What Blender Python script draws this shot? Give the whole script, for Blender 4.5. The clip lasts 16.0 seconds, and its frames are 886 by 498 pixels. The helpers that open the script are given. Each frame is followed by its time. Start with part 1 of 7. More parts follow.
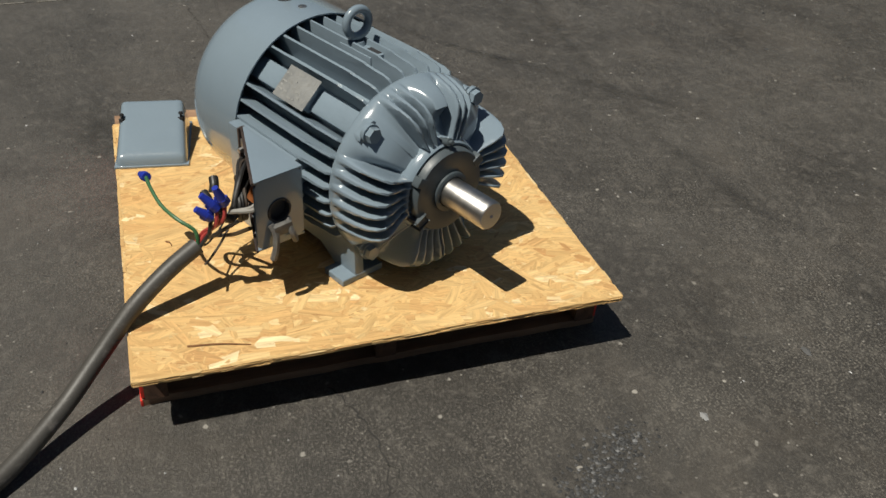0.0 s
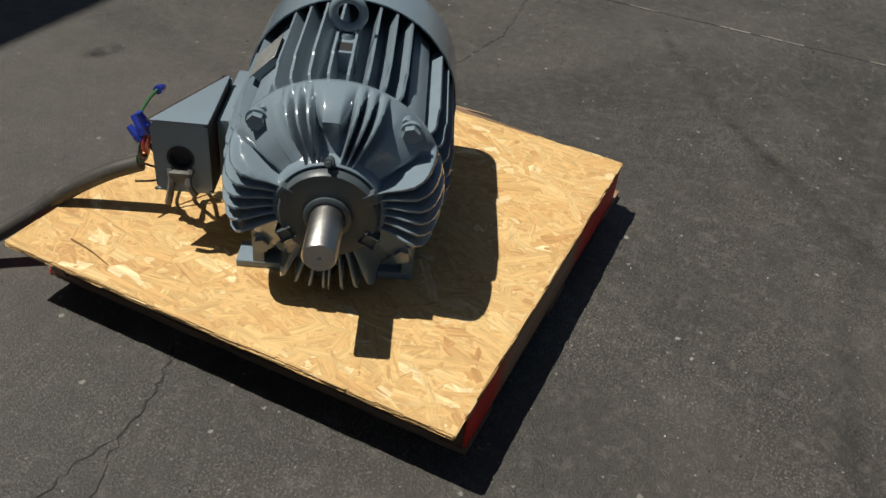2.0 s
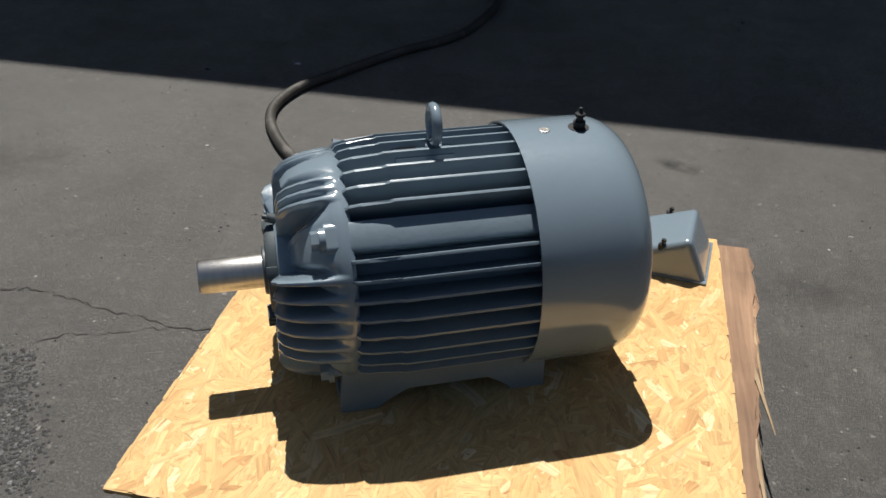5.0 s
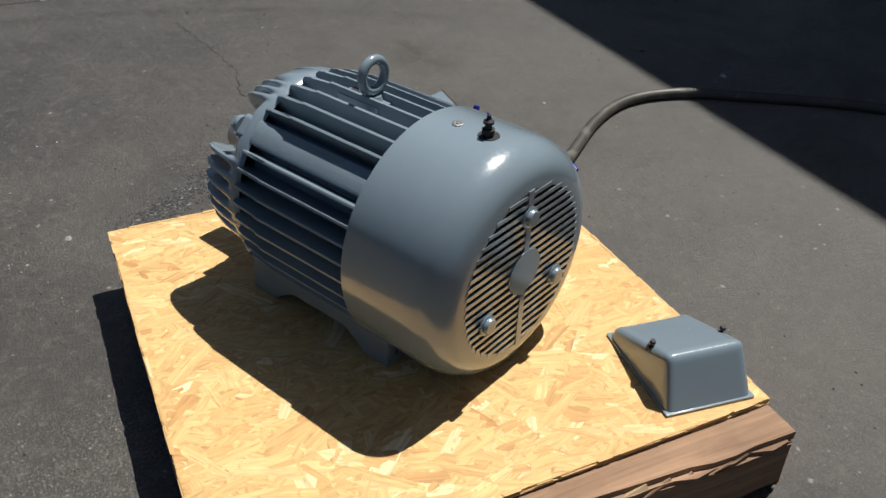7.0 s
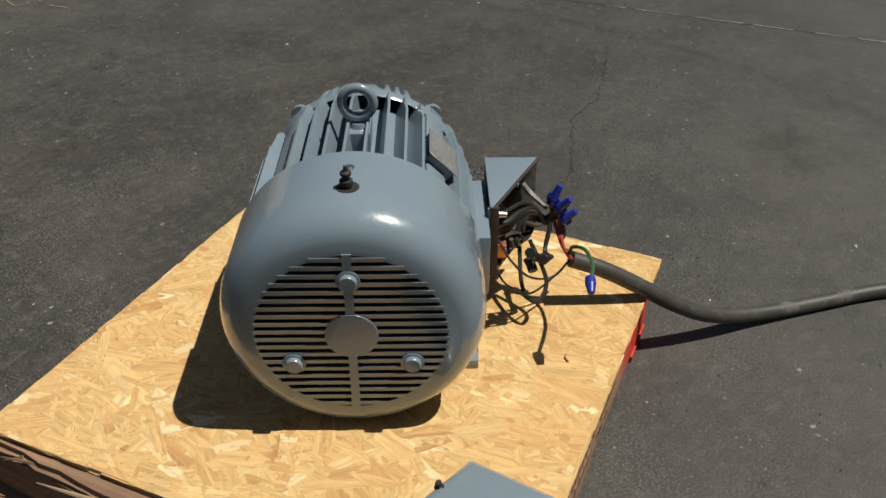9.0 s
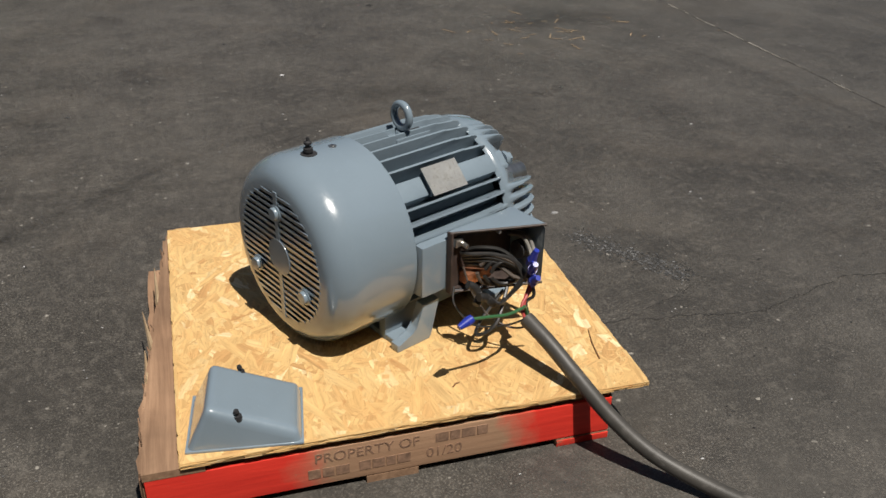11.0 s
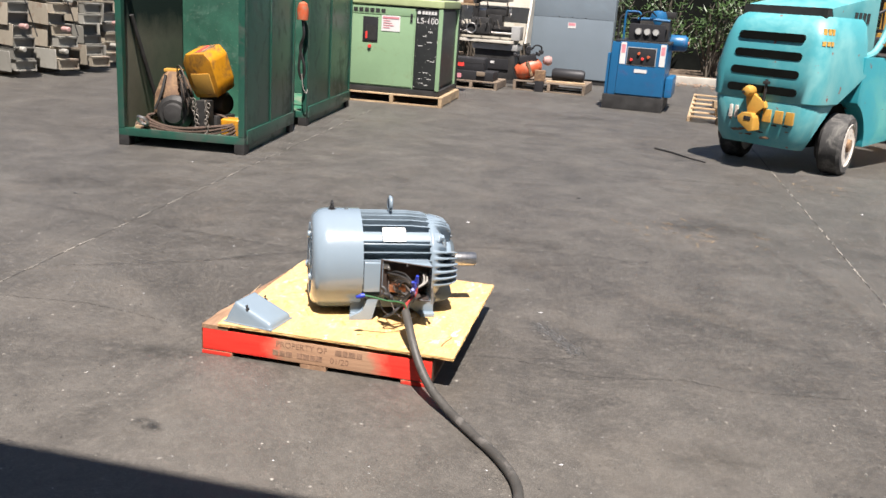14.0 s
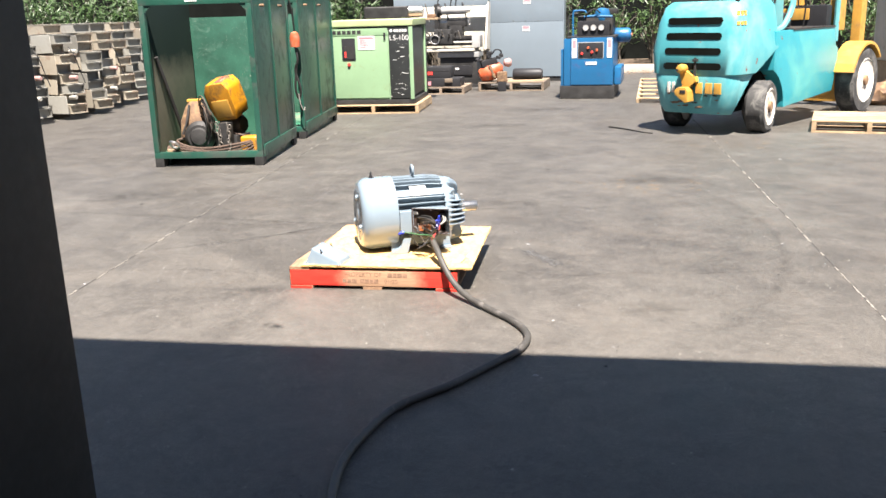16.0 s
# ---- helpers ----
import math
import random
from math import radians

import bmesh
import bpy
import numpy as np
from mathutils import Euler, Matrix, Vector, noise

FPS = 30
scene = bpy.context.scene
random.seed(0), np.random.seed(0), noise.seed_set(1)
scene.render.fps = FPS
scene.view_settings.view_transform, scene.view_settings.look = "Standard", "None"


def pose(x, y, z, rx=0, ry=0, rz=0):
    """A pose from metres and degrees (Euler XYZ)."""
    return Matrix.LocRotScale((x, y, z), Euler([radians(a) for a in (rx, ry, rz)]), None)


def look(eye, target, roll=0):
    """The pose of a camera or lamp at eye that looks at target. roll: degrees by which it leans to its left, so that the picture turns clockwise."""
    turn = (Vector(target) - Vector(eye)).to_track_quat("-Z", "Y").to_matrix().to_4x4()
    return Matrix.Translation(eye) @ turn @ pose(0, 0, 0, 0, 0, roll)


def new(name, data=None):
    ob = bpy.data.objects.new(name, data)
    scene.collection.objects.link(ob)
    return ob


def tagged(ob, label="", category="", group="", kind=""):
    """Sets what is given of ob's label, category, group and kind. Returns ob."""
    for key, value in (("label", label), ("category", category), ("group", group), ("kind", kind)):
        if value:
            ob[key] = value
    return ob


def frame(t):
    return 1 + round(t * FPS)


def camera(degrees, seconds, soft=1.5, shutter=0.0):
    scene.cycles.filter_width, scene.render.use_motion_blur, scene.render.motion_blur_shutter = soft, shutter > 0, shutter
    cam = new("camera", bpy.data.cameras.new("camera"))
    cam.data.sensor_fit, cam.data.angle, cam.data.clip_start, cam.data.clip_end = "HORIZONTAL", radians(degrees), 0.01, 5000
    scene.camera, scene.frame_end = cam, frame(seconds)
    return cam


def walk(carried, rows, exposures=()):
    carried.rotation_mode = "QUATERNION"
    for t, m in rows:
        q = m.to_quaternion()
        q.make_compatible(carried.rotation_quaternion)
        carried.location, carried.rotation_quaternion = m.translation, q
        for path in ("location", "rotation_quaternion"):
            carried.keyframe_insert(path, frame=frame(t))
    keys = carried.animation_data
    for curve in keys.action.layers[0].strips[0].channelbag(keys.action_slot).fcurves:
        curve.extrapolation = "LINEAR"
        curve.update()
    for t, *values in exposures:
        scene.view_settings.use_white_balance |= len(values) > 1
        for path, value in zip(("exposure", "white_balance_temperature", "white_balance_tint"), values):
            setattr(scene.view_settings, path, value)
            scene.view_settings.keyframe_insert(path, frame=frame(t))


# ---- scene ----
cam = camera(53.6, 16.0, soft=1.55)
PATH = [
    (0, (2.092, 0.097, 1.204), (0.576, 0.679, 0.038), 4.1),
    (0.5, (2.057, 0.383, 1.206), (0.451, 0.692, 0.055), 6.0),
    (1, (2.003, 0.681, 1.223), (0.357, 0.651, 0.087), 6.5),
    (1.5, (1.958, 0.999, 1.229), (0.379, 0.66, 0.049), 6.5),
    (2, (1.8, 1.21, 1.195), (0.327, 0.631, -0.027), 6.6),
    (2.5, (1.644, 1.397, 1.217), (0.326, 0.51, 0.001), 4.3),
    (3, (1.478, 1.649, 1.217), (0.386, 0.469, 0.026), 2.2),
    (3.5, (1.21, 1.753, 1.179), (0.419, 0.323, 0.027), 2.8),
    (5.8, (-0.236, 1.597, 1.158), (0.652, 0.163, 0.083), 2.3),
    (6, (-0.362, 1.509, 1.172), (0.651, 0.181, 0.073), 2.9),
    (6.5, (-0.557, 1.226, 1.143), (0.706, 0.165, 0.014), 3.6),
    (7, (-0.722, 0.973, 1.149), (0.759, 0.241, 0.023), 1.9),
    (7.5, (-0.861, 0.751, 1.165), (0.758, 0.367, 0.055), 0.4),
    (8, (-0.814, 0.485, 1.156), (0.843, 0.483, 0.036), -0.0),
    (8.5, (-0.734, 0.168, 1.165), (0.891, 0.506, 0.049), -0.4),
    (9, (-0.657, -0.183, 1.189), (0.87, 0.474, 0.076), 0.2),
    (11.3, (0.258, -1.432, 1.268), (0.629, 0.292, 0.326), 1.7),
    (11.5, (0.369, -1.545, 1.277), (0.664, 0.21, 0.363), 2.1),
    (12, (0.631, -1.753, 1.297), (0.738, 0.053, 0.444), 3.6),
    (12.5, (0.87, -1.994, 1.337), (0.671, -0.168, 0.546), 2.7),
    (13, (1.177, -2.32, 1.393), (0.79, -0.474, 0.73), 2.4),
    (13.5, (1.312, -2.666, 1.431), (0.939, -0.784, 0.866), 2.6),
    (14, (1.472, -2.96, 1.413), (1.091, -1.076, 0.863), 4.0),
    (14.5, (1.516, -3.376, 1.453), (1.102, -1.488, 0.937), 2.9),
    (15, (1.541, -3.725, 1.48), (1.034, -1.856, 0.979), -0.0),
    (15.5, (1.577, -4.046, 1.464), (1.078, -2.178, 0.954), -1.4),
    (16, (1.565, -4.417, 1.45), (1.232, -2.515, 0.928), -1.7),
]
walk(cam, [(t, look(eye, target, roll)) for t, eye, target, roll in PATH],
     exposures=((0.0, 0.08, 6600, 6), (1.5, 0.08, 6600, 6), (2.5, 0.15, 6480, 6), (3.5, 0.40, 6380, 7), (6.0, 0.42, 6340, 9), (7.0, 0.42, 6340, 8), (8.0, 0.24, 6420, 6), (9.0, 0.04, 6560, 6),
                (11.5, 0.32, 6560, 11), (12.5, 0.80, 6560, 13), (13.5, 1.20, 6480, 14), (14.5, 1.64, 6480, 14), (15.5, 2.04, 6500, 13), (16.0, 2.18, 6580, 13)))

# ---------------------------------------------------------------- light
TO_SUN = Vector((0.15, -0.43, 1.0)).normalized()
world = bpy.data.worlds.new("sky")
scene.world = world
world.use_nodes = True
wn = world.node_tree.nodes
sky = wn.new("ShaderNodeTexSky")
sky.sky_type = 'NISHITA'
sky.sun_disc = False
sky.sun_elevation = math.asin(TO_SUN.z)
sky.sun_rotation = math.atan2(TO_SUN.x, TO_SUN.y)
world.node_tree.links.new(sky.outputs[0], wn["Background"].inputs[0])
wn["Background"].inputs[1].default_value = 0.033
sun_data = bpy.data.lights.new("sun", 'SUN')
sun_data.energy = 4.8
sun_data.angle = radians(0.55)
sun_data.color = (1.0, 0.945, 0.87)
sun = new("sun", sun_data)
sun.matrix_world = look(TO_SUN * 30, (0, 0, 0))

# ---------------------------------------------------------------- materials
def nodes_of(name):
    m = bpy.data.materials.new(name)
    m.use_nodes = True
    nt = m.node_tree
    return m, nt, nt.nodes["Principled BSDF"]


def tex_noise(nt, vec, scale, detail=4.0, rough=0.6, dist=0.0):
    n = nt.nodes.new("ShaderNodeTexNoise")
    n.inputs["Scale"].default_value = scale
    n.inputs["Detail"].default_value = detail
    n.inputs["Roughness"].default_value = rough
    n.inputs["Distortion"].default_value = dist
    nt.links.new(vec, n.inputs["Vector"])
    return n.outputs["Fac"]


def ramp(nt, fac, stops):
    r = nt.nodes.new("ShaderNodeValToRGB")
    els = r.color_ramp.elements
    while len(els) < len(stops):
        els.new(0.5)
    for e, (p, c) in zip(els, stops):
        e.position = p
        e.color = (c, c, c, 1) if isinstance(c, (int, float)) else (*c[:3], 1)
    nt.links.new(fac, r.inputs[0])
    return r.outputs[0]


def mixc(nt, fac, a, b, mode='MIX'):
    n = nt.nodes.new("ShaderNodeMix")
    n.data_type, n.blend_type = 'RGBA', mode
    for k, v in ((0, fac), (6, a), (7, b)):
        if isinstance(v, (int, float)):
            n.inputs[k].default_value = v if k == 0 else (v, v, v, 1)
        elif isinstance(v, tuple):
            n.inputs[k].default_value = (*v[:3], 1)
        else:
            nt.links.new(v, n.inputs[k])
    return n.outputs[2]


def coords(nt, kind="Object", scale=None):
    c = nt.nodes.new("ShaderNodeTexCoord").outputs[kind]
    if scale:
        m = nt.nodes.new("ShaderNodeMapping")
        m.inputs["Scale"].default_value = scale
        nt.links.new(c, m.inputs["Vector"])
        c = m.outputs[0]
    return c


def set_bump(nt, bsdf, height, strength, dist):
    b = nt.nodes.new("ShaderNodeBump")
    b.inputs["Strength"].default_value = strength
    b.inputs["Distance"].default_value = dist
    nt.links.new(height, b.inputs["Height"])
    nt.links.new(b.outputs[0], bsdf.inputs["Normal"])


def surface(name, base, rough=0.5, metal=0.0, vary=0.25, big=3.0, fine=60.0, bump=0.15, dirt=None, dirt_amt=0.5,
            dirt_scale=6.0, coat=0.0, per_object=0.0, stretch=None, speck=None, world_space=False, spec=0.5):
    """A painted, metal, rubber or plastic surface with broad and fine variation and optional worn patches."""
    m, nt, bsdf = nodes_of(name)
    if world_space:
        vec = nt.nodes.new("ShaderNodeNewGeometry").outputs["Position"]
    else:
        vec = coords(nt, "Object", stretch)
    lo = tuple(c * (1 - vary) for c in base)
    hi = tuple(min(1, c * (1 + vary)) for c in base)
    col = mixc(nt, ramp(nt, tex_noise(nt, vec, big), [(0.3, 0.0), (0.7, 1.0)]), lo, hi)
    f = tex_noise(nt, vec, fine, 5.0)
    col = mixc(nt, 0.35 * min(1, vary * 2), col, ramp(nt, f, [(0.3, 0.35), (0.7, 1.0)]), 'MULTIPLY')
    if dirt:
        d = ramp(nt, tex_noise(nt, vec, dirt_scale, 8.0, 0.7, 0.6), [(0.62 - dirt_amt * 0.3, 0.0), (0.72 - dirt_amt * 0.2, 1.0)])
        col = mixc(nt, d, col, dirt)
        rr = mixc(nt, d, rough, min(1, rough + 0.3))
        nt.links.new(rr, bsdf.inputs["Roughness"])
    else:
        rr = ramp(nt, f, [(0.2, max(0.02, rough - 0.08)), (0.8, min(1, rough + 0.1))])
        nt.links.new(rr, bsdf.inputs["Roughness"])
    if speck:
        s = ramp(nt, tex_noise(nt, vec, speck[0], 2.0), [(speck[1], 0.0), (speck[1] + 0.03, 1.0)])
        col = mixc(nt, s, col, speck[2])
    if per_object:
        rnd = nt.nodes.new("ShaderNodeObjectInfo").outputs["Random"]
        col = mixc(nt, 1.0, col, ramp(nt, rnd, [(0.0, 1 - per_object), (1.0, 1.0)]), 'MULTIPLY')
    nt.links.new(col, bsdf.inputs["Base Color"])
    bsdf.inputs["Metallic"].default_value = metal
    bsdf.inputs["Coat Weight"].default_value = coat
    bsdf.inputs["Coat Roughness"].default_value = 0.08
    bsdf.inputs["Specular IOR Level"].default_value = spec
    if bump:
        set_bump(nt, bsdf, f, bump, 0.004)
    return m


def wood(name, base, dark, grain=(3, 60, 60), rough=0.8, per_object=0.35):
    m, nt, bsdf = nodes_of(name)
    vec = coords(nt, "Object", grain)
    g = tex_noise(nt, vec, 1.0, 6.0, 0.65, 0.4)
    col = mixc(nt, ramp(nt, g, [(0.35, 0.0), (0.68, 1.0)]), dark, base)
    vec2 = coords(nt, "Object")
    st = ramp(nt, tex_noise(nt, vec2, 4.0, 5.0), [(0.35, 0.55), (0.65, 1.0)])
    col = mixc(nt, 0.8, col, st, 'MULTIPLY')
    rnd = nt.nodes.new("ShaderNodeObjectInfo").outputs["Random"]
    col = mixc(nt, 1.0, col, ramp(nt, rnd, [(0.0, 1 - per_object), (1.0, 1.0)]), 'MULTIPLY')
    nt.links.new(col, bsdf.inputs["Base Color"])
    bsdf.inputs["Roughness"].default_value = rough
    set_bump(nt, bsdf, g, 0.35, 0.003)
    return m


def concrete():
    """Old yard paving: smooth worn skin, blotches, rubber smears, pale chips and a dusty bloom at low angles."""
    m, nt, bsdf = nodes_of("yard concrete")
    vec = nt.nodes.new("ShaderNodeNewGeometry").outputs["Position"]
    big = tex_noise(nt, vec, 0.45, 5.0, 0.6, 0.6)
    mid = tex_noise(nt, vec, 2.1, 9.0, 0.72, 0.25)
    patch = tex_noise(nt, vec, 7.5, 8.0, 0.7, 0.4)
    fine = tex_noise(nt, vec, 55.0, 6.0, 0.75)
    grit = tex_noise(nt, vec, 190.0, 4.0, 0.7)
    col = mixc(nt, ramp(nt, big, [(0.3, 0.0), (0.7, 1.0)]), (0.023, 0.0196, 0.0157), (0.036, 0.0316, 0.0257))
    col = mixc(nt, 0.9, col, ramp(nt, mid, [(0.26, 0.62), (0.5, 0.98), (0.74, 1.30)]), 'MULTIPLY')
    col = mixc(nt, 0.8, col, ramp(nt, patch, [(0.28, 0.62), (0.5, 1.0), (0.72, 1.38)]), 'MULTIPLY')
    col = mixc(nt, 0.8, col, ramp(nt, fine, [(0.32, 0.45), (0.48, 0.92), (0.58, 1.12), (0.70, 1.75)]), 'MULTIPLY')
    # skin worn off in places: the pale sand and dark pits of the mix come through
    worn = ramp(nt, tex_noise(nt, vec, 3.2, 7.0, 0.7, 0.2), [(0.40, 0.12), (0.60, 0.85)])
    agg = ramp(nt, grit, [(0.52, 0.0), (0.64, 0.8)])
    col = mixc(nt, mixc(nt, 1.0, agg, worn, 'MULTIPLY'), col, (0.24, 0.218, 0.185))
    pit = ramp(nt, grit, [(0.35, 0.8), (0.44, 0.0)])
    col = mixc(nt, pit, col, (0.018, 0.016, 0.014))
    # oil spots and old rubber smears
    stain = ramp(nt, tex_noise(nt, vec, 0.9, 9.0, 0.66, 0.3), [(0.58, 0.0), (0.74, 0.24)])
    col = mixc(nt, stain, col, (0.022, 0.020, 0.018))
    for rot, sc, amt in ((0.25, (0.25, 2.6, 1), 0.16), (-0.9, (0.35, 3.2, 1), 0.14), (1.2, (0.5, 6.0, 1), 0.16)):
        mp = nt.nodes.new("ShaderNodeMapping")
        mp.inputs["Rotation"].default_value = (0, 0, rot)
        mp.inputs["Scale"].default_value = sc
        nt.links.new(vec, mp.inputs["Vector"])
        smear = ramp(nt, tex_noise(nt, mp.outputs[0], 1.0, 8.0, 0.68, 0.2), [(0.55, 0.0), (0.72, amt)])
        col = mixc(nt, smear, col, (0.026, 0.024, 0.022))
    pale = ramp(nt, tex_noise(nt, vec, 0.8, 8.0, 0.68, 0.2), [(0.48, 0.0), (0.68, 0.30)])
    col = mixc(nt, pale, col, (0.120, 0.111, 0.097))
    tan = ramp(nt, tex_noise(nt, vec, 1.7, 8.0, 0.7, 0.5), [(0.52, 0.0), (0.70, 0.30)])
    col = mixc(nt, tan, col, (0.085, 0.067, 0.048))
    scuff = ramp(nt, tex_noise(nt, vec, 27.0, 8.0, 0.78, 0.2), [(0.52, 0.0), (0.66, 0.55)])
    col = mixc(nt, scuff, col, (0.135, 0.122, 0.104))
    # base colour mixed paler toward the shop, broken up by the patch noise
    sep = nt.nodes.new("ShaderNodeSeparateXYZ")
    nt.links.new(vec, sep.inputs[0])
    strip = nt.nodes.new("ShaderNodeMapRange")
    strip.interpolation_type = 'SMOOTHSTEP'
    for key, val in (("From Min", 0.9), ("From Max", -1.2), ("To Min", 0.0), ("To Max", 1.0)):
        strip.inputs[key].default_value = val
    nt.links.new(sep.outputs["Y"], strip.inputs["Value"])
    shop_pale = mixc(nt, 1.0, strip.outputs[0], ramp(nt, patch, [(0.30, 0.18), (0.5, 0.32), (0.70, 0.46)]), 'MULTIPLY')
    col = mixc(nt, shop_pale, col, (0.115, 0.105, 0.091))
    # chips: scattered pale and dark flecks, each of its own size
    for sc, lim, keep, tone in ((85.0, 0.26, 0.80, (0.26, 0.245, 0.215)), (26.0, 0.15, 0.72, (0.32, 0.30, 0.265)), (11.0, 0.070, 0.78, (0.26, 0.248, 0.22)), (8.0, 0.07, 0.45, (0.022, 0.02, 0.018)), (19.0, 0.12, 0.70, (0.026, 0.024, 0.021))):
        v = nt.nodes.new("ShaderNodeTexVoronoi")
        v.inputs["Scale"].default_value = sc
        warp = nt.nodes.new("ShaderNodeVectorMath")
        warp.operation = 'MULTIPLY_ADD'
        wob = nt.nodes.new("ShaderNodeTexNoise")
        wob.inputs["Scale"].default_value = sc * 3
        nt.links.new(vec, wob.inputs["Vector"])
        nt.links.new(wob.outputs["Color"], warp.inputs[0])
        warp.inputs[1].default_value = (0.35 / sc, 0.35 / sc, 0)
        nt.links.new(vec, warp.inputs[2])
        nt.links.new(warp.outputs[0], v.inputs["Vector"])
        spot = ramp(nt, v.outputs["Distance"], [(lim * 0.6, 1.0), (lim, 0.0)])
        pick = ramp(nt, v.outputs["Color"], [(keep, 0.0), (keep + 0.1, 0.85)])
        col = mixc(nt, mixc(nt, 1.0, spot, pick, 'MULTIPLY'), col, tone)
    nt.links.new(col, bsdf.inputs["Base Color"])
    nt.links.new(ramp(nt, mid, [(0.3, 0.50), (0.7, 0.64)]), bsdf.inputs["Roughness"])
    bsdf.inputs["Specular IOR Level"].default_value = 0.6
    bsdf.inputs["Diffuse Roughness"].default_value = 1.0
    dust = mixc(nt, 1.0, ramp(nt, mid, [(0.30, 0.42), (0.70, 1.0)]), ramp(nt, patch, [(0.3, 0.65), (0.7, 1.0)]), 'MULTIPLY')
    dust = mixc(nt, 1.0, dust, ramp(nt, fine, [(0.35, 0.5), (0.6, 1.0)]), 'MULTIPLY')
    nt.links.new(dust, bsdf.inputs["Sheen Weight"])
    bsdf.inputs["Sheen Roughness"].default_value = 0.38
    bsdf.inputs["Sheen Tint"].default_value = (0.95, 0.90, 0.82, 1)
    set_bump(nt, bsdf, grit, 0.6, 0.004)
    return m


def strand_board():
    m, nt, bsdf = nodes_of("strand board")
    rnd = nt.nodes.new("ShaderNodeNewGeometry").outputs["Random Per Island"]
    vec = coords(nt, "Object")
    col = ramp(nt, rnd, [(0.0, (0.48, 0.27, 0.11)), (0.06, (0.565, 0.345, 0.145)), (0.3, (0.605, 0.388, 0.165)), (0.75, (0.635, 0.425, 0.188)), (0.93, (0.67, 0.47, 0.222)), (1.0, (0.76, 0.60, 0.35))])
    uv = coords(nt, "UV", (26, 380, 1))
    grain = tex_noise(nt, uv, 1.0, 6.0, 0.7, 0.5)
    broad = tex_noise(nt, coords(nt, "UV", (9, 95, 1)), 1.0, 4.0, 0.6, 0.8)
    col = mixc(nt, 0.85, col, ramp(nt, grain, [(0.26, 0.60), (0.44, 0.93), (0.75, 1.08)]), 'MULTIPLY')
    col = mixc(nt, 0.8, col, ramp(nt, broad, [(0.3, 0.70), (0.5, 1.0), (0.7, 1.32)]), 'MULTIPLY')
    warm = ramp(nt, tex_noise(nt, vec, 5.0, 6.0, 0.6, 0.6), [(0.48, 0.0), (0.78, 0.42)])
    col = mixc(nt, warm, col, (0.58, 0.33, 0.12))
    # thin brown bark streaks and amber knots
    streak = ramp(nt, tex_noise(nt, coords(nt, "UV", (16, 240, 1)), 1.0, 3.0, 0.6, 1.0), [(0.63, 0.0), (0.70, 0.75)])
    col = mixc(nt, streak, col, (0.30, 0.135, 0.05))
    knot = ramp(nt, tex_noise(nt, vec, 17.0, 5.0, 0.62, 2.0), [(0.62, 0.0), (0.74, 0.7)])
    col = mixc(nt, knot, col, (0.40, 0.17, 0.06))
    nt.links.new(col, bsdf.inputs["Base Color"])
    bsdf.inputs["Roughness"].default_value = 0.6
    bsdf.inputs["Specular IOR Level"].default_value = 0.2
    set_bump(nt, bsdf, grain, 0.35, 0.002)
    return m


def stringer_paint():
    """Red at both ends, rubbed bare wood in the middle, along the local x axis."""
    m, nt, bsdf = nodes_of("red painted stringer")
    vec = coords(nt, "Object")
    sep = nt.nodes.new("ShaderNodeSeparateXYZ")
    nt.links.new(vec, sep.inputs[0])
    n = tex_noise(nt, vec, 9.0, 5.0)
    add = nt.nodes.new("ShaderNodeMath")
    add.operation = 'MULTIPLY_ADD'
    add.inputs[1].default_value = 0.16
    nt.links.new(n, add.inputs[0])
    nt.links.new(sep.outputs[0], add.inputs[2])
    band = ramp(nt, add.outputs[0], [(0.34, 0.0), (0.43, 1.0), (0.76, 1.0), (0.84, 0.0)])
    g = tex_noise(nt, coords(nt, "Object", (4, 70, 70)), 1.0, 6.0)
    bare = mixc(nt, g, (0.26, 0.145, 0.085), (0.46, 0.29, 0.18))
    red = mixc(nt, ramp(nt, g, [(0.3, 0.0), (0.7, 1.0)]), (0.58, 0.024, 0.014), (0.76, 0.042, 0.024))
    worn = ramp(nt, tex_noise(nt, vec, 30.0, 6.0, 0.7), [(0.64, 0.0), (0.70, 0.7)])
    red = mixc(nt, worn, red, bare)
    nt.links.new(mixc(nt, band, red, bare), bsdf.inputs["Base Color"])
    bsdf.inputs["Roughness"].default_value = 0.6
    set_bump(nt, bsdf, g, 0.4, 0.003)
    return m


def faint_mark(name, colour, amount, scale):
    """A thin worn deposit on the concrete: broken up by noise, see-through between."""
    m, nt, bsdf = nodes_of(name)
    vec = nt.nodes.new("ShaderNodeNewGeometry").outputs["Position"]
    bsdf.inputs["Base Color"].default_value = (*colour, 1)
    bsdf.inputs["Roughness"].default_value = 0.7
    uv = coords(nt, "UV")
    sep = nt.nodes.new("ShaderNodeSeparateXYZ")
    nt.links.new(uv, sep.inputs[0])
    edge = ramp(nt, sep.outputs[1], [(0.0, 0.0), (0.5, 1.0), (1.0, 0.0)])
    ends = ramp(nt, sep.outputs[0], [(0.0, 0.0), (0.3, 1.0), (0.7, 1.0), (1.0, 0.0)])
    edge = mixc(nt, 1.0, edge, ends, 'MULTIPLY')
    n = ramp(nt, tex_noise(nt, vec, scale, 8.0, 0.7), [(0.35, 0.0), (0.65, amount)])
    nt.links.new(mixc(nt, 1.0, n, edge, 'MULTIPLY'), bsdf.inputs["Alpha"])
    return m


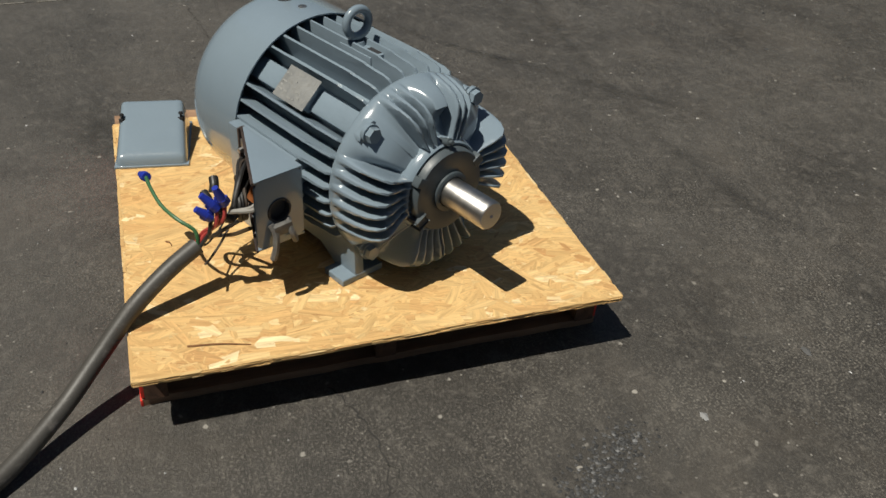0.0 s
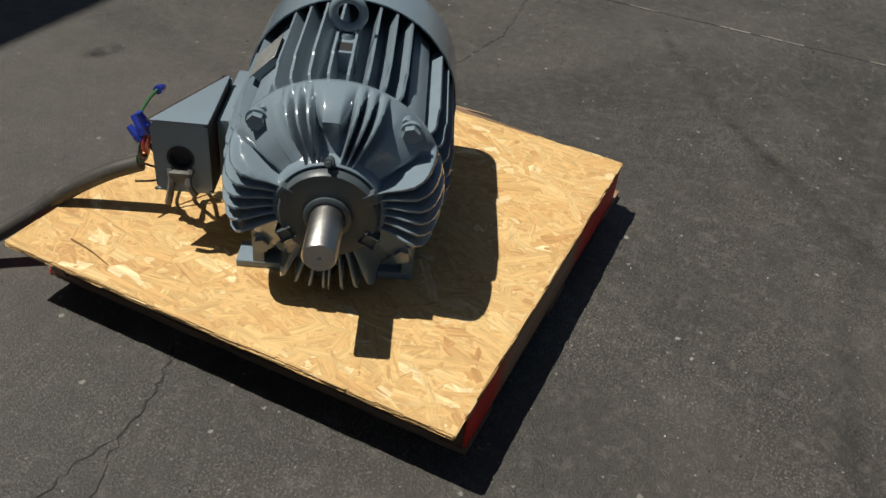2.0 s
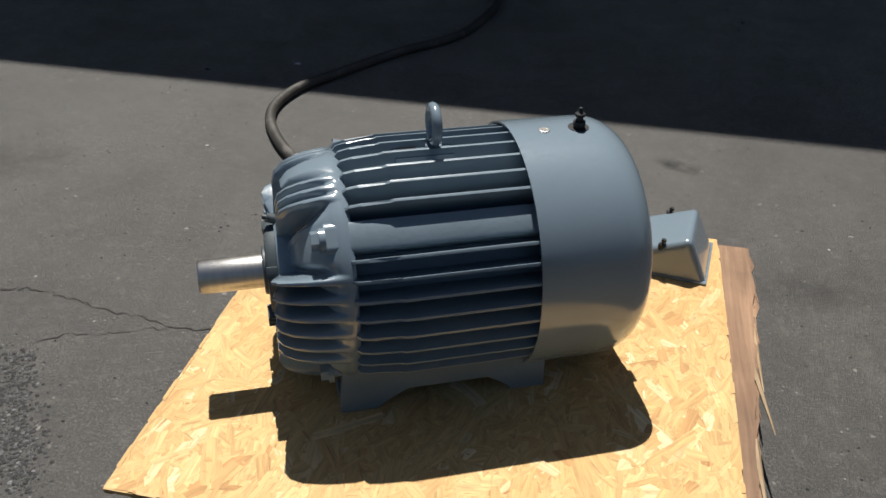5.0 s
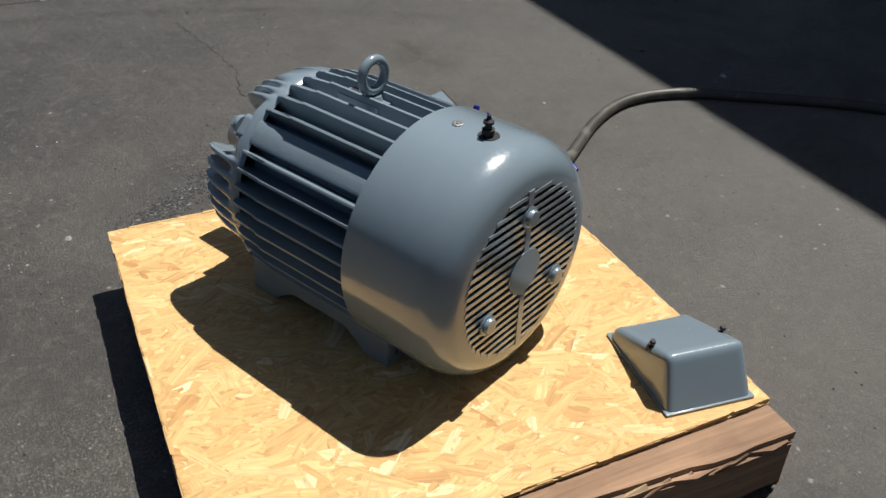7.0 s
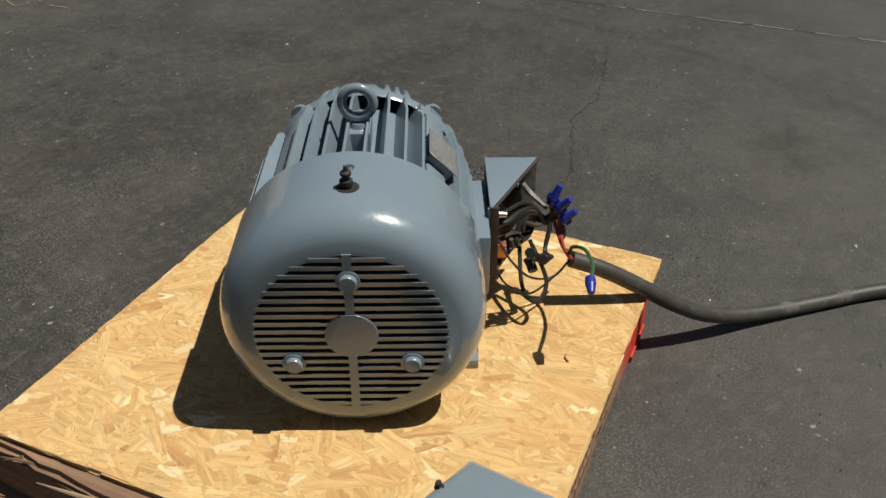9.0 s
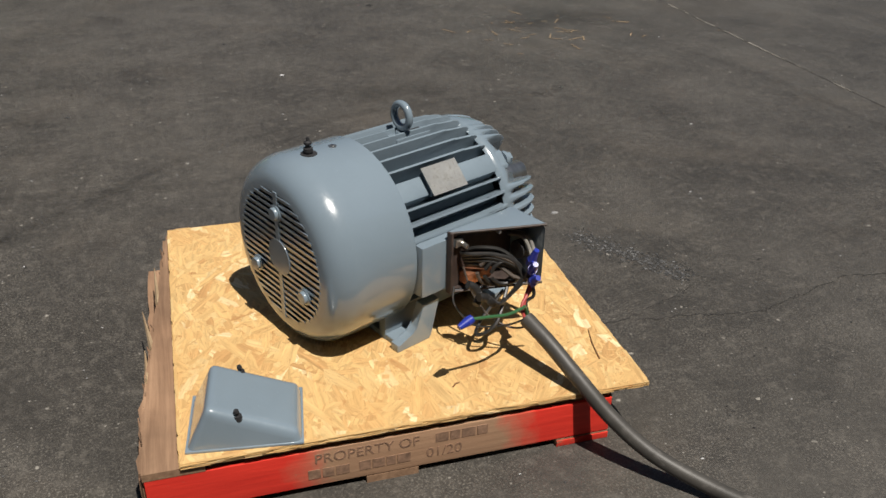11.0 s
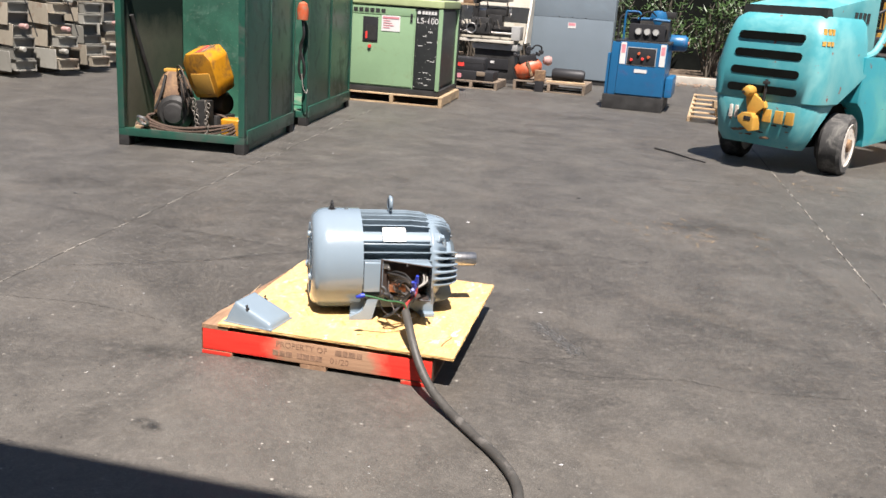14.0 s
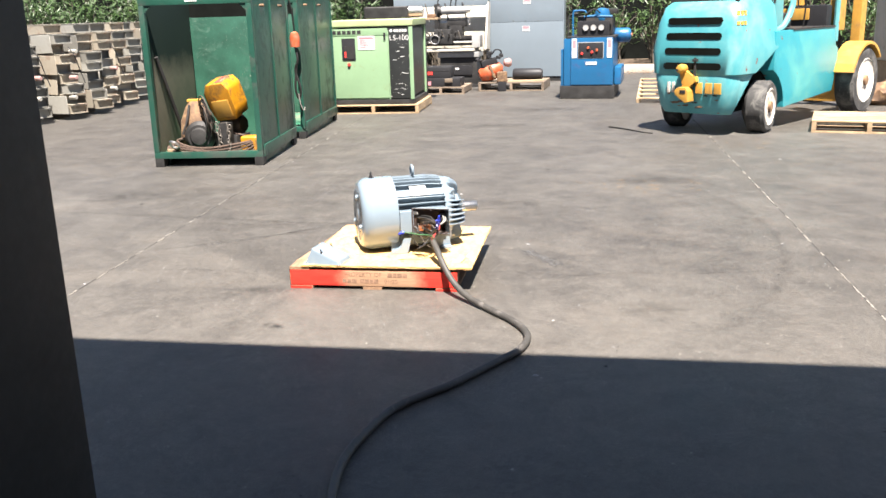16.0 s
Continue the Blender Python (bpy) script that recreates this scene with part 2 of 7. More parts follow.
RUBBER_MARK = faint_mark("rubber mark", (0.022, 0.021, 0.02), 0.26, 14.0)
OIL_MARK = faint_mark("oil mark", (0.02, 0.019, 0.017), 0.38, 9.0)
TAR_MARK = faint_mark("tar mark", (0.016, 0.016, 0.016), 1.0, 20.0)
CONCRETE = concrete()
OSB = strand_board()
STRINGER = stringer_paint()
PALLET_WOOD = wood("weathered pallet wood", (0.47, 0.29, 0.175), (0.27, 0.155, 0.09), (60, 3, 60))
PALE_WOOD = wood("pale pallet wood", (0.60, 0.45, 0.28), (0.40, 0.27, 0.15), (4, 60, 60))
PALE_WOOD_Y = wood("pale wood crosswise", (0.60, 0.45, 0.28), (0.40, 0.27, 0.15), (60, 4, 60))
GREY_WOOD = wood("grey weathered wood", (0.34, 0.27, 0.20), (0.18, 0.13, 0.09), (4, 60, 60))
GREY_PAINT = surface("machinery grey gloss", (0.188, 0.240, 0.284), 0.20, 0.0, 0.04, 6.0, 160.0, 0.0, coat=0.8)
CAST_GREY = surface("brushed grey paint on casting", (0.178, 0.228, 0.270), 0.34, 0.0, 0.08, 9.0, 110.0, 0.12, coat=0.12, spec=0.35)
# the motor's grey made darker: the hub's shade is put into its colour
CAP_SHADE_GREY = surface("hub grey paint darkened for shade", (0.062, 0.077, 0.086), 0.42, 0.0, 0.1, 8.0, 150.0, 0.05)
STEEL = surface("machined steel", (0.58, 0.56, 0.53), 0.36, 1.0, 0.1, 20.0, 300.0, 0.05, stretch=(6, 1, 1))
SHAFT = surface("oiled shaft steel", (0.56, 0.545, 0.52), 0.36, 1.0, 0.12, 20.0, 300.0, 0.05, stretch=(6, 1, 1))
PLATE = surface("scuffed nameplate", (0.30, 0.305, 0.30), 0.45, 0.5, 0.2, 25.0, 120.0, 0.1, dirt=(0.22, 0.22, 0.21), dirt_amt=0.45, dirt_scale=50)
CLAMP = surface("dull zinc clamp", (0.15, 0.145, 0.135), 0.55, 0.3, 0.3, 30.0, 120.0, 0.2)
PLATE_INK = surface("worn plate ink", (0.24, 0.24, 0.23), 0.6, 0.0, 0.2)
BLACK_RUBBER = surface("black cable rubber", (0.055, 0.051, 0.045), 0.5, 0.0, 0.25, 9.0, 120.0, 0.1, dirt=(0.12, 0.11, 0.10), dirt_amt=0.3, dirt_scale=14)
BLACK_WIRE = surface("black lead insulation", (0.020, 0.019, 0.018), 0.4, 0.0, 0.2)
# dark iron, also the fill that stands in for shade in openings
DARK = surface("dark iron and shade fill", (0.03, 0.03, 0.032), 0.6, 0.0, 0.3, spec=0.25)
BOX_INSIDE = surface("dark brown box inside", (0.05, 0.035, 0.03), 0.6, 0.0, 0.4, 30.0, 120.0, 0.1)
BLUE_NUT = surface("blue wire nut", (0.018, 0.035, 0.30), 0.35, 0.0, 0.15)
GREEN_WIRE = surface("green wire", (0.035, 0.115, 0.045), 0.4, 0.0, 0.15)
RED_WIRE = surface("red wire", (0.36, 0.05, 0.045), 0.4, 0.0, 0.15)
WHITE_WIRE = surface("white wire", (0.22, 0.21, 0.19), 0.45, 0.0, 0.1)
COPPER = surface("copper lug", (0.55, 0.24, 0.13), 0.4, 0.8, 0.2)
RED_END = surface("red paint on sawn end", (0.62, 0.032, 0.018), 0.6, 0.0, 0.2, 20, 80, 0.2, dirt=(0.25, 0.12, 0.07), dirt_amt=0.2, dirt_scale=30)
STENCIL = surface("faded stencil ink", (0.26, 0.155, 0.10), 0.8, 0.0, 0.4, 60, 200)
END_GRAIN = wood("dark sawn end grain", (0.20, 0.10, 0.055), (0.09, 0.045, 0.028), (60, 60, 60))
JOINT = surface("joint filler", (0.17, 0.158, 0.137), 0.9, 0.0, 0.35, 2.0, 50.0, 0.2, world_space=True)
def grit_mix(name, stops):
    m, nt, bsdf = nodes_of(name)
    rnd = nt.nodes.new("ShaderNodeNewGeometry").outputs["Random Per Island"]
    nt.links.new(ramp(nt, rnd, stops), bsdf.inputs["Base Color"])
    bsdf.inputs["Roughness"].default_value = 0.9
    return m


GRIT = grit_mix("grit and chips", [(0.0, 0.015), (0.5, 0.05), (0.8, 0.16), (0.97, 0.50)])
CRUMBS = grit_mix("concrete crumbs", [(0.0, 0.022), (0.6, 0.05), (0.9, 0.09), (1.0, 0.17)])
CRACK = surface("crack", (0.035, 0.033, 0.03), 0.95, 0.0, 0.3, world_space=True)
WALL = surface("painted block wall", (0.26, 0.245, 0.22), 0.8, 0.0, 0.2, 2.0, 30.0, 0.2, world_space=True)
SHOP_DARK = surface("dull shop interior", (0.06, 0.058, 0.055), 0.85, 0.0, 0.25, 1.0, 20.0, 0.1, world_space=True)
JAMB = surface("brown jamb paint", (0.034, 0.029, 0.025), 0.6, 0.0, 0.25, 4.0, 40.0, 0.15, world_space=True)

BROWN_TWIG = surface("brown splinter", (0.24, 0.12, 0.05), 0.7, 0.0, 0.3)
DUSTY_WIRE = surface("dusty brown lead", (0.075, 0.058, 0.046), 0.6, 0.0, 0.3, 40.0, 160.0, 0.1)

# ---------------------------------------------------------------- mesh helpers
def finish(bm, name, material, smooth=40):
    bmesh.ops.recalc_face_normals(bm, faces=bm.faces)
    me = bpy.data.meshes.new(name)
    for f in bm.faces:
        f.smooth = True
    lim = radians(smooth)
    for e in bm.edges:
        if len(e.link_faces) == 2 and e.calc_face_angle(0.0) > lim:
            e.smooth = False
    bm.to_mesh(me)
    bm.free()
    me.materials.append(material)
    return me


def part(name, bm, material, parent=None, label="", smooth=40):
    ob = new(name, finish(bm, name, material, smooth))
    if parent is not None:
        ob.parent = parent
    return tagged(ob, label) if label else ob


def put(name, me, parent, m=None):
    ob = new(name, me)
    ob.parent = parent
    if m is not None:
        ob.matrix_local = m
    return ob


def thing(name, m, label, category, group="", kind=""):
    ob = new(name)
    ob.empty_display_size = 0.1
    ob.matrix_world = m
    return tagged(ob, label, category, group, kind)


def bevel_all(bm, geom_edges, w, seg=2):
    bmesh.ops.bevel(bm, geom=geom_edges, offset=w, segments=seg, affect='EDGES', profile=0.7)


def box(bm, x0, x1, y0, y1, z0, z1, bevel=0.0, seg=2, m=None):
    r = bmesh.ops.create_cube(bm, size=1.0)
    vs = r["verts"]
    for v in vs:
        v.co = Vector((x0 + (v.co.x + 0.5) * (x1 - x0), y0 + (v.co.y + 0.5) * (y1 - y0), z0 + (v.co.z + 0.5) * (z1 - z0)))
        if m is not None:
            v.co = m @ v.co
    if bevel:
        bevel_all(bm, list({e for v in vs for e in v.link_edges}), bevel, seg)
    return bm


def B(x0, x1, y0, y1, z0, z1, bevel=0.0, seg=2, m=None):
    return box(bmesh.new(), x0, x1, y0, y1, z0, z1, bevel, seg, m)


def rod(bm, a, b, r0, r1=None, seg=16, caps=True):
    a, b = Vector(a), Vector(b)
    r1 = r0 if r1 is None else r1
    q = (b - a).to_track_quat('Z', 'Y')
    rings = []
    for p, r in ((a, r0), (b, r1)):
        rings.append([bm.verts.new(p + q @ Vector((r * math.cos(2 * math.pi * k / seg), r * math.sin(2 * math.pi * k / seg), 0))) for k in range(seg)])
    for k in range(seg):
        bm.faces.new((rings[0][k], rings[0][(k + 1) % seg], rings[1][(k + 1) % seg], rings[1][k]))
    if caps:
        bm.faces.new(rings[0][::-1])
        bm.faces.new(rings[1])
    return bm


def lathe(bm, profile, seg=48, axis='X', origin=(0, 0, 0), closed=False):
    """Turn (along, radius) pairs round an axis."""
    o = Vector(origin)
    rings = []
    for a, r in profile:
        ring = []
        for k in range(seg):
            c, s = math.cos(2 * math.pi * k / seg), math.sin(2 * math.pi * k / seg)
            p = Vector((a, r * c, r * s)) if axis == 'X' else Vector((r * c, r * s, a)) if axis == 'Z' else Vector((r * s, a, r * c))
            ring.append(bm.verts.new(o + p))
        rings.append(ring)
    n = len(rings)
    for i in range(n if closed else n - 1):
        A, Bq = rings[i], rings[(i + 1) % n]
        for k in range(seg):
            bm.faces.new((A[k], A[(k + 1) % seg], Bq[(k + 1) % seg], Bq[k]))
    if not closed:
        bm.faces.new(rings[0])
        bm.faces.new(rings[-1])
    return bm


def prism(bm, poly, h0, h1, axis='Z', bevel=0.0):
    """A polygon in the two other axes, drawn out from h0 to h1 along the axis."""
    def P(a, b, h):
        return Vector((a, b, h)) if axis == 'Z' else Vector((h, a, b)) if axis == 'X' else Vector((a, h, b))
    lo = [bm.verts.new(P(a, b, h0)) for a, b in poly]
    hi = [bm.verts.new(P(a, b, h1)) for a, b in poly]
    n = len(poly)
    fs = [bm.faces.new(lo[::-1]), bm.faces.new(hi)]
    for k in range(n):
        fs.append(bm.faces.new((lo[k], lo[(k + 1) % n], hi[(k + 1) % n], hi[k])))
    if bevel:
        bevel_all(bm, list({e for f in fs for e in f.edges}), bevel)
    return bm


def catmull(pts, n=8):
    pts = [Vector(p) for p in pts]
    ext = [pts[0] * 2 - pts[1], *pts, pts[-1] * 2 - pts[-2]]
    out = []
    for i in range(1, len(ext) - 2):
        p0, p1, p2, p3 = ext[i - 1:i + 3]
        for k in range(n):
            t = k / n
            out.append(0.5 * ((2 * p1) + (p2 - p0) * t + (2 * p0 - 5 * p1 + 4 * p2 - p3) * t * t + (3 * p1 - p0 - 3 * p2 + p3) * t ** 3))
    return out + [pts[-1]]


def tube(bm, pts, r, seg=10, n=8, taper=None):
    path = catmull(pts, n) if n > 1 else [Vector(p) for p in pts]
    rings, prev = [], None
    for i, p in enumerate(path):
        d = (path[min(i + 1, len(path) - 1)] - path[max(i - 1, 0)]).normalized()
        if prev is None:
            side = d.orthogonal().normalized()
        else:
            side = (prev - d * prev.dot(d)).normalized()
        prev = side
        up = d.cross(side)
        rr = r if taper is None else r + (taper - r) * i / (len(path) - 1)
        rings.append([bm.verts.new(p + (side * math.cos(2 * math.pi * k / seg) + up * math.sin(2 * math.pi * k / seg)) * rr) for k in range(seg)])
    for A, Bq in zip(rings, rings[1:]):
        for k in range(seg):
            bm.faces.new((A[k], A[(k + 1) % seg], Bq[(k + 1) % seg], Bq[k]))
    bm.faces.new(rings[0][::-1])
    bm.faces.new(rings[-1])
    return bm


def torus(bm, centre, normal, R, r, seg=32, sub=10, arc=1.0):
    c, q = Vector(centre), Vector(normal).to_track_quat('Z', 'Y')
    n = seg if arc >= 1 else int(seg * arc) + 1
    rings = []
    for i in range(n):
        a = 2 * math.pi * i / seg
        rings.append([bm.verts.new(c + q @ Vector(((R + r * math.cos(b)) * math.cos(a), (R + r * math.cos(b)) * math.sin(a), r * math.sin(b))))
                      for b in (2 * math.pi * k / sub for k in range(sub))])
    for i in range(n if arc >= 1 else n - 1):
        A, Bq = rings[i], rings[(i + 1) % n]
        for k in range(sub):
            bm.faces.new((A[k], A[(k + 1) % sub], Bq[(k + 1) % sub], Bq[k]))
    return bm


def strip(bm, pts, width, z, jitter=0.0, rng=None):
    """A thin ribbon on the ground along points."""
    vs = []
    for i, p in enumerate(pts):
        p = Vector((p[0], p[1], z))
        a, b = Vector(pts[max(i - 1, 0)][:2]), Vector(pts[min(i + 1, len(pts) - 1)][:2])
        d = (b - a).normalized()
        n = Vector((-d.y, d.x, 0))
        w = width * (1 + (rng.uniform(-jitter, jitter) if rng else 0)) / 2
        vs.append((bm.verts.new(p + n * w), bm.verts.new(p - n * w)))
    for (a, b), (c, d) in zip(vs, vs[1:]):
        bm.faces.new((a, b, d, c))
    return bm


def letters(text, size, depth=0.002):
    """A mesh of the words in Blender's own font, in the xy plane, centred."""
    cu = bpy.data.curves.new("lettering", 'FONT')
    cu.body, cu.size, cu.extrude, cu.align_x, cu.align_y = text, size, depth, 'CENTER', 'CENTER'
    tmp = bpy.data.objects.new("lettering", cu)
    me = bpy.data.meshes.new_from_object(tmp)
    bpy.data.objects.remove(tmp)
    return me

# ---------------------------------------------------------------- setting
def build_ground():
    bm = bmesh.new()
    xs = [-400, -40, -12, -6, -3, -1.5, 0, 1.5, 3, 6, 12, 40, 400]
    ys = [-400, -40, -12, -6, -3, -1.5, 0, 1.5, 3, 6, 12, 20, 40, 400]
    grid = [[bm.verts.new((x, y, 0)) for x in xs] for y in ys]
    for r0, r1 in zip(grid, grid[1:]):
        for k in range(len(xs) - 1):
            bm.faces.new((r0[k], r0[k + 1], r1[k + 1], r1[k]))
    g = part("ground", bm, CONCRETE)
    tagged(g, "stained grey concrete yard with specks and tyre smears", "ground", kind="structure")
    rng = random.Random(5)

    def wobble(a, b, n, amp):
        return [(a[0] + (b[0] - a[0]) * i / n + rng.uniform(-amp, amp), a[1] + (b[1] - a[1]) * i / n + rng.uniform(-amp, amp)) for i in range(n + 1)]

    # saw-cut joints: a thin dark groove in which pale filler is left in broken lengths
    for a, b in (((-1.13, -2.7), (-1.75, 8.3)), ((2.95, -2.7), (2.84, 9.0)), ((-14, 2.85), (-2.9, 4.55)), ((1.3, 4.82), (8, 6.2))):
        pale = abs(a[0]) < 3 and a[1] < 0
        line = wobble(a, b, 300, 0.002)
        part("expansion_joint", strip(bmesh.new(), line, 0.006, 0.0012, 0.8, rng), CRACK, g)
        if not pale:
            continue
        verts, faces, k = [], [], 0
        while k < 296:
            n = rng.randint(1, 5)
            w = rng.uniform(0.004, 0.009)
            for q in range(k, min(300, k + n)):
                (x0, y0), (x1, y1) = line[q], line[q + 1]
                i0 = len(verts)
                wa, wb = w * rng.uniform(0.4, 1), w * rng.uniform(0.4, 1)
                verts += [(x0 - wa, y0, 0.0019), (x0 + wa, y0, 0.0019), (x1 + wb, y1, 0.0019), (x1 - wb, y1, 0.0019)]
                faces.append((i0, i0 + 1, i0 + 2, i0 + 3))
            k += n + rng.choice((0, 1, 1, 2, 3, 6))
        me = bpy.data.meshes.new("joint_filler")
        me.from_pydata(verts, [], faces)
        me.materials.append(JOINT)
        new("joint_filler", me).parent = g

    def crack(pts, w):
        out = []
        for a, b in zip(pts, pts[1:]):
            n = max(2, int(math.dist(a, b) / 0.012))
            out += wobble(a, b, n, 0.0065)[:-1]
        part("crack", strip(bmesh.new(), out, w, 0.0015, 0.8, rng), CRACK, g)

    crack([(0.90, 0.34), (1.03, 0.39), (1.11, 0.40), (1.20, 0.38), (1.26, 0.38), (1.36, 0.355), (1.47, 0.34), (1.67, 0.40), (1.82, 0.44), (1.97, 0.41), (2.15, 0.43), (2.5, 0.50)], 0.0026)
    crack([(1.11, 0.40), (1.19, 0.43), (1.31, 0.47), (1.37, 0.52)], 0.0017)
    crack([(-0.34, 0.24), (-0.51, 0.28), (-0.77, 0.32), (-1.14, 0.27)], 0.0022)

    def ribbon(pts, width, mat, name, label, z):
        path = catmull([(x, y, z) for x, y in pts], 8)
        verts, faces, uvs = [], [], []
        for i, q in enumerate(path):
            d = (path[min(i + 1, len(path) - 1)] - path[max(i - 1, 0)]).normalized()
            n = Vector((-d.y, d.x, 0)) * width / 2
            verts += [tuple(q + n), tuple(q - n)]
        for i in range(len(path) - 1):
            faces.append((2 * i, 2 * i + 1, 2 * i + 3, 2 * i + 2))
            u, w = i / (len(path) - 1), (i + 1) / (len(path) - 1)
            uvs += [u, 0, u, 1, w, 1, w, 0]
        me = bpy.data.meshes.new(name)
        me.from_pydata(verts, [], faces)
        me.uv_layers.new(name="across").data.foreach_set("uv", uvs)
        me.materials.append(mat)
        ob = new(name, me)
        ob.parent = g

    ribbon([(-1.6, 0.45), (-1.26, 0.68), (-0.9, 0.93), (-0.57, 1.15), (-0.3, 1.41), (-0.02, 1.66), (0.21, 1.82), (0.7, 2.0), (1.32, 2.11), (1.6, 2.04), (1.9, 1.80), (2.15, 1.4)], 0.07, RUBBER_MARK, "tyre_mark", "", 0.0022)
    ribbon([(-1.5, 0.62), (-1.05, 0.82), (-0.69, 1.05), (-0.48, 1.24), (-0.2, 1.6)], 0.05, RUBBER_MARK, "tyre_mark", "", 0.0026)
    ribbon([(-3.5, 1.9), (-2.2, 1.75), (-0.99, 1.59), (0.12, 1.50), (0.9, 1.7), (2.4, 2.6)], 0.09, RUBBER_MARK, "tyre_mark", "", 0.0030)
    ribbon([(2.0, -0.8), (2.6, 0.4), (2.7, 1.8), (2.2, 3.4)], 0.10, RUBBER_MARK, "tyre_mark", "", 0.0034)
    for x, y, r, e in ((-0.80, 1.46, 0.20, 1.4), (0.96, 2.22, 0.24, 1.2), (0.80, 8.76, 0.5, 1.5), (0.29, 6.95, 0.35, 1.3), (-0.51, 2.62, 0.22, 1.2), (-0.22, -0.05, 0.14, 1.3), (2.1, 3.2, 0.3, 1.6), (-2.2, 2.4, 0.4, 1.3), (1.9, -0.2, 0.2, 1.2)):
        ribbon([(x - r * e, y - 0.2 * r), (x - r * 0.4, y), (x + r * 0.4, y + 0.05 * r), (x + r * e, y)], r * 1.3, OIL_MARK, "oil_stain", "", 0.0038)
    ribbon([(-0.02, -0.58), (0.05, -0.60), (0.12, -0.625)], 0.075, TAR_MARK, "tar_spot", "", 0.0042)
    # spalled strip with loose crumbs
    verts, faces = [], []
    for k in range(900):
        t = rng.uniform(-0.1, 1.1)
        x, y = 1.18 + 0.18 * t + rng.gauss(0, 0.024), 0.83 - 0.25 * t + rng.gauss(0, 0.024)
        r, a = rng.uniform(0.0015, 0.0055), rng.uniform(0, 6.28)
        b = len(verts)
        for q in range(5):
            verts.append((x + r * math.cos(a + 1.256 * q) * rng.uniform(0.6, 1.2), y + r * math.sin(a + 1.256 * q) * rng.uniform(0.6, 1.2), 0.001))
        verts.append((x, y, 0.001 + r * 0.3))
        faces += [(b + q, b + (q + 1) % 5, b + 5) for q in range(5)]
    me = bpy.data.meshes.new("spalled_patch")
    me.from_pydata(verts, [], faces)
    me.materials.append(CRUMBS)
    ob = new("spalled_patch", me)
    ob.parent = g
    tagged(ob, "crumbled strip of broken concrete with pale grit", kind="stuff")
    return g


def build_shop():
    """The building behind the yard: a block wall with a wide roll-up doorway and a dark closed interior."""
    Y0, Y1, TOP, HEAD = -2.79, -3.10, 4.42, 3.7
    XL, XR = 0.455, 5.6
    w = part("wall_north", B(-14, XL, Y1, Y0, 0, TOP), WALL)
    tagged(w, "shaded block wall beside the wide doorway", "wall", kind="structure")
    w = part("wall_north_east", B(XR, 18, Y1, Y0, 0, TOP), WALL)
    tagged(w, "shaded block wall past the wide doorway", "wall", kind="structure")
    w = part("lintel", B(XL, XR, Y1, Y0, HEAD, TOP), WALL)
    tagged(w, "plain wall above the wide doorway", "wall", kind="structure")
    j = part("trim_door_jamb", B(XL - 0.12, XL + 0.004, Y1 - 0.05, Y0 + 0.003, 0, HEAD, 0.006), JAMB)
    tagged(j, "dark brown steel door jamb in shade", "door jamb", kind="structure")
    # unseen walls and roof, added dark to close the room off from the sky
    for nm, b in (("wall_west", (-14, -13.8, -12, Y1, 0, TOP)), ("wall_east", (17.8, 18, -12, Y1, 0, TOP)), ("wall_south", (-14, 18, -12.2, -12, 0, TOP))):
        tagged(part(nm, B(*b), SHOP_DARK), "unseen dark workshop wall", "wall", kind="structure")
    tagged(part("ceiling", B(-14, 18, -12.2, Y0 - 0.002, TOP, TOP + 0.12), SHOP_DARK), "unseen dark workshop roof", "ceiling", kind="structure")


build_ground()
build_shop()

# ---------------------------------------------------------------- pallet and board
BW, BL, BH = 0.94, 0.926, 0.135


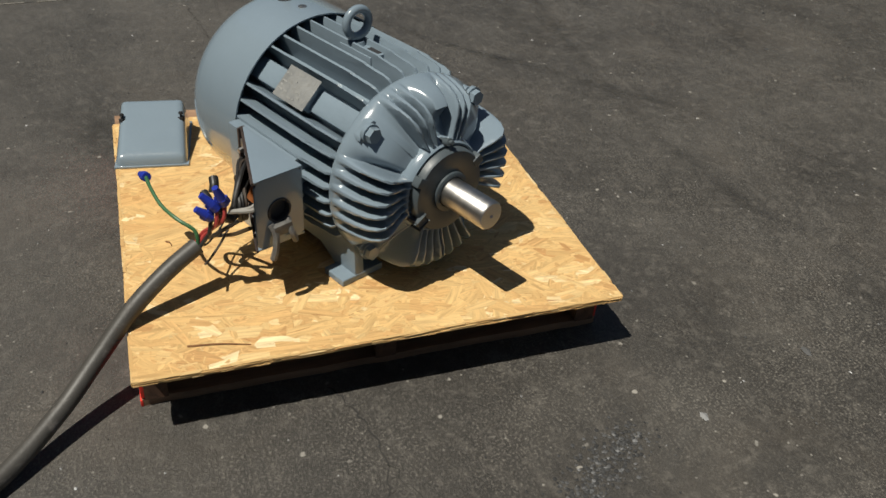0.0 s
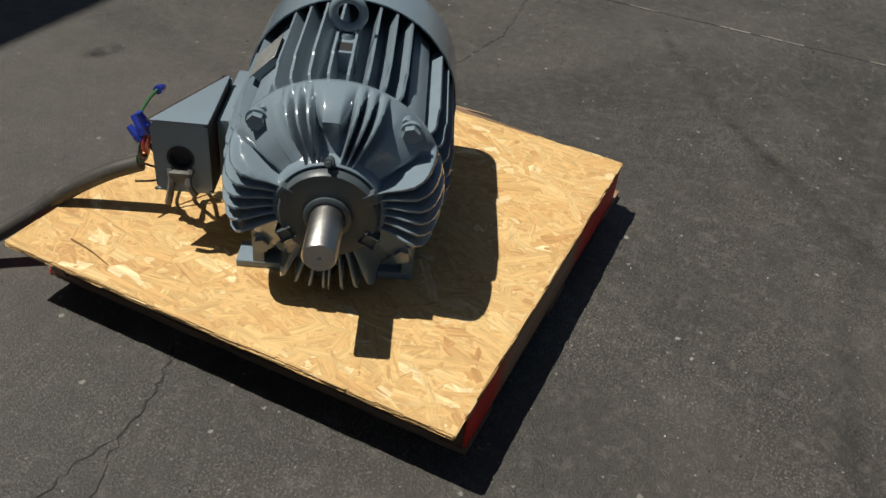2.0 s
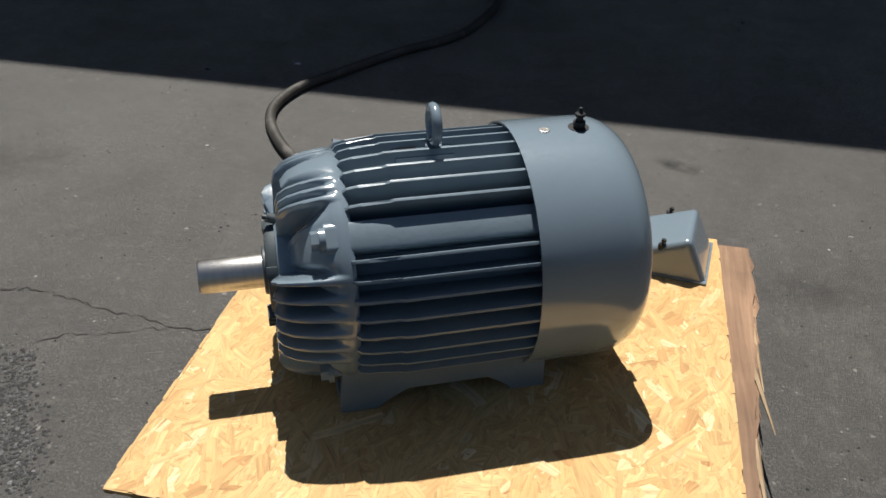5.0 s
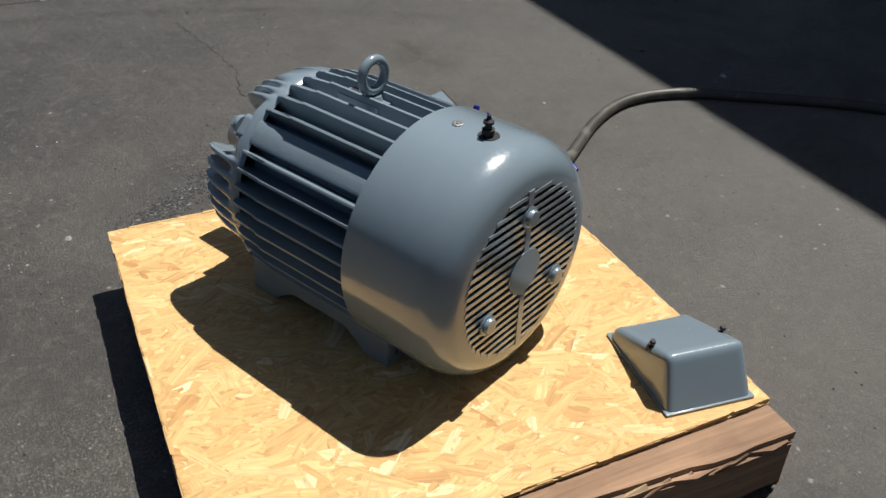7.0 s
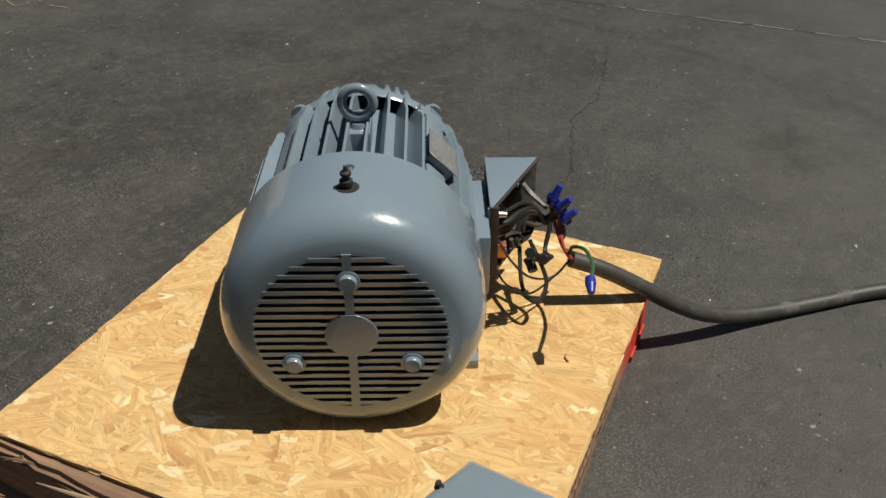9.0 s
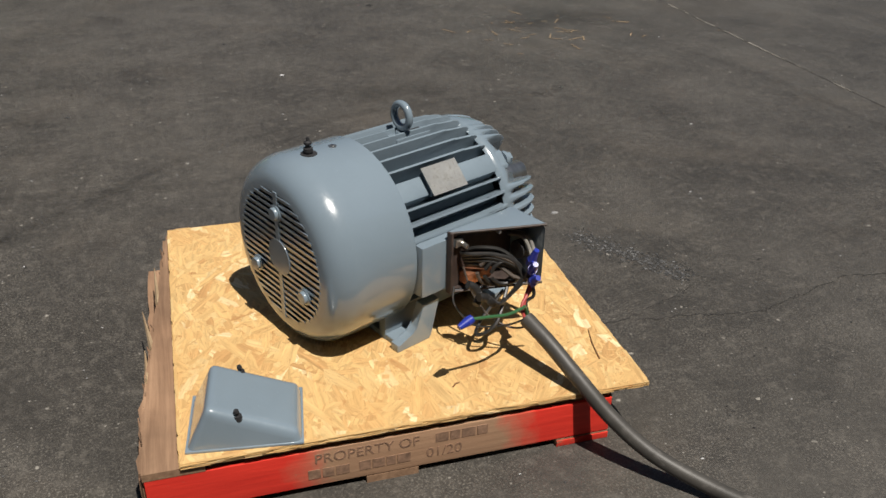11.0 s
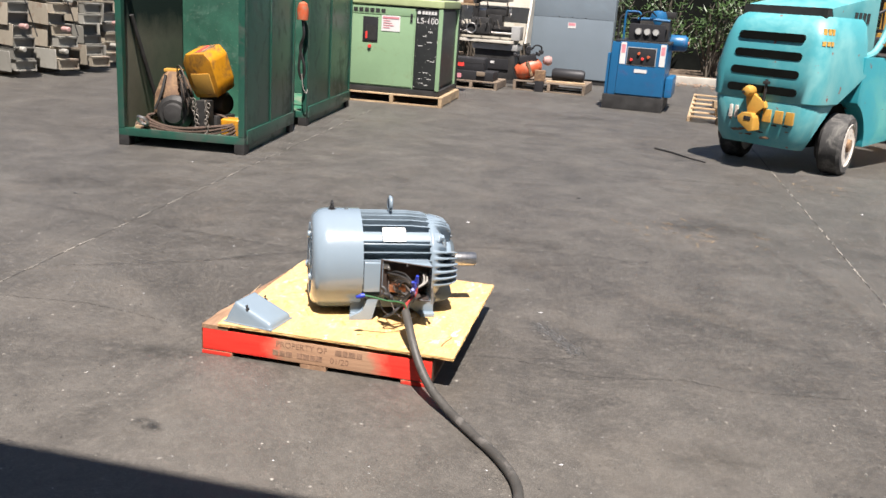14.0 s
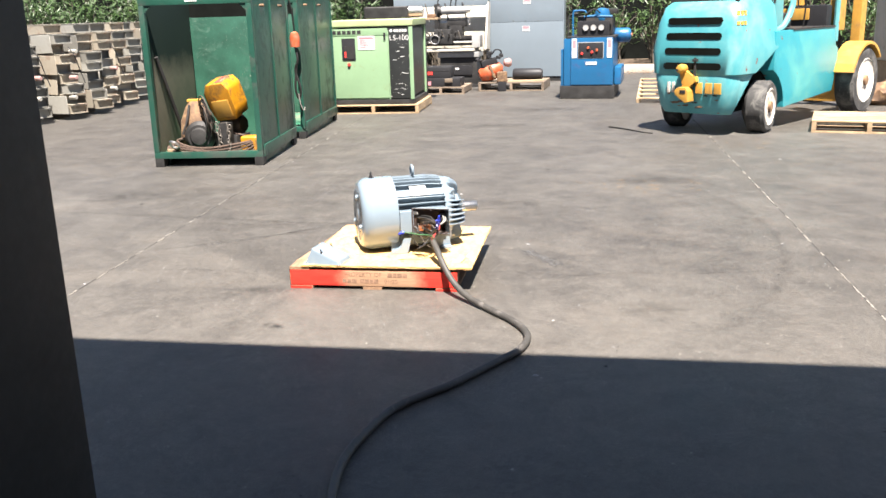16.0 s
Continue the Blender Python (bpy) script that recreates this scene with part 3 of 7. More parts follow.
def build_pallet():
    p = thing("pallet", pose(0, 0, 0), "low wooden pallet with red painted edge beams and splintered deck boards", "pallet")
    rng = random.Random(3)
    x0, x1 = -0.07, 0.862
    # the outer deck board is split, so that its free edge runs in toward the strand board
    def free_edge(y):
        return x0 + 0.060 * max(0.0, min(1.0, (y - 0.16) / 0.75))

    for y in (0.012, 0.445, 0.878):
        bm = B(0, x1 - free_edge(y), 0, 0.038, 0.017, 0.107, 0.003)
        me = part("stringer", bm, PALLET_WOOD, p)
        me.matrix_local = pose(free_edge(y), y, 0)

    def board(nm, xa, xb, z0, z1, ya=0.014, yb=0.9165):
        bm = bmesh.new()
        n = 22
        lo, hi = [], []
        for i in range(n + 1):
            y = ya + (yb - ya) * i / n
            lo.append((xa + rng.uniform(0, 0.006) + (free_edge(y) - x0 if nm == "deck_board" and xa == x0 else 0.0), y))
            hi.append((xb - rng.uniform(0, 0.004), y))
        poly = lo + hi[::-1]
        prism(bm, poly[::-1], z0, z1, 'Z')
        return part(nm, bm, PALLET_WOOD, p)
    for xa, xb in ((x0, 0.045), (0.10, 0.19), (0.24, 0.33), (0.385, 0.475), (0.53, 0.62), (0.675, 0.755), (0.775, x1)):
        board("deck_board", xa, xb, 0.107, 0.1235, 0.0030 if xa < 0 else 0.032)
    for xa, xb in ((x0, 0.06), (0.34, 0.45), (0.74, x1)):
        board("bottom_board", xa, xb, 0.0, 0.017, 0.004, 0.925)
    # raw sawn ends of the stringers, and thin facing boards
    for y in (0.012, 0.445, 0.878):
        for xe in (free_edge(y) - 0.0025, x1 + 0.0005):
            part("end_grain", B(xe, xe + 0.002, y - 0.002, y + 0.040, 0.017, 0.107), END_GRAIN, p)
    for y in (0.0035, 0.9165):
        fb = part("facing_board", B(0.004, x1 - free_edge(y), 0, 0.008, 0.020, 0.106, 0.002), STRINGER, p, "red painted edge board with a worn bare middle")
        fb.matrix_local = pose(free_edge(y), y, 0)
    for xa, xb, za, zb2 in ((x0 + 0.002, 0.058, 0.0005, 0.0165), (0.745, x1, 0.0005, 0.0165)):
        part("painted_end", B(xa, xb, 0.001, 0.0060, za, zb2 - 0.002, 0.001), RED_END, p)
    part("end_board", prism(bmesh.new(), [(free_edge(y) - 0.005, y) for y in (0.0125, 0.16, 0.5, 0.915)] + [(free_edge(y) + 0.014, y) for y in (0.915, 0.5, 0.16, 0.0125)], 0.019, 0.1045, 'Z'), PALLET_WOOD, p)
    # splinters standing off the split end board
    for k in range(13):
        y = 0.12 + 0.06 * k + rng.uniform(-0.03, 0.03)
        big = k in (3, 5, 8)
        L = rng.uniform(0.14, 0.20) if big else rng.uniform(0.03, 0.09)
        a = Vector((free_edge(y) + 0.004, y, 0.114))
        b = a + Vector((0.04 * L - rng.uniform(0.015, 0.03) if big else -rng.uniform(0.003, 0.014), L, -rng.uniform(0.0, 0.03)))
        part("splinter", rod(bmesh.new(), a, b, 0.007 if big else 0.004, 0.001, 5), PALE_WOOD_Y if big else PALLET_WOOD, p)
    strip_b = bmesh.new()
    edge = [(free_edge(0.02 + 0.89 * k / 24) - 0.004 - 0.012 * noise.noise(Vector((k * 0.7, 0, 0))), 0.02 + 0.89 * k / 24) for k in range(25)]
    prism(strip_b, edge + [(free_edge(0.91) + 0.016, 0.91), (x0 + 0.016, 0.16), (x0 + 0.016, 0.02)], 0.100, 0.113, 'Z')
    part("split_strip", strip_b, PALLET_WOOD, p)
    # stencilled lettering
    st = part("stencil_words", bmesh.new(), STENCIL, p)
    st.data = letters("PROPERTY OF", 0.033, 0.0006)
    st.data.materials.append(STENCIL)
    st.matrix_local = pose(0.345, 0.0030, 0.085, 90, 0, 0)
    for x, w in ((0.482, 0.026), (0.512, 0.020), (0.536, 0.028), (0.568, 0.022)):
        part("stencil_bar", B(x, x + w, 0.0024, 0.0045, 0.074, 0.096), STENCIL, p)
    for x, w in ((0.228, 0.024), (0.256, 0.022), (0.282, 0.026), (0.328, 0.022), (0.354, 0.024), (0.382, 0.018), (0.404, 0.026)):
        part("stencil_bar", B(x, x + w, 0.0024, 0.0045, 0.038, 0.060), STENCIL, p)
    st2 = part("stencil_number", bmesh.new(), STENCIL, p)
    st2.data = letters("01/20", 0.033, 0.0006)
    st2.data.materials.append(STENCIL)
    st2.matrix_local = pose(0.50, 0.0030, 0.049, 90, 0, 0)


def build_board():
    b = thing("strand_board", pose(0, 0, 0), "sunlit yellow oriented strand board laid on a pallet", "board")
    rng = random.Random(11)
    part("core", B(0, BW, 0, BL, BH - 0.0112, BH - 0.0006), OSB, b)
    verts, faces, uvs = [], [], []
    for k in range(9000):
        L, W = rng.uniform(0.03, 0.105), rng.uniform(0.008, 0.024)
        if k % 5 in (1, 2):
            L, W = rng.uniform(0.08, 0.17), rng.uniform(0.018, 0.040)
        if k % 6 == 0:
            L, W = rng.uniform(0.02, 0.09), rng.uniform(0.0012, 0.0045)
        a = rng.gauss(1.45, 0.5) if rng.random() < 0.72 else rng.uniform(0, math.pi)
        cx, cy = rng.uniform(0, BW), rng.uniform(0, BL)
        z = BH - 0.0006 + 0.0006 * k / 9000 + rng.uniform(0, 0.0002)
        c, s = math.cos(a), math.sin(a)
        ru = lambda q: rng.uniform(-q, q)
        outline = [(-0.5, ru(0.3)), (-0.38 + ru(0.1), 0.5), (-0.1 + ru(0.1), 0.42 + ru(0.08)), (0.15 + ru(0.1), 0.5), (0.36 + ru(0.1), 0.40), (0.5, ru(0.3)),
                   (0.40 + ru(0.08), -0.45), (0.1 + ru(0.1), -0.5), (-0.15 + ru(0.1), -0.42 + ru(0.08)), (-0.40 + ru(0.08), -0.46)]
        base, tilt, off = len(verts), rng.uniform(-0.0005, 0.0005), (rng.uniform(0, 50), rng.uniform(0, 50))
        for px, py in outline:
            x, y = cx + c * px * L - s * py * W, cy + s * px * L + c * py * W
            verts.append((min(max(x, 0.0), BW), min(max(y, 0.0), BL), z + tilt * px))
            uvs += [px * L + off[0], py * W + off[1]]
        faces.append(tuple(range(base, base + 10)))
    me = bpy.data.meshes.new("strands")
    me.from_pydata(verts, [], faces)
    uv = me.uv_layers.new(name="grain")
    uv.data.foreach_set("uv", uvs)
    me.materials.append(OSB)
    st = new("strand_layer", me)
    st.parent = b
    tagged(st, "pressed pale wood strands", kind="stuff")
    # frayed layered rim of the board
    verts, faces = [], []
    for k in range(900):
        t, z = rng.uniform(0, 1), BH - 0.0006 - rng.uniform(0, 0.0102)
        L, w, out = rng.uniform(0.008, 0.035), rng.uniform(0.0006, 0.0018), rng.uniform(0.0004, 0.003)
        side = k % 4
        base = len(verts)
        for dl, dz, o in ((-L, 0, -0.004), (L, 0.0004, -0.004), (L * 0.8, 0.0002, out), (-L * 0.7, 0, out)):
            if side < 2:
                y = -o if side == 0 else BL + o
                verts.append((min(max(t * BW + dl, 0), BW), y, z + dz))
            else:
                x = -o if side == 2 else BW + o
                verts.append((x, min(max(t * BL + dl, 0), BL), z + dz))
        top = [(v[0], v[1], v[2] + w) for v in verts[base:base + 4]]
        verts += top
        faces += [(base, base + 1, base + 2, base + 3), (base + 7, base + 6, base + 5, base + 4), (base + 3, base + 2, base + 6, base + 7)]
    me = bpy.data.meshes.new("frayed_edge")
    me.from_pydata(verts, [], faces)
    me.materials.append(OSB)
    st = new("frayed_edge", me)
    st.parent = b
    tagged(st, "frayed strand edge", kind="stuff")


build_pallet()
build_board()


def build_loose_splinters():
    for k, (x, y, a, L) in enumerate(((0.885, 0.15, 78, 0.11), (0.55, 0.09, 30, 0.02))):
        t = thing("wood_splinter", pose(x, y, BH + 0.002, 0, 0, a), "thin brown wood splinter lying on the board", "splinter", "splinters on the board")
        part("sliver", tube(bmesh.new(), [(-L / 2, 0, 0), (0, 0.003, 0.0008), (L / 2, 0, 0)], 0.0019, 5, 4, 0.0009), BROWN_TWIG, t)


build_loose_splinters()

# ---------------------------------------------------------------- electric motor
AZ = 0.200
MOTOR_AT = pose(0.236, 0.352, BH, 0, 0, 24.4)


def hexagon(bm, centre, axis, r, h, seg=6):
    c, d = Vector(centre), Vector(axis).normalized()
    return rod(bm, c, c + d * h, r, r * 0.94, seg)


def build_motor():
    m = thing("electric_motor", MOTOR_AT, "grey gloss-painted finned electric motor standing on strand board", "motor")
    R = 0.2095
    O = (0, 0, AZ)
    OC = (0, 0, AZ + 0.003)
    # fan cover: a spun steel drum with rounded back edge, open grille behind
    GR = 0.1535
    prof = [(0.203, R - 0.003), (0.203, R)]
    prof += [(u, R) for u in (0.16, 0.12, 0.085)]
    for k in range(1, 11):
        a = math.pi / 2 * k / 10
        prof.append((0.072 - 0.068 * math.sin(a), GR + (R - GR) * math.cos(a) ** 0.9 if k < 10 else GR))
    for k in range(9, -1, -1):
        a = math.pi / 2 * k / 10
        prof.append((0.0755 - 0.068 * math.sin(a), GR - 0.001 + (R - GR - 0.003) * math.cos(a) ** 0.9))
    fan = part("fan_cover", lathe(bmesh.new(), prof, 80, 'X', OC, True), GREY_PAINT, m, "smooth grey fan cover drum")
    OG = (0, 0, AZ + 0.002)
    gz = OG[2]
    ring = lathe(bmesh.new(), [(0.0045, GR + 0.006), (0.0035, GR - 0.001), (0.0035, GR - 0.007), (0.0060, GR - 0.007), (0.0070, GR + 0.006)], 72, 'X', OG, True)
    grille = part("fan_grille", ring, GREY_PAINT, m)
    # pressed louvre slats: each leans out at its upper edge
    pitch = 0.01465
    for k in range(20):
        z = (k - 9.5) * pitch
        half = math.sqrt(max(0.0, (GR - 0.004) ** 2 - z * z))
        if half > 0.03:
            bm = bmesh.new()
            prism(bm, [(0.0030, gz + z - 0.0038), (0.0062, gz + z - 0.0038), (0.0054, gz + z + 0.0034), (0.0020, gz + z + 0.0038)][::-1], -half, half, 'X')
            for v in bm.verts:
                v.co = Vector((v.co.y, v.co.x, v.co.z))
            part("slat", bm, GREY_PAINT, grille)
    part("hub_disc", lathe(bmesh.new(), [(0.0008, 0.002), (0.0008, 0.0405), (0.0022, 0.0412), (0.007, 0.0412), (0.007, 0.002)], 40, 'X', OG), GREY_PAINT, grille)
    part("spoke", B(0.0012, 0.0068, -0.0068, 0.0068, gz - GR + 0.004, gz - 0.038), GREY_PAINT, grille)
    part("spoke", B(0.0012, 0.0068, -0.0068, 0.0068, gz + 0.038, gz + GR - 0.004), GREY_PAINT, grille)
    for a in (90, 210, 330):
        c = Vector((0, 0.106 * math.cos(radians(a)), gz + 0.104 * math.sin(radians(a)) - 0.002))
        bm = lathe(bmesh.new(), [(0.0045, 0.002), (0.0045, 0.0185), (0.0005, 0.0185), (-0.0003, 0.0140), (-0.0060, 0.0138), (-0.0078, 0.0122), (-0.0080, 0.001)], 24, 'X', c)
        part("grille_bolt", bm, GREY_PAINT, grille)
    # dark disc behind the slats, added in place of shade inside the cover
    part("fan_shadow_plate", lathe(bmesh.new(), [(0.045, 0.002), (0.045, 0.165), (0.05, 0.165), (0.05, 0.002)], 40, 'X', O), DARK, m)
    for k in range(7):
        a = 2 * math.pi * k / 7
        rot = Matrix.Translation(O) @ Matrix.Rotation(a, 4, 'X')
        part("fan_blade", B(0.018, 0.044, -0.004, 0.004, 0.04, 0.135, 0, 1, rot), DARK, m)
    # grease fitting standing in its hole, and a screw
    # solid dark disc drawn for the shade in the fitting's hole
    bm = lathe(bmesh.new(), [(R - 0.002, 0.001), (R - 0.002, 0.017), (R + 0.0008, 0.0172), (R + 0.001, 0.001)], 24, 'Z', (0.089, 0, AZ + 0.0027))
    part("fitting_hole", bm, DARK, m)
    bm = lathe(bmesh.new(), [(R, 0.001), (R, 0.008), (R + 0.012, 0.0075), (R + 0.013, 0.010), (R + 0.021, 0.010), (R + 0.022, 0.006), (R + 0.028, 0.0055), (R + 0.030, 0.0085), (R + 0.034, 0.0085), (R + 0.037, 0.004), (R + 0.044, 0.003), (R + 0.045, 0.001)], 14, 'Z', (0.089, 0.002, AZ - 0.006))
    part("grease_fitting", bm, DARK, m, "dark steel grease fitting")
    bm = lathe(bmesh.new(), [(R - 0.003, 0.001), (R - 0.003, 0.009), (R + 0.0015, 0.0088), (R + 0.0022, 0.006), (R + 0.0015, 0.004), (R + 0.003, 0.0035), (R + 0.0032, 0.001)], 16, 'Z', (0.148, 0.002, AZ + 0.0030))
    part("cover_screw", bm, STEEL, m)

    # finned frame
    r0 = 0.157
    part("frame", lathe(bmesh.new(), [(0.06, 0.05), (0.06, r0), (0.485, r0), (0.485, 0.05)], 64, 'X', O), CAST_GREY, m, "cast iron frame barrel")
    rng = random.Random(2)

    def fin_mesh(tip, u0=0.175, u1=0.492, t=0.0078):
        """One cast fin standing up along z, with a drooping end toward the shaft."""
        root = r0 - 0.008
        pts = [(u0, root), (u1 + 0.004, root), (u1, root + 0.012), (u1 - 0.003, tip - 0.020), (u1 - 0.012, tip - 0.009), (u1 - 0.030, tip - 0.005), (u1 - 0.072, tip - 0.004), (u1 - 0.078, tip), (u0, tip)]
        bm = bmesh.new()
        prism(bm, pts, -t / 2, t / 2, 'Y')
        for v in bm.verts:
            if v.co.z > tip - 0.025:
                v.co.y *= 0.66
        bevel_all(bm, [e for e in bm.edges if all(v.co.z > tip - 0.024 for v in e.verts)], 0.0014, 2)
        return finish(bm, "cooling_fin", CAST_GREY)

    long_fin, low_fin = fin_mesh(0.2065), fin_mesh(0.190)
    at = lambda a: Matrix.Translation(O) @ Matrix.Rotation(radians(a) - math.pi / 2, 4, 'X')
    for a in (57.5, 66.75, 76.05, 85.35, 94.65, 103.95, 113.25, 122.5, 33, 24, 15, 6, -3, -12, -21, -30, 147, 156.5, 166, 175, 184, 193, 202, 211):
        put("cooling_fin", long_fin, m, at(a))
    for a in (240, 252, 264, 276, 288, 300):
        put("cooling_fin", low_fin, m, at(a))
    # bolt lugs along the frame at the four corners
    for a in (45, 135, 225, 315):
        rot = Matrix.Translation(O) @ Matrix.Rotation(radians(a) - math.pi / 2, 4, 'X')
        top = 0.188
        bm = bmesh.new()
        prism(bm, [(-0.026, 0.138), (0.026, 0.138), (0.022, top - 0.002), (0.017, top), (-0.017, top), (-0.022, top - 0.002)], 0.17, 0.487, 'X')
        bmesh.ops.transform(bm, matrix=rot, verts=bm.verts)
        part("bolt_lug", bm, CAST_GREY, m)
        bm = bmesh.new()
        prism(bm, [(-0.024, 0.13), (0.024, 0.13), (0.023, top - 0.003), (0.016, top + 0.001), (-0.016, top + 0.001), (-0.023, top - 0.003)], 0.484, 0.521, 'X', 0.003)
        bmesh.ops.transform(bm, matrix=rot, verts=bm.verts)
        lug = part("bell_lug", bm, GREY_PAINT, m)
        bm = bmesh.new()
        rod(bm, (0.519, 0, 0.179), (0.5285, 0, 0.179), 0.0185, 0.0185, 20)
        hexagon(bm, (0.5285, 0, 0.179), (1, 0, 0), 0.0155, 0.012)
        bmesh.ops.transform(bm, matrix=rot, verts=bm.verts)
        part("bolt", bm, GREY_PAINT, lug, "hex bolt head painted grey")

    # drive-end bell: one casting, ribs standing proud of deep valleys
    ridge = [(0.479, 0.1850), (0.4865, 0.1905), (0.496, 0.1915), (0.508, 0.1870), (0.521, 0.1780), (0.535, 0.1650), (0.549, 0.1490), (0.563, 0.1310), (0.575, 0.1130), (0.584, 0.0960), (0.588, 0.0800)]
    valley = [(0.479, 0.1850), (0.4865, 0.1905), (0.4955, 0.1912), (0.506, 0.1865), (0.512, 0.1765), (0.516, 0.1620), (0.521, 0.1450), (0.529, 0.1270), (0.540, 0.1100), (0.553, 0.0940), (0.566, 0.0800)]
    blade = [(0.479, 0.1850), (0.4865, 0.1905), (0.500, 0.1915), (0.525, 0.1895), (0.552, 0.1850), (0.577, 0.1780), (0.595, 0.1670), (0.603, 0.1530), (0.600, 0.1330), (0.592, 0.1080), (0.588, 0.0800)]
    flats = ((80.5, 99.5), (122, 150), (30, 58), (211, 234), (306, 329))
    ribs = [103.5, 109.5, 115.5, 76.5, 70.5, 64.5, 156, 164, 173, 182, 191, 200, 25, 16, 7, -2, -11, -20, 242, 251, 260, 269, 278, 287, 296]

    def smooth(x):
        x = max(0.0, min(1.0, x))
        return x * x * (3 - 2 * x)

    def flat_at(a):
        return max(0.0, max(smooth((a - lo + 4.5) / 9.0) * smooth((hi + 4.5 - a) / 9.0) for lo, hi in flats))

    def rib_at(a):
        d = min(abs((a - r + 180) % 360 - 180) for r in ribs)
        wide = 2.9 if 50 < a < 130 else 3.0
        return min(1.0, 1.35 * smooth(1 - d / wide)) if d < wide else 0.0

    NS = 720
    bm = bmesh.new()
    grid = []
    for k in range(NS):
        a = 360 * k / NS
        col = []
        for i in range(len(ridge)):
            q = i / (len(ridge) - 1)
            b = (a - 3.0 * q * q * (1 if math.cos(radians(a)) > 0 else -1)) % 360
            (ru, rr), (vu, vr), (bu, br) = ridge[i], valley[i], blade[i]
            deep = 0.45 if 50 < a < 130 else 0.32
            vu, vr = vu + deep * (ru - vu), vr + deep * (rr - vr)
            w = flat_at(b)
            # the smooth lands sink away before they reach the hub
            w *= 1 - 0.95 * smooth((q - 0.56) / 0.20) if 70 < a < 110 else 1 - 0.7 * smooth((q - 0.60) / 0.35) if 0 < a < 180 else 1 - 0.85 * smooth((q - 0.32) / 0.45)
            full = 0.62 if 70 < a < 110 else 0.0
            lu, lr = ru + full * (bu - ru), rr + full * (br - rr)
            u, r = vu + (lu - vu) * w, vr + (lr - vr) * w
            w = max(0.0, rib_at(b))
            low = 0.74 * (1 - 0.6 * smooth((q - 0.5) / 0.45)) if 50 < a < 130 else 1.0
            bu, br = ru + (bu - ru) * low, rr + (br - rr) * low
            u, r = u + (bu - u) * w, r + (br - r) * w
            col.append(bm.verts.new((u, r * math.cos(radians(a)), AZ + r * math.sin(radians(a)))))
        grid.append(col)
    for k in range(NS):
        A, Bq = grid[k], grid[(k + 1) % NS]
        for i in range(len(A) - 1):
            bm.faces.new((A[i], A[i + 1], Bq[i + 1], Bq[i]))
    bell = part("end_bell", bm, GREY_PAINT, m, "domed cast end bell with curved cooling ribs", 50)
    bm = rod(bmesh.new(), (0.568, 0, AZ + 0.088), (0.600, 0, AZ + 0.100), 0.0085, 0.0075, 12)
    rod(bm, (0.600, 0, AZ + 0.100), (0.606, 0, AZ + 0.102), 0.005, 0.004, 10)
    part("grease_plug", bm, CAP_SHADE_GREY, m)
    part("hub_collar", lathe(bmesh.new(), [(0.545, 0.078), (0.560, 0.099), (0.576, 0.0975), (0.586, 0.094), (0.590, 0.090), (0.588, 0.086), (0.578, 0.084), (0.560, 0.078)], 64, 'X', O, True), GREY_PAINT, m)
    cap = part("bearing_cap", lathe(bmesh.new(), [(0.572, 0.03), (0.572, 0.084), (0.600, 0.084), (0.606, 0.080), (0.607, 0.040), (0.600, 0.030)], 64, 'X', O), CAP_SHADE_GREY, m, "flat round bearing cap")
    for a in (30, 150, 210, 330):
        part("cap_tab", B(0.590, 0.6085, -0.010, 0.010, 0.070, 0.092, 0.004, 2, Matrix.Translation(O) @ Matrix.Rotation(radians(a) - math.pi / 2, 4, 'X')), CAP_SHADE_GREY, cap)
    part("shaft_seal", lathe(bmesh.new(), [(0.600, 0.02), (0.600, 0.041), (0.611, 0.040), (0.613, 0.037), (0.613, 0.031), (0.609, 0.030), (0.609, 0.02)], 40, 'X', O), CAP_SHADE_GREY, cap)
    sh = lathe(bmesh.new(), [(0.58, 0.01), (0.58, 0.0285), (0.712, 0.0285), (0.716, 0.0255), (0.7162, 0.004), (0.713, 0.001)], 48, 'X', O)
    shaft = part("shaft", sh, SHAFT, m, "bright machined steel shaft")
    part("keyway", B(0.645, 0.714, -0.0065, 0.0065, AZ - 0.0295, AZ - 0.022, 0.0), DARK, shaft)

    # lifting eye on its pad
    part("eye_pad", B(0.300, 0.395, -0.021, 0.021, AZ + 0.150, AZ + 0.1945, 0.003), GREY_PAINT, m)
    # dark slab on the pad top stands in for a shaded recess
    part("pad_recess_shade", B(0.356, 0.388, -0.013, 0.013, AZ + 0.190, AZ + 0.1950, 0.0), DARK, m)
    bm = rod(bmesh.new(), (0.330, 0, AZ + 0.19), (0.330, 0, AZ + 0.203), 0.017, 0.013, 20)
    torus(bm, (0.330, 0, AZ + 0.238), (1, 0, 0), 0.0265, 0.0085, 36, 12)
    part("eye_bolt", bm, GREY_PAINT, m, "forged lifting eye ring")

    # nameplate on the corner lug
    rot = Matrix.Translation(O) @ Matrix.Rotation(radians(45), 4, 'X')
    part("plate_bracket", B(0.290, 0.372, -0.028, 0.028, 0.180, 0.203, 0.002, 2, rot), GREY_PAINT, m)
    plate = part("nameplate", B(0.283, 0.378, -0.033, 0.033, 0.203, 0.2048, 0.0005, 1, rot), PLATE, m, "scuffed bare metal nameplate, lettering rubbed away")
    rr = random.Random(8)
    bm = bmesh.new()
    for row in range(7):
        y = 0.025 - row * 0.0082
        x = 0.287
        while x < 0.366:
            w = rr.uniform(0.004, 0.016)
            if rr.random() < 0.4:
                box(bm, x, min(x + w, 0.373), y - 0.0016, y + 0.0016, 0.2046, 0.2051, 0, 1, rot)
            x += w + 0.004
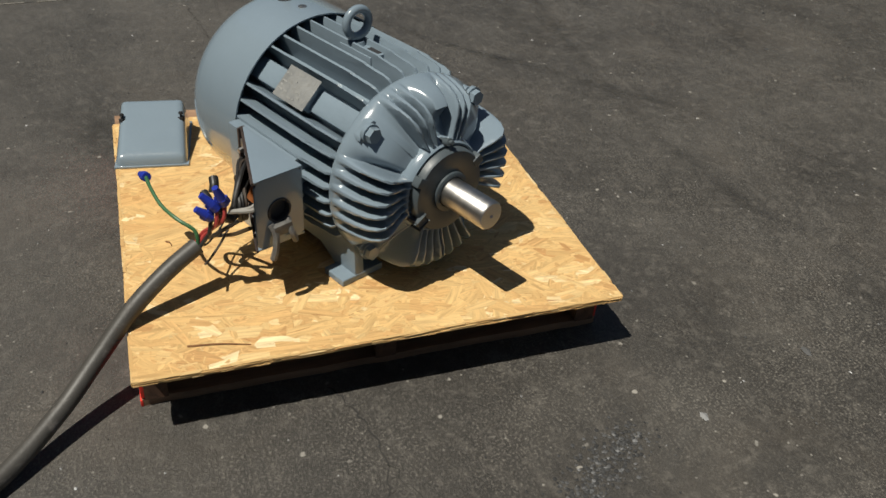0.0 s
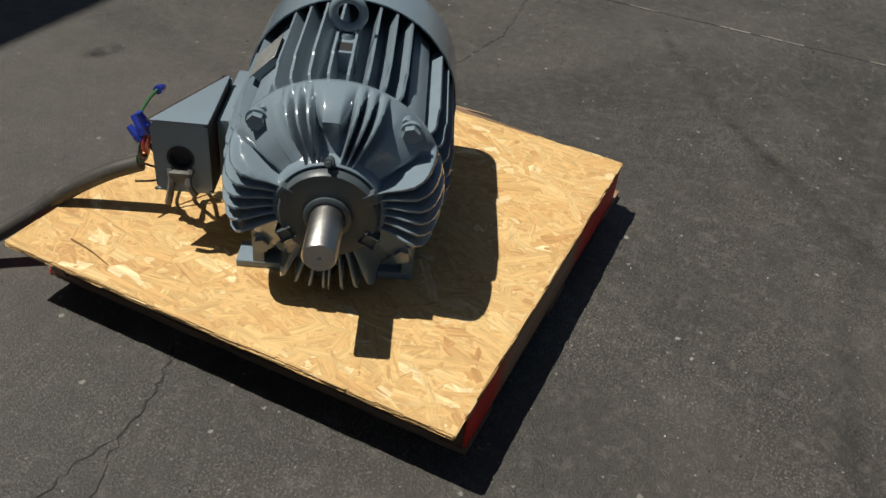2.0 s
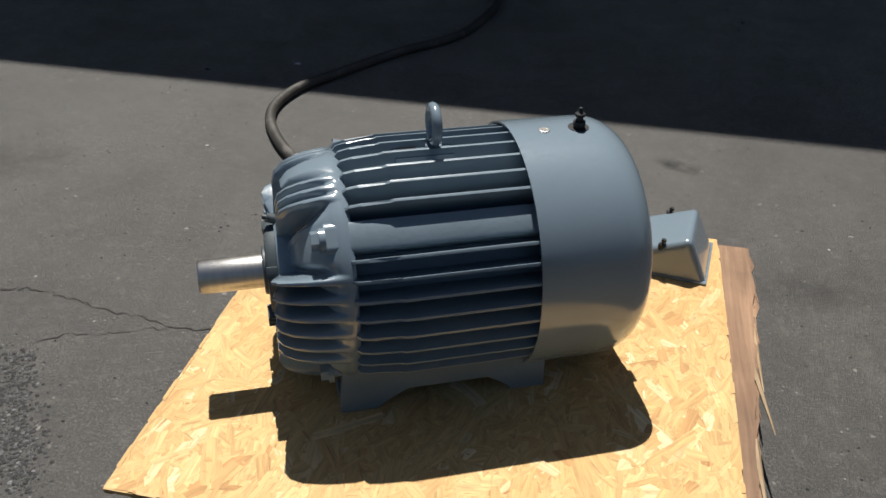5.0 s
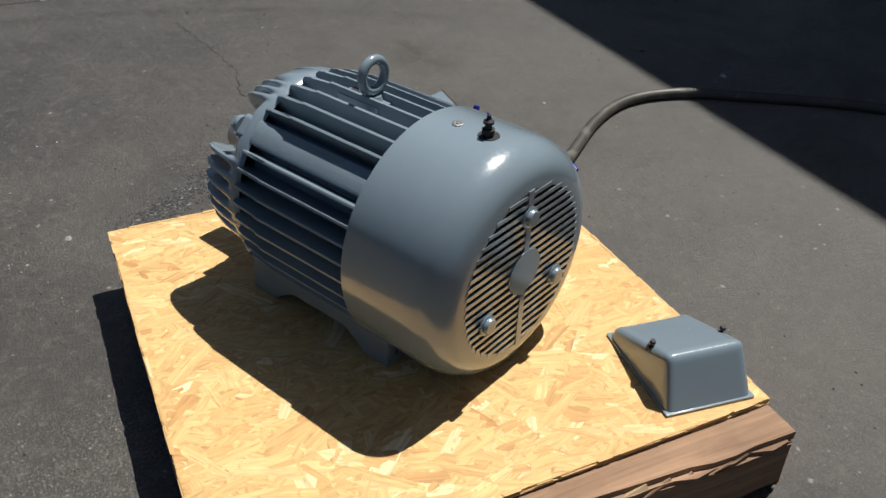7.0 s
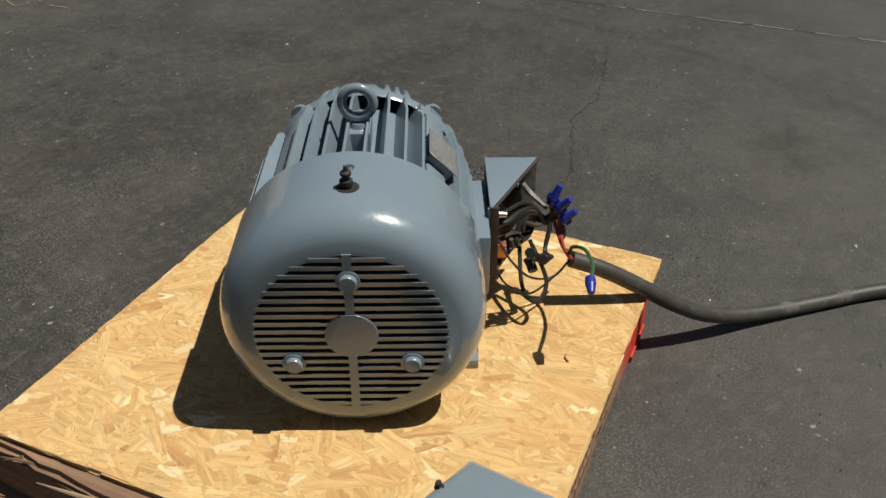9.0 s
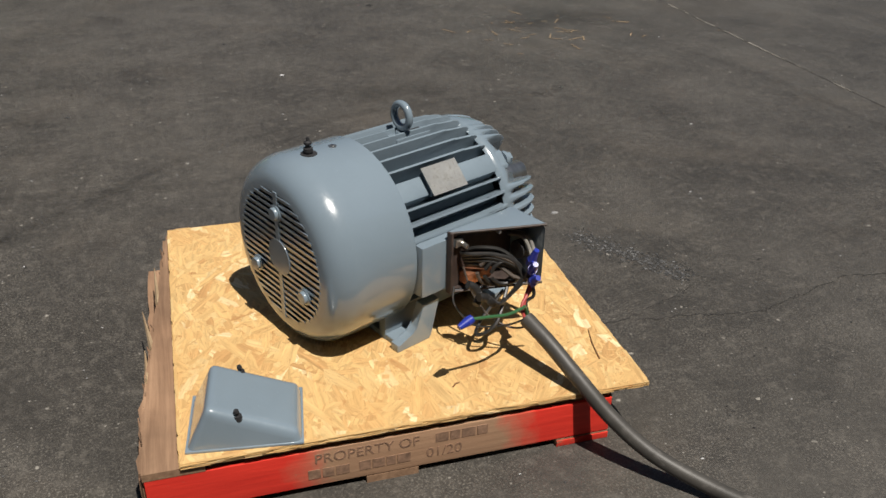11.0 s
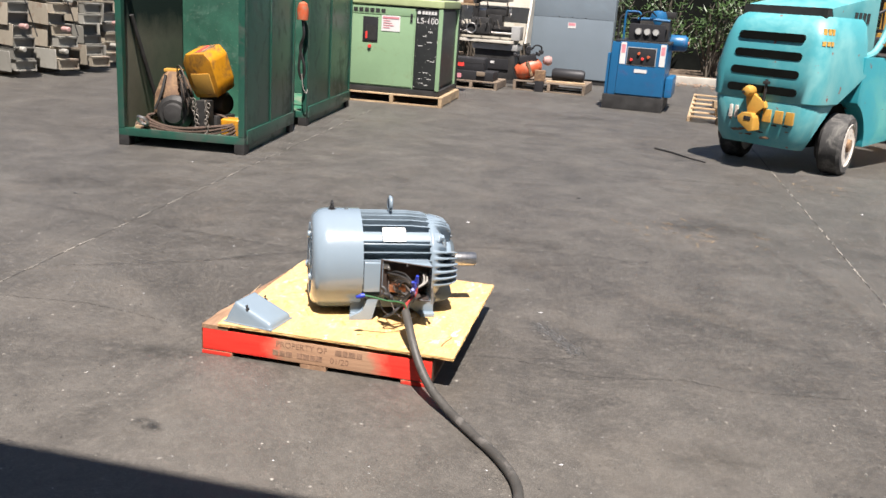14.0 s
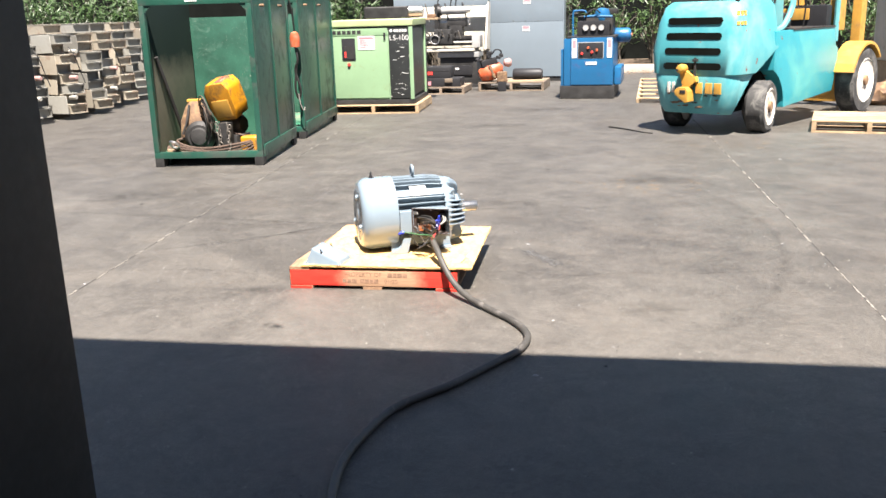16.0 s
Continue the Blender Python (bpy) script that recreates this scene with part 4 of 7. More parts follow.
    part("plate_bars", bm, PLATE_INK, plate)

    # feet and side rails
    for s in (-1, 1):
        bm = bmesh.new()
        prism(bm, [(0.162, 0.0), (0.222, 0.0), (0.232, 0.020), (0.262, 0.040), (0.400, 0.040), (0.432, 0.022), (0.448, 0.0), (0.512, 0.0), (0.506, 0.10), (0.165, 0.10)], s * 0.138 - 0.011, s * 0.138 + 0.011, 'Y', 0.004)
        part("foot_rail", bm, CAST_GREY, m)
        for u0, u1 in ((0.164, 0.222), (0.452, 0.512)):
            y0, y1 = sorted((s * 0.080, s * (0.180 if s < 0 else 0.1455)))
            foot = part("foot", B(u0, u1, y0, y1, 0.0, 0.015, 0.004, 3), CAST_GREY, m)
            um = (u0 + u1) / 2
            if s < 0 and u0 < 0.2:
                bm = bmesh.new()
                ua = u0 - 0.011
                prism(bm, [(ua, 0.0), (ua + 0.090, 0.0), (ua + 0.096, 0.012), (ua + 0.116, 0.095), (ua + 0.070, 0.095), (ua + 0.064, 0.060), (ua + 0.056, 0.040), (ua + 0.044, 0.028), (ua + 0.026, 0.021), (ua, 0.019)], -0.206, -0.182, 'Y', 0.004)
                part("foot_leg", bm, GREY_PAINT, foot)
            if s < 0 and u0 > 0.4:
                continue
            bm = bmesh.new()
            prism(bm, [(s * 0.126, 0.012), (s * 0.085, 0.012), (s * 0.095, 0.10), (s * 0.130, 0.095)], um - 0.008, um + 0.008, 'X', 0.002)
            part("gusset", bm, GREY_PAINT, foot)
    # pad that carries the conduit box
    part("box_pad", B(0.205, 0.405, -0.224, -0.140, AZ - 0.074, AZ + 0.046, 0.006), GREY_PAINT, m)

    # conduit box: wedge in plan, open toward the viewer's side
    bx = part("conduit_box", bmesh.new(), GREY_PAINT, m, "open steel conduit box with leads spilling out")
    bm = bmesh.new()
    zt, zb = AZ + 0.066, AZ - 0.080
    plan = [(0.272, -0.232), (0.457, -0.329), (0.457, -0.226), (0.272, -0.226)]
    part("top_panel", prism(bmesh.new(), plan, zt - 0.004, zt, 'Z', 0.0015), GREY_PAINT, bx)
    part("bottom_panel", prism(bmesh.new(), plan, zb, zb + 0.004, 'Z', 0.0015), GREY_PAINT, bx)
    # front wall with a round knockout
    cy, cz, rr0 = -0.279, AZ - 0.008, 0.021
    N = 28
    outer, inner = [], []
    for k in range(N):
        a = 2 * math.pi * k / N
        c, s = math.cos(a), math.sin(a)
        sc = min((0.0515 if c >= 0 else 0.0485) / max(abs(c), 1e-6), ((zt - cz) if s >= 0 else (cz - zb)) / max(abs(s), 1e-6))
        outer.append((cy + c * sc, cz + s * sc))
        inner.append((cy + c * rr0, cz + s * rr0))
    for u in (0.453, 0.457):
        vo = [bm.verts.new((u, *p)) for p in outer]
        vi = [bm.verts.new((u, *p)) for p in inner]
        for k in range(N):
            bm.faces.new((vo[k], vo[(k + 1) % N], vi[(k + 1) % N], vi[k]))
    part("side_panel", B(0.2725, 0.278, -0.2335, -0.222, zb + 0.004, zt - 0.004, 0.001), GREY_PAINT, bx)
    # dark brown sheets cover the box floor and the underside of its top
    part("floor_lining", prism(bmesh.new(), [(0.280, -0.234), (0.452, -0.323), (0.452, -0.228), (0.280, -0.228)], zb + 0.0045, zb + 0.008, 'Z'), BOX_INSIDE, bx)
    part("top_lining", prism(bmesh.new(), [(0.280, -0.234), (0.452, -0.323), (0.452, -0.228), (0.280, -0.228)], zt - 0.008, zt - 0.0045, 'Z'), BOX_INSIDE, bx)
    bx.data = finish(bm, "conduit_box", GREY_PAINT)
    for zz in (zt - 0.002, zb + 0.002):
        part("box_lip", tube(bmesh.new(), [(0.2725, -0.2335, zz), (0.36475, -0.28175, zz), (0.457, -0.330, zz)], 0.0030, 6, 1), BOX_INSIDE, bx)
    part("box_lip", B(0.2685, 0.2745, -0.242, -0.226, zb, zt, 0.002), BOX_INSIDE, bx)
    part("lip_screw", rod(bmesh.new(), (0.366, -0.284, zt - 0.010), (0.366, -0.276, zt - 0.010), 0.004, 0.004, 8), STEEL, bx)
    part("back_plate", B(0.276, 0.4525, -0.2315, -0.2265, zb + 0.004, zt - 0.004), BOX_INSIDE, bx)
    part("knockout_ring", lathe(bmesh.new(), [(0.4535, 0.021), (0.4535, 0.0245), (0.459, 0.0245), (0.4592, 0.0205), (0.449, 0.0195), (0.446, 0.020)], 32, 'X', (0, cy, cz), True), DARK, bx)
    part("knockout_cup", lathe(bmesh.new(), [(0.425, 0.001), (0.425, 0.0205), (0.447, 0.0205)], 28, 'X', (0, cy, cz)), DARK, bx)
    # torn clamp hanging under the knockout
    bm = tube(bmesh.new(), [(0.458, -0.300, AZ - 0.030), (0.468, -0.296, AZ - 0.048), (0.472, -0.300, AZ - 0.075), (0.470, -0.306, AZ - 0.098)], 0.0065, 6)
    tube(bm, [(0.458, -0.262, AZ - 0.030), (0.470, -0.266, AZ - 0.046), (0.474, -0.262, AZ - 0.060), (0.470, -0.256, AZ - 0.076)], 0.006, 6)
    box(bm, 0.458, 0.472, -0.300, -0.262, AZ - 0.052, AZ - 0.031, 0.004)
    part("cable_clamp", bm, CLAMP, bx, "torn grey cable clamp")
    part("clip", B(0.280, 0.300, -0.243, -0.232, AZ + 0.030, AZ + 0.048, 0.002), STEEL, bx)
    part("terminal_block", B(0.300, 0.370, -0.262, -0.232, AZ - 0.062, AZ - 0.034, 0.006), COPPER, bx, "copper-coloured terminal lump")
    rw = random.Random(21)
    # motor leads: thick dark arcs from the back of the box round to the splices
    for k in range(10):
        j, z0 = rw.uniform(-0.006, 0.006), AZ + 0.014 - 0.0075 * (k % 6)
        pts = [(0.296 + 0.003 * k, -0.240, z0), (0.304 + 0.004 * k, -0.262, z0 + 0.006 + j), (0.340 + 0.003 * k, -0.288 - 0.002 * (k % 4), z0 + 0.004 + j),
               (0.376 + 0.003 * (k % 5), -0.318 - 0.003 * (k % 3), z0 - 0.014), (0.392 + j, -0.342, AZ - 0.040 + 0.003 * (k % 4)), (0.384 + j, -0.360, AZ - 0.022 + 0.002 * k)]
        part("lead", tube(bmesh.new(), pts, 0.0046, 8), (BLACK_WIRE, DUSTY_WIRE, BLACK_WIRE, BLACK_WIRE)[k % 4], bx)
    for k in range(3):
        pts = []
        for q in range(11):
            a = radians(150 - 33 * q + 12 * k)
            along = 0.355 + 0.006 * k + (0.038 - 0.004 * k) * math.cos(a)
            pts.append((along, -0.262 - 0.50 * (along - 0.30) - 0.006 * k, AZ - 0.030 + (0.034 - 0.003 * k) * math.sin(a)))
        part("lead_loop", tube(bmesh.new(), pts, 0.0044, 8, 3), (DUSTY_WIRE, BLACK_WIRE, BLACK_WIRE)[k], bx)
    part("earth_stud", rod(bmesh.new(), (0.298, -0.236, AZ + 0.036), (0.298, -0.258, AZ + 0.034), 0.006, 0.005, 8), STEEL, bx)
    # lead that droops out of the box onto the board
    part("drooping_lead", tube(bmesh.new(), [(0.300, -0.245, AZ - 0.020), (0.302, -0.272, AZ - 0.070), (0.318, -0.312, AZ - 0.118), (0.345, -0.360, AZ - 0.135), (0.380, -0.395, AZ - 0.120)], 0.0024, 6), DUSTY_WIRE, bx)
    for k in range(2):
        part("lead", tube(bmesh.new(), [(0.425 + 0.012 * k, -0.25, AZ + 0.02), (0.428 + 0.012 * k, -0.29, AZ + 0.028), (0.43 + 0.01 * k, -0.315, AZ + 0.0), (0.40, -0.345, AZ - 0.015)], 0.0042, 7), WHITE_WIRE, bx)
    # splices with wire nuts
    def nut(a, b, r=0.0095, mat=BLUE_NUT, lab="blue twist-on wire nut"):
        a, b = Vector(a), Vector(b)
        bm = rod(bmesh.new(), a, a.lerp(b, 0.35), r, r * 1.08, 12)
        rod(bm, a.lerp(b, 0.35), b, r * 1.0, r * 0.62, 12)
        d = (b - a).normalized()
        side = d.orthogonal().normalized() * r * 1.45
        for q in (side, -side):
            rod(bm, a.lerp(b, 0.1) + q * 0.75, a.lerp(b, 0.45) + q * 0.75, r * 0.35, r * 0.3, 6)
        part("wire_nut", bm, mat, bx, lab)
    nut((0.385, -0.362, AZ - 0.010), (0.372, -0.384, AZ + 0.022))
    nut((0.392, -0.350, AZ + 0.000), (0.392, -0.366, AZ + 0.040))
    nut((0.378, -0.372, AZ - 0.028), (0.370, -0.396, AZ - 0.004))
    for a, b in (((0.282, -0.312, AZ - 0.046), (0.250, -0.288, AZ + 0.010)), ((0.290, -0.328, AZ - 0.056), (0.256, -0.324, AZ - 0.020)), ((0.300, -0.300, AZ - 0.060), (0.262, -0.318, AZ - 0.070))):
        a, b = Vector(a), Vector(b)
        bm = tube(bmesh.new(), [a, a.lerp(b, 0.3) + Vector((0.004, 0, -0.004)), a.lerp(b, 0.55) + Vector((0, 0, -0.010))], 0.0092, 10, 5)
        part("taped_splice", bm, BLACK_WIRE, bx, "black taped splice")
    for k in range(4):
        pts = [(0.290 + 0.005 * k, -0.316, AZ - 0.058), (0.310, -0.335 - 0.004 * k, AZ - 0.078 + 0.004 * k), (0.340, -0.338, AZ - 0.070), (0.372, -0.350, AZ - 0.040 + 0.004 * k)]
        part("lead", tube(bmesh.new(), pts, 0.0040, 7), BLACK_WIRE, bx)
    return m


motor = build_motor()


# ---------------------------------------------------------------- supply cable and box cover
def build_cable():
    c = thing("power_cable", pose(0, 0, 0), "thick black rubber power cable trailing across the concrete into the shop", "cable")
    r = 0.0165
    pts = [(0.715, 0.140, 0.238), (0.745, 0.080, 0.210), (0.783, 0.010, 0.164), (0.832, -0.058, 0.106), (0.895, -0.128, 0.056), (0.985, -0.218, 0.025), (1.09, -0.335, r), (1.19, -0.455, r), (1.265, -0.585, r),
           (1.288, -0.705, r), (1.262, -0.84, r), (1.195, -0.955, r), (1.026, -1.229, r), (0.850, -1.456, r), (0.775, -1.737, r), (0.765, -1.935, r), (0.80, -2.15, r), (0.92, -2.6, r), (1.0, -3.1, r), (0.9, -3.9, r), (0.3, -5.0, r), (-1.5, -6.0, r)]
    part("sheath", tube(bmesh.new(), pts, r, 16, 8), BLACK_RUBBER, c)
    end = Vector(pts[0])
    W = lambda u, v, z: MOTOR_AT @ Vector((u, v, z))
    part("green_wire", tube(bmesh.new(), [end + Vector((0.006, 0.0, -0.01)), end + Vector((-0.004, 0.0, 0.028)), (0.690, 0.112, 0.284), (0.650, 0.088, 0.292), (0.606, 0.074, 0.303), (0.567, 0.067, 0.309)], 0.0036, 8), GREEN_WIRE, c, "green earth wire")
    a, b = Vector((0.570, 0.069, 0.309)), Vector((0.540, 0.058, 0.300))
    bm = rod(bmesh.new(), a, a.lerp(b, 0.4), 0.009, 0.010, 12)
    rod(bm, a.lerp(b, 0.4), b, 0.0095, 0.006, 12)
    part("wire_nut", bm, BLUE_NUT, c, "blue twist-on wire nut")
    for k, (mt, tgt) in enumerate(((RED_WIRE, W(0.385, -0.362, AZ - 0.010)), (RED_WIRE, W(0.392, -0.350, AZ)), (BLACK_WIRE, W(0.378, -0.372, AZ - 0.028)))):
        o = Vector((0.006 * (k - 1), 0.004 * k, 0))
        part("core_wire", tube(bmesh.new(), [end + o + Vector((0.004, -0.01, -0.006)), end + o + Vector((0.0, 0.014, 0.024)), tgt + Vector((0.004, -0.006, -0.03)), tgt], 0.0038, 8), mt, c)
    part("thin_wire", tube(bmesh.new(), [end, (0.68, 0.16, 0.215), (0.62, 0.19, 0.205), (0.585, 0.225, 0.24), (0.59, 0.25, 0.27)], 0.0022, 6), BLACK_WIRE, c)
    part("loose_lead", tube(bmesh.new(), [(0.70, 0.22, 0.27), (0.66, 0.17, 0.215), (0.62, 0.175, 0.19), (0.64, 0.21, 0.20), (0.70, 0.24, 0.25)], 0.0042, 7), BLACK_WIRE, c)


def build_cover():
    c = thing("conduit_box_cover", pose(0.128, 0.092, BH, 0, 0, -7.5), "grey painted wedge-shaped box cover lying on the board", "box cover")
    # low end toward +x
    hx, hy = 0.105, 0.080
    bm = bmesh.new()
    ridge = -0.062
    base = [(-hx, -hy, 0.004), (hx, -hy, 0.004), (hx, hy, 0.004), (-hx, hy, 0.004)]
    top = [(ridge, -hy + 0.008, 0.092), (hx - 0.006, -hy + 0.006, 0.026), (hx - 0.006, hy - 0.006, 0.026), (ridge, hy - 0.008, 0.092)]
    vb = [bm.verts.new(p) for p in base]
    vt = [bm.verts.new(p) for p in top]
    fs = [bm.faces.new(vt)]
    for k in range(4):
        fs.append(bm.faces.new((vb[k], vb[(k + 1) % 4], vt[(k + 1) % 4], vt[k])))
    es = [e for e in bm.edges if not (e.verts[0] in vb and e.verts[1] in vb)]
    bevel_all(bm, es, 0.021, 6)
    part("shell", bm, GREY_PAINT, c)
    bm = bmesh.new()
    prism(bm, [(-hx - 0.003, -hy - 0.003), (hx + 0.003, -hy - 0.003), (hx + 0.003, hy + 0.003), (-hx - 0.003, hy + 0.003)], 0.0003, 0.0055, 'Z', 0.0025)
    part("rim", bm, GREY_PAINT, c)
    for y in (-hy + 0.013, hy - 0.013):
        bm = rod(bmesh.new(), (-0.006, y, 0.050), (-0.010, y, 0.078), 0.0026, 0.0026, 8)
        rod(bm, (-0.0098, y, 0.076), (-0.0106, y, 0.081), 0.0055, 0.0045, 10)
        part("cover_bolt", bm, DARK, c)
        # solid dark plug drawn for the shade in the screw hole
        bm = rod(bmesh.new(), (-0.006, y, 0.058), (-0.0085, y, 0.0690), 0.0075, 0.0075, 12)
        part("screw_hole", bm, DARK, c)


build_cable()
build_cover()

# ---------------------------------------------------------------- yard: materials
GREEN_STEEL = surface("dark green container paint", (0.016, 0.068, 0.048), 0.30, 0.0, 0.25, 1.6, 40.0, 0.12, dirt=(0.045, 0.062, 0.05), dirt_amt=0.4, dirt_scale=2.6)
GREEN_IN = surface("worn green inside", (0.028, 0.15, 0.085), 0.55, 0.0, 0.35, 2.2, 40.0, 0.12, dirt=(0.17, 0.155, 0.11), dirt_amt=0.62, dirt_scale=1.7)


def dusty_wall():
    """Dark paint with a cloudy dust line about a metre up."""
    m, nt, bsdf = nodes_of("dusty dark wall")
    vec = coords(nt, "Object")
    sep = nt.nodes.new("ShaderNodeSeparateXYZ")
    nt.links.new(vec, sep.inputs[0])
    n = tex_noise(nt, vec, 5.0, 6.0, 0.65, 0.6)
    add = nt.nodes.new("ShaderNodeMath")
    add.operation = 'MULTIPLY_ADD'
    add.inputs[1].default_value = 0.35
    nt.links.new(n, add.inputs[0])
    nt.links.new(sep.outputs[2], add.inputs[2])
    scale = nt.nodes.new("ShaderNodeMath")
    scale.operation = 'MULTIPLY'
    scale.inputs[1].default_value = 0.78
    nt.links.new(add.outputs[0], scale.inputs[0])
    dust = ramp(nt, scale.outputs[0], [(0.80, 0.85), (1.0, 0.0)])
    col = mixc(nt, dust, (0.012, 0.022, 0.018), mixc(nt, n, (0.10, 0.11, 0.08), (0.21, 0.195, 0.145)))
    nt.links.new(col, bsdf.inputs["Base Color"])
    bsdf.inputs["Roughness"].default_value = 0.75
    bsdf.inputs["Specular IOR Level"].default_value = 0.15
    return m


DUSTY = dusty_wall()
GREEN_BACK = surface("green back sheet", (0.022, 0.088, 0.058), 0.5, 0.0, 0.35, 2.2, 40.0, 0.1, dirt=(0.042, 0.108, 0.076), dirt_amt=0.30, dirt_scale=5.5, speck=(60.0, 0.70, (0.20, 0.23, 0.18)))
YELLOW = surface("hoist yellow paint", (0.50, 0.22, 0.010), 0.4, 0.0, 0.2, 8.0, 60.0, 0.1, dirt=(0.15, 0.08, 0.025), dirt_amt=0.5, dirt_scale=7)
RUST = surface("rusty brown iron", (0.13, 0.075, 0.042), 0.75, 0.0, 0.4, 9.0, 60.0, 0.3, dirt=(0.27, 0.17, 0.09), dirt_amt=0.45, dirt_scale=11)
CHAIN = surface("worn chain steel", (0.20, 0.18, 0.155), 0.5, 0.4, 0.4, 40.0, 200.0, 0.3)
ROPE = surface("rusty wire rope", (0.085, 0.055, 0.040), 0.7, 0.2, 0.4, 40.0, 200.0, 0.4)
ORANGE = surface("orange paint", (0.44, 0.085, 0.03), 0.45, 0.0, 0.25, 14.0, 80.0, 0.1, dirt=(0.25, 0.12, 0.07), dirt_amt=0.4, dirt_scale=14)
ALU = surface("weathered aluminium", (0.37, 0.36, 0.318), 0.55, 0.0, 0.12, 0.9, 18.0, 0.05, dirt=(0.28, 0.26, 0.22), dirt_amt=0.45, dirt_scale=2.0, per_object=0.5)
ALU_TAN = surface("stained aluminium", (0.40, 0.355, 0.28), 0.6, 0.0, 0.15, 2.0, 18.0, 0.05, dirt=(0.27, 0.17, 0.12), dirt_amt=0.3, dirt_scale=5.0, per_object=0.3)
PINK_CAP = surface("faded pink plastic", (0.36, 0.22, 0.20), 0.5, 0.0, 0.2, 12.0, 60.0, 0.1)
LIME = surface("pale green enamel", (0.215, 0.335, 0.195), 0.42, 0.0, 0.08, 1.5, 40.0, 0.04, dirt=(0.20, 0.28, 0.15), dirt_amt=0.12, dirt_scale=5)
LIME_TOP = surface("lighter green lid", (0.34, 0.40, 0.20), 0.6, 0.0, 0.2, 3.0, 40.0, 0.1)
FLECKED = surface("black panel with white flecks", (0.02, 0.022, 0.022), 0.4, 0.0, 0.3, 4.0, 60.0, 0.05, speck=(34.0, 0.69, (0.55, 0.55, 0.5)))
WHITE = surface("white label", (0.58, 0.57, 0.55), 0.5, 0.0, 0.08)
PINK = surface("pink label", (0.55, 0.22, 0.25), 0.5, 0.0, 0.1)
RED = surface("red label", (0.65, 0.05, 0.04), 0.45, 0.0, 0.1)
SLATE = surface("slate grey enamel", (0.160, 0.195, 0.222), 0.4, 0.0, 0.07, 1.0, 30.0, 0.03, dirt=(0.15, 0.19, 0.22), dirt_amt=0.25, dirt_scale=2.0)
IRON = surface("oily dark iron and shade fill", (0.040, 0.039, 0.038), 0.5, 0.2, 0.4, 5.0, 50.0, 0.15, spec=0.3)
MID_GREY = surface("mid grey machine paint", (0.30, 0.30, 0.29), 0.5, 0.0, 0.15, 4.0, 50.0, 0.1)
CREAM = surface("cream splash guard", (0.50, 0.47, 0.40), 0.5, 0.0, 0.12, 3.0, 50.0, 0.1, dirt=(0.38, 0.33, 0.25), dirt_amt=0.25, dirt_scale=4)
BLACK_CASE = surface("matt black case", (0.022, 0.022, 0.024), 0.5, 0.0, 0.2, spec=0.3)
BLUE = surface("machine blue enamel", (0.012, 0.105, 0.235), 0.35, 0.0, 0.12, 2.0, 40.0, 0.05, dirt=(0.03, 0.08, 0.20), dirt_amt=0.2, dirt_scale=5)
TEAL = surface("faded teal forklift paint", (0.060, 0.285, 0.315), 0.33, 0.0, 0.10, 1.1, 40.0, 0.04, dirt=(0.145, 0.365, 0.370), dirt_amt=0.62, dirt_scale=1.1, speck=(9.0, 0.70, (0.22, 0.07, 0.045)))
TEAL_SIDE = surface("clean teal side paint", (0.030, 0.275, 0.325), 0.3, 0.0, 0.08, 1.1, 40.0, 0.03, dirt=(0.09, 0.34, 0.33), dirt_amt=0.35, dirt_scale=0.9, speck=(11.0, 0.72, (0.20, 0.06, 0.04)))
OCHRE = surface("ochre yellow paint", (0.48, 0.26, 0.045), 0.5, 0.0, 0.18, 6.0, 60.0, 0.1, dirt=(0.33, 0.19, 0.06), dirt_amt=0.3, dirt_scale=8)
TYRE = surface("worn tyre rubber", (0.042, 0.041, 0.04), 0.8, 0.0, 0.3, 5.0, 60.0, 0.2, dirt=(0.13, 0.125, 0.115), dirt_amt=0.5, dirt_scale=6)
RIM = surface("dirty white rim", (0.60, 0.56, 0.50), 0.55, 0.0, 0.15, 7.0, 60.0, 0.1, dirt=(0.30, 0.22, 0.15), dirt_amt=0.35, dirt_scale=9)
LEAF = surface("oleander leaf", (0.046, 0.092, 0.022), 0.42, 0.0, 0.5, 3.0, 30.0, 0.0, per_object=0.3)
TWIG = surface("grey twig bark", (0.10, 0.085, 0.065), 0.85, 0.0, 0.3)
# the fence's near-black also stands in for shade in openings elsewhere
FENCE_AND_SHADE = surface("dark slatted fence and shade fill", (0.007, 0.008, 0.007), 0.8, 0.0, 0.3, 3.0, 20.0, 0.1, spec=0.05)
CURB = surface("pale kerb concrete", (0.40, 0.37, 0.32), 0.85, 0.0, 0.2, 3.0, 40.0, 0.2)
LITTER = surface("dry leaf litter", (0.30, 0.19, 0.12), 0.85, 0.0, 0.45, 20.0, 60.0, 0.1)
SOIL = surface("dry brown soil", (0.13, 0.095, 0.065), 0.95, 0.0, 0.35, 4.0, 40.0, 0.4)
GLASS_DIAL = surface("pale gauge dial", (0.40, 0.40, 0.38), 0.25, 0.0, 0.05)


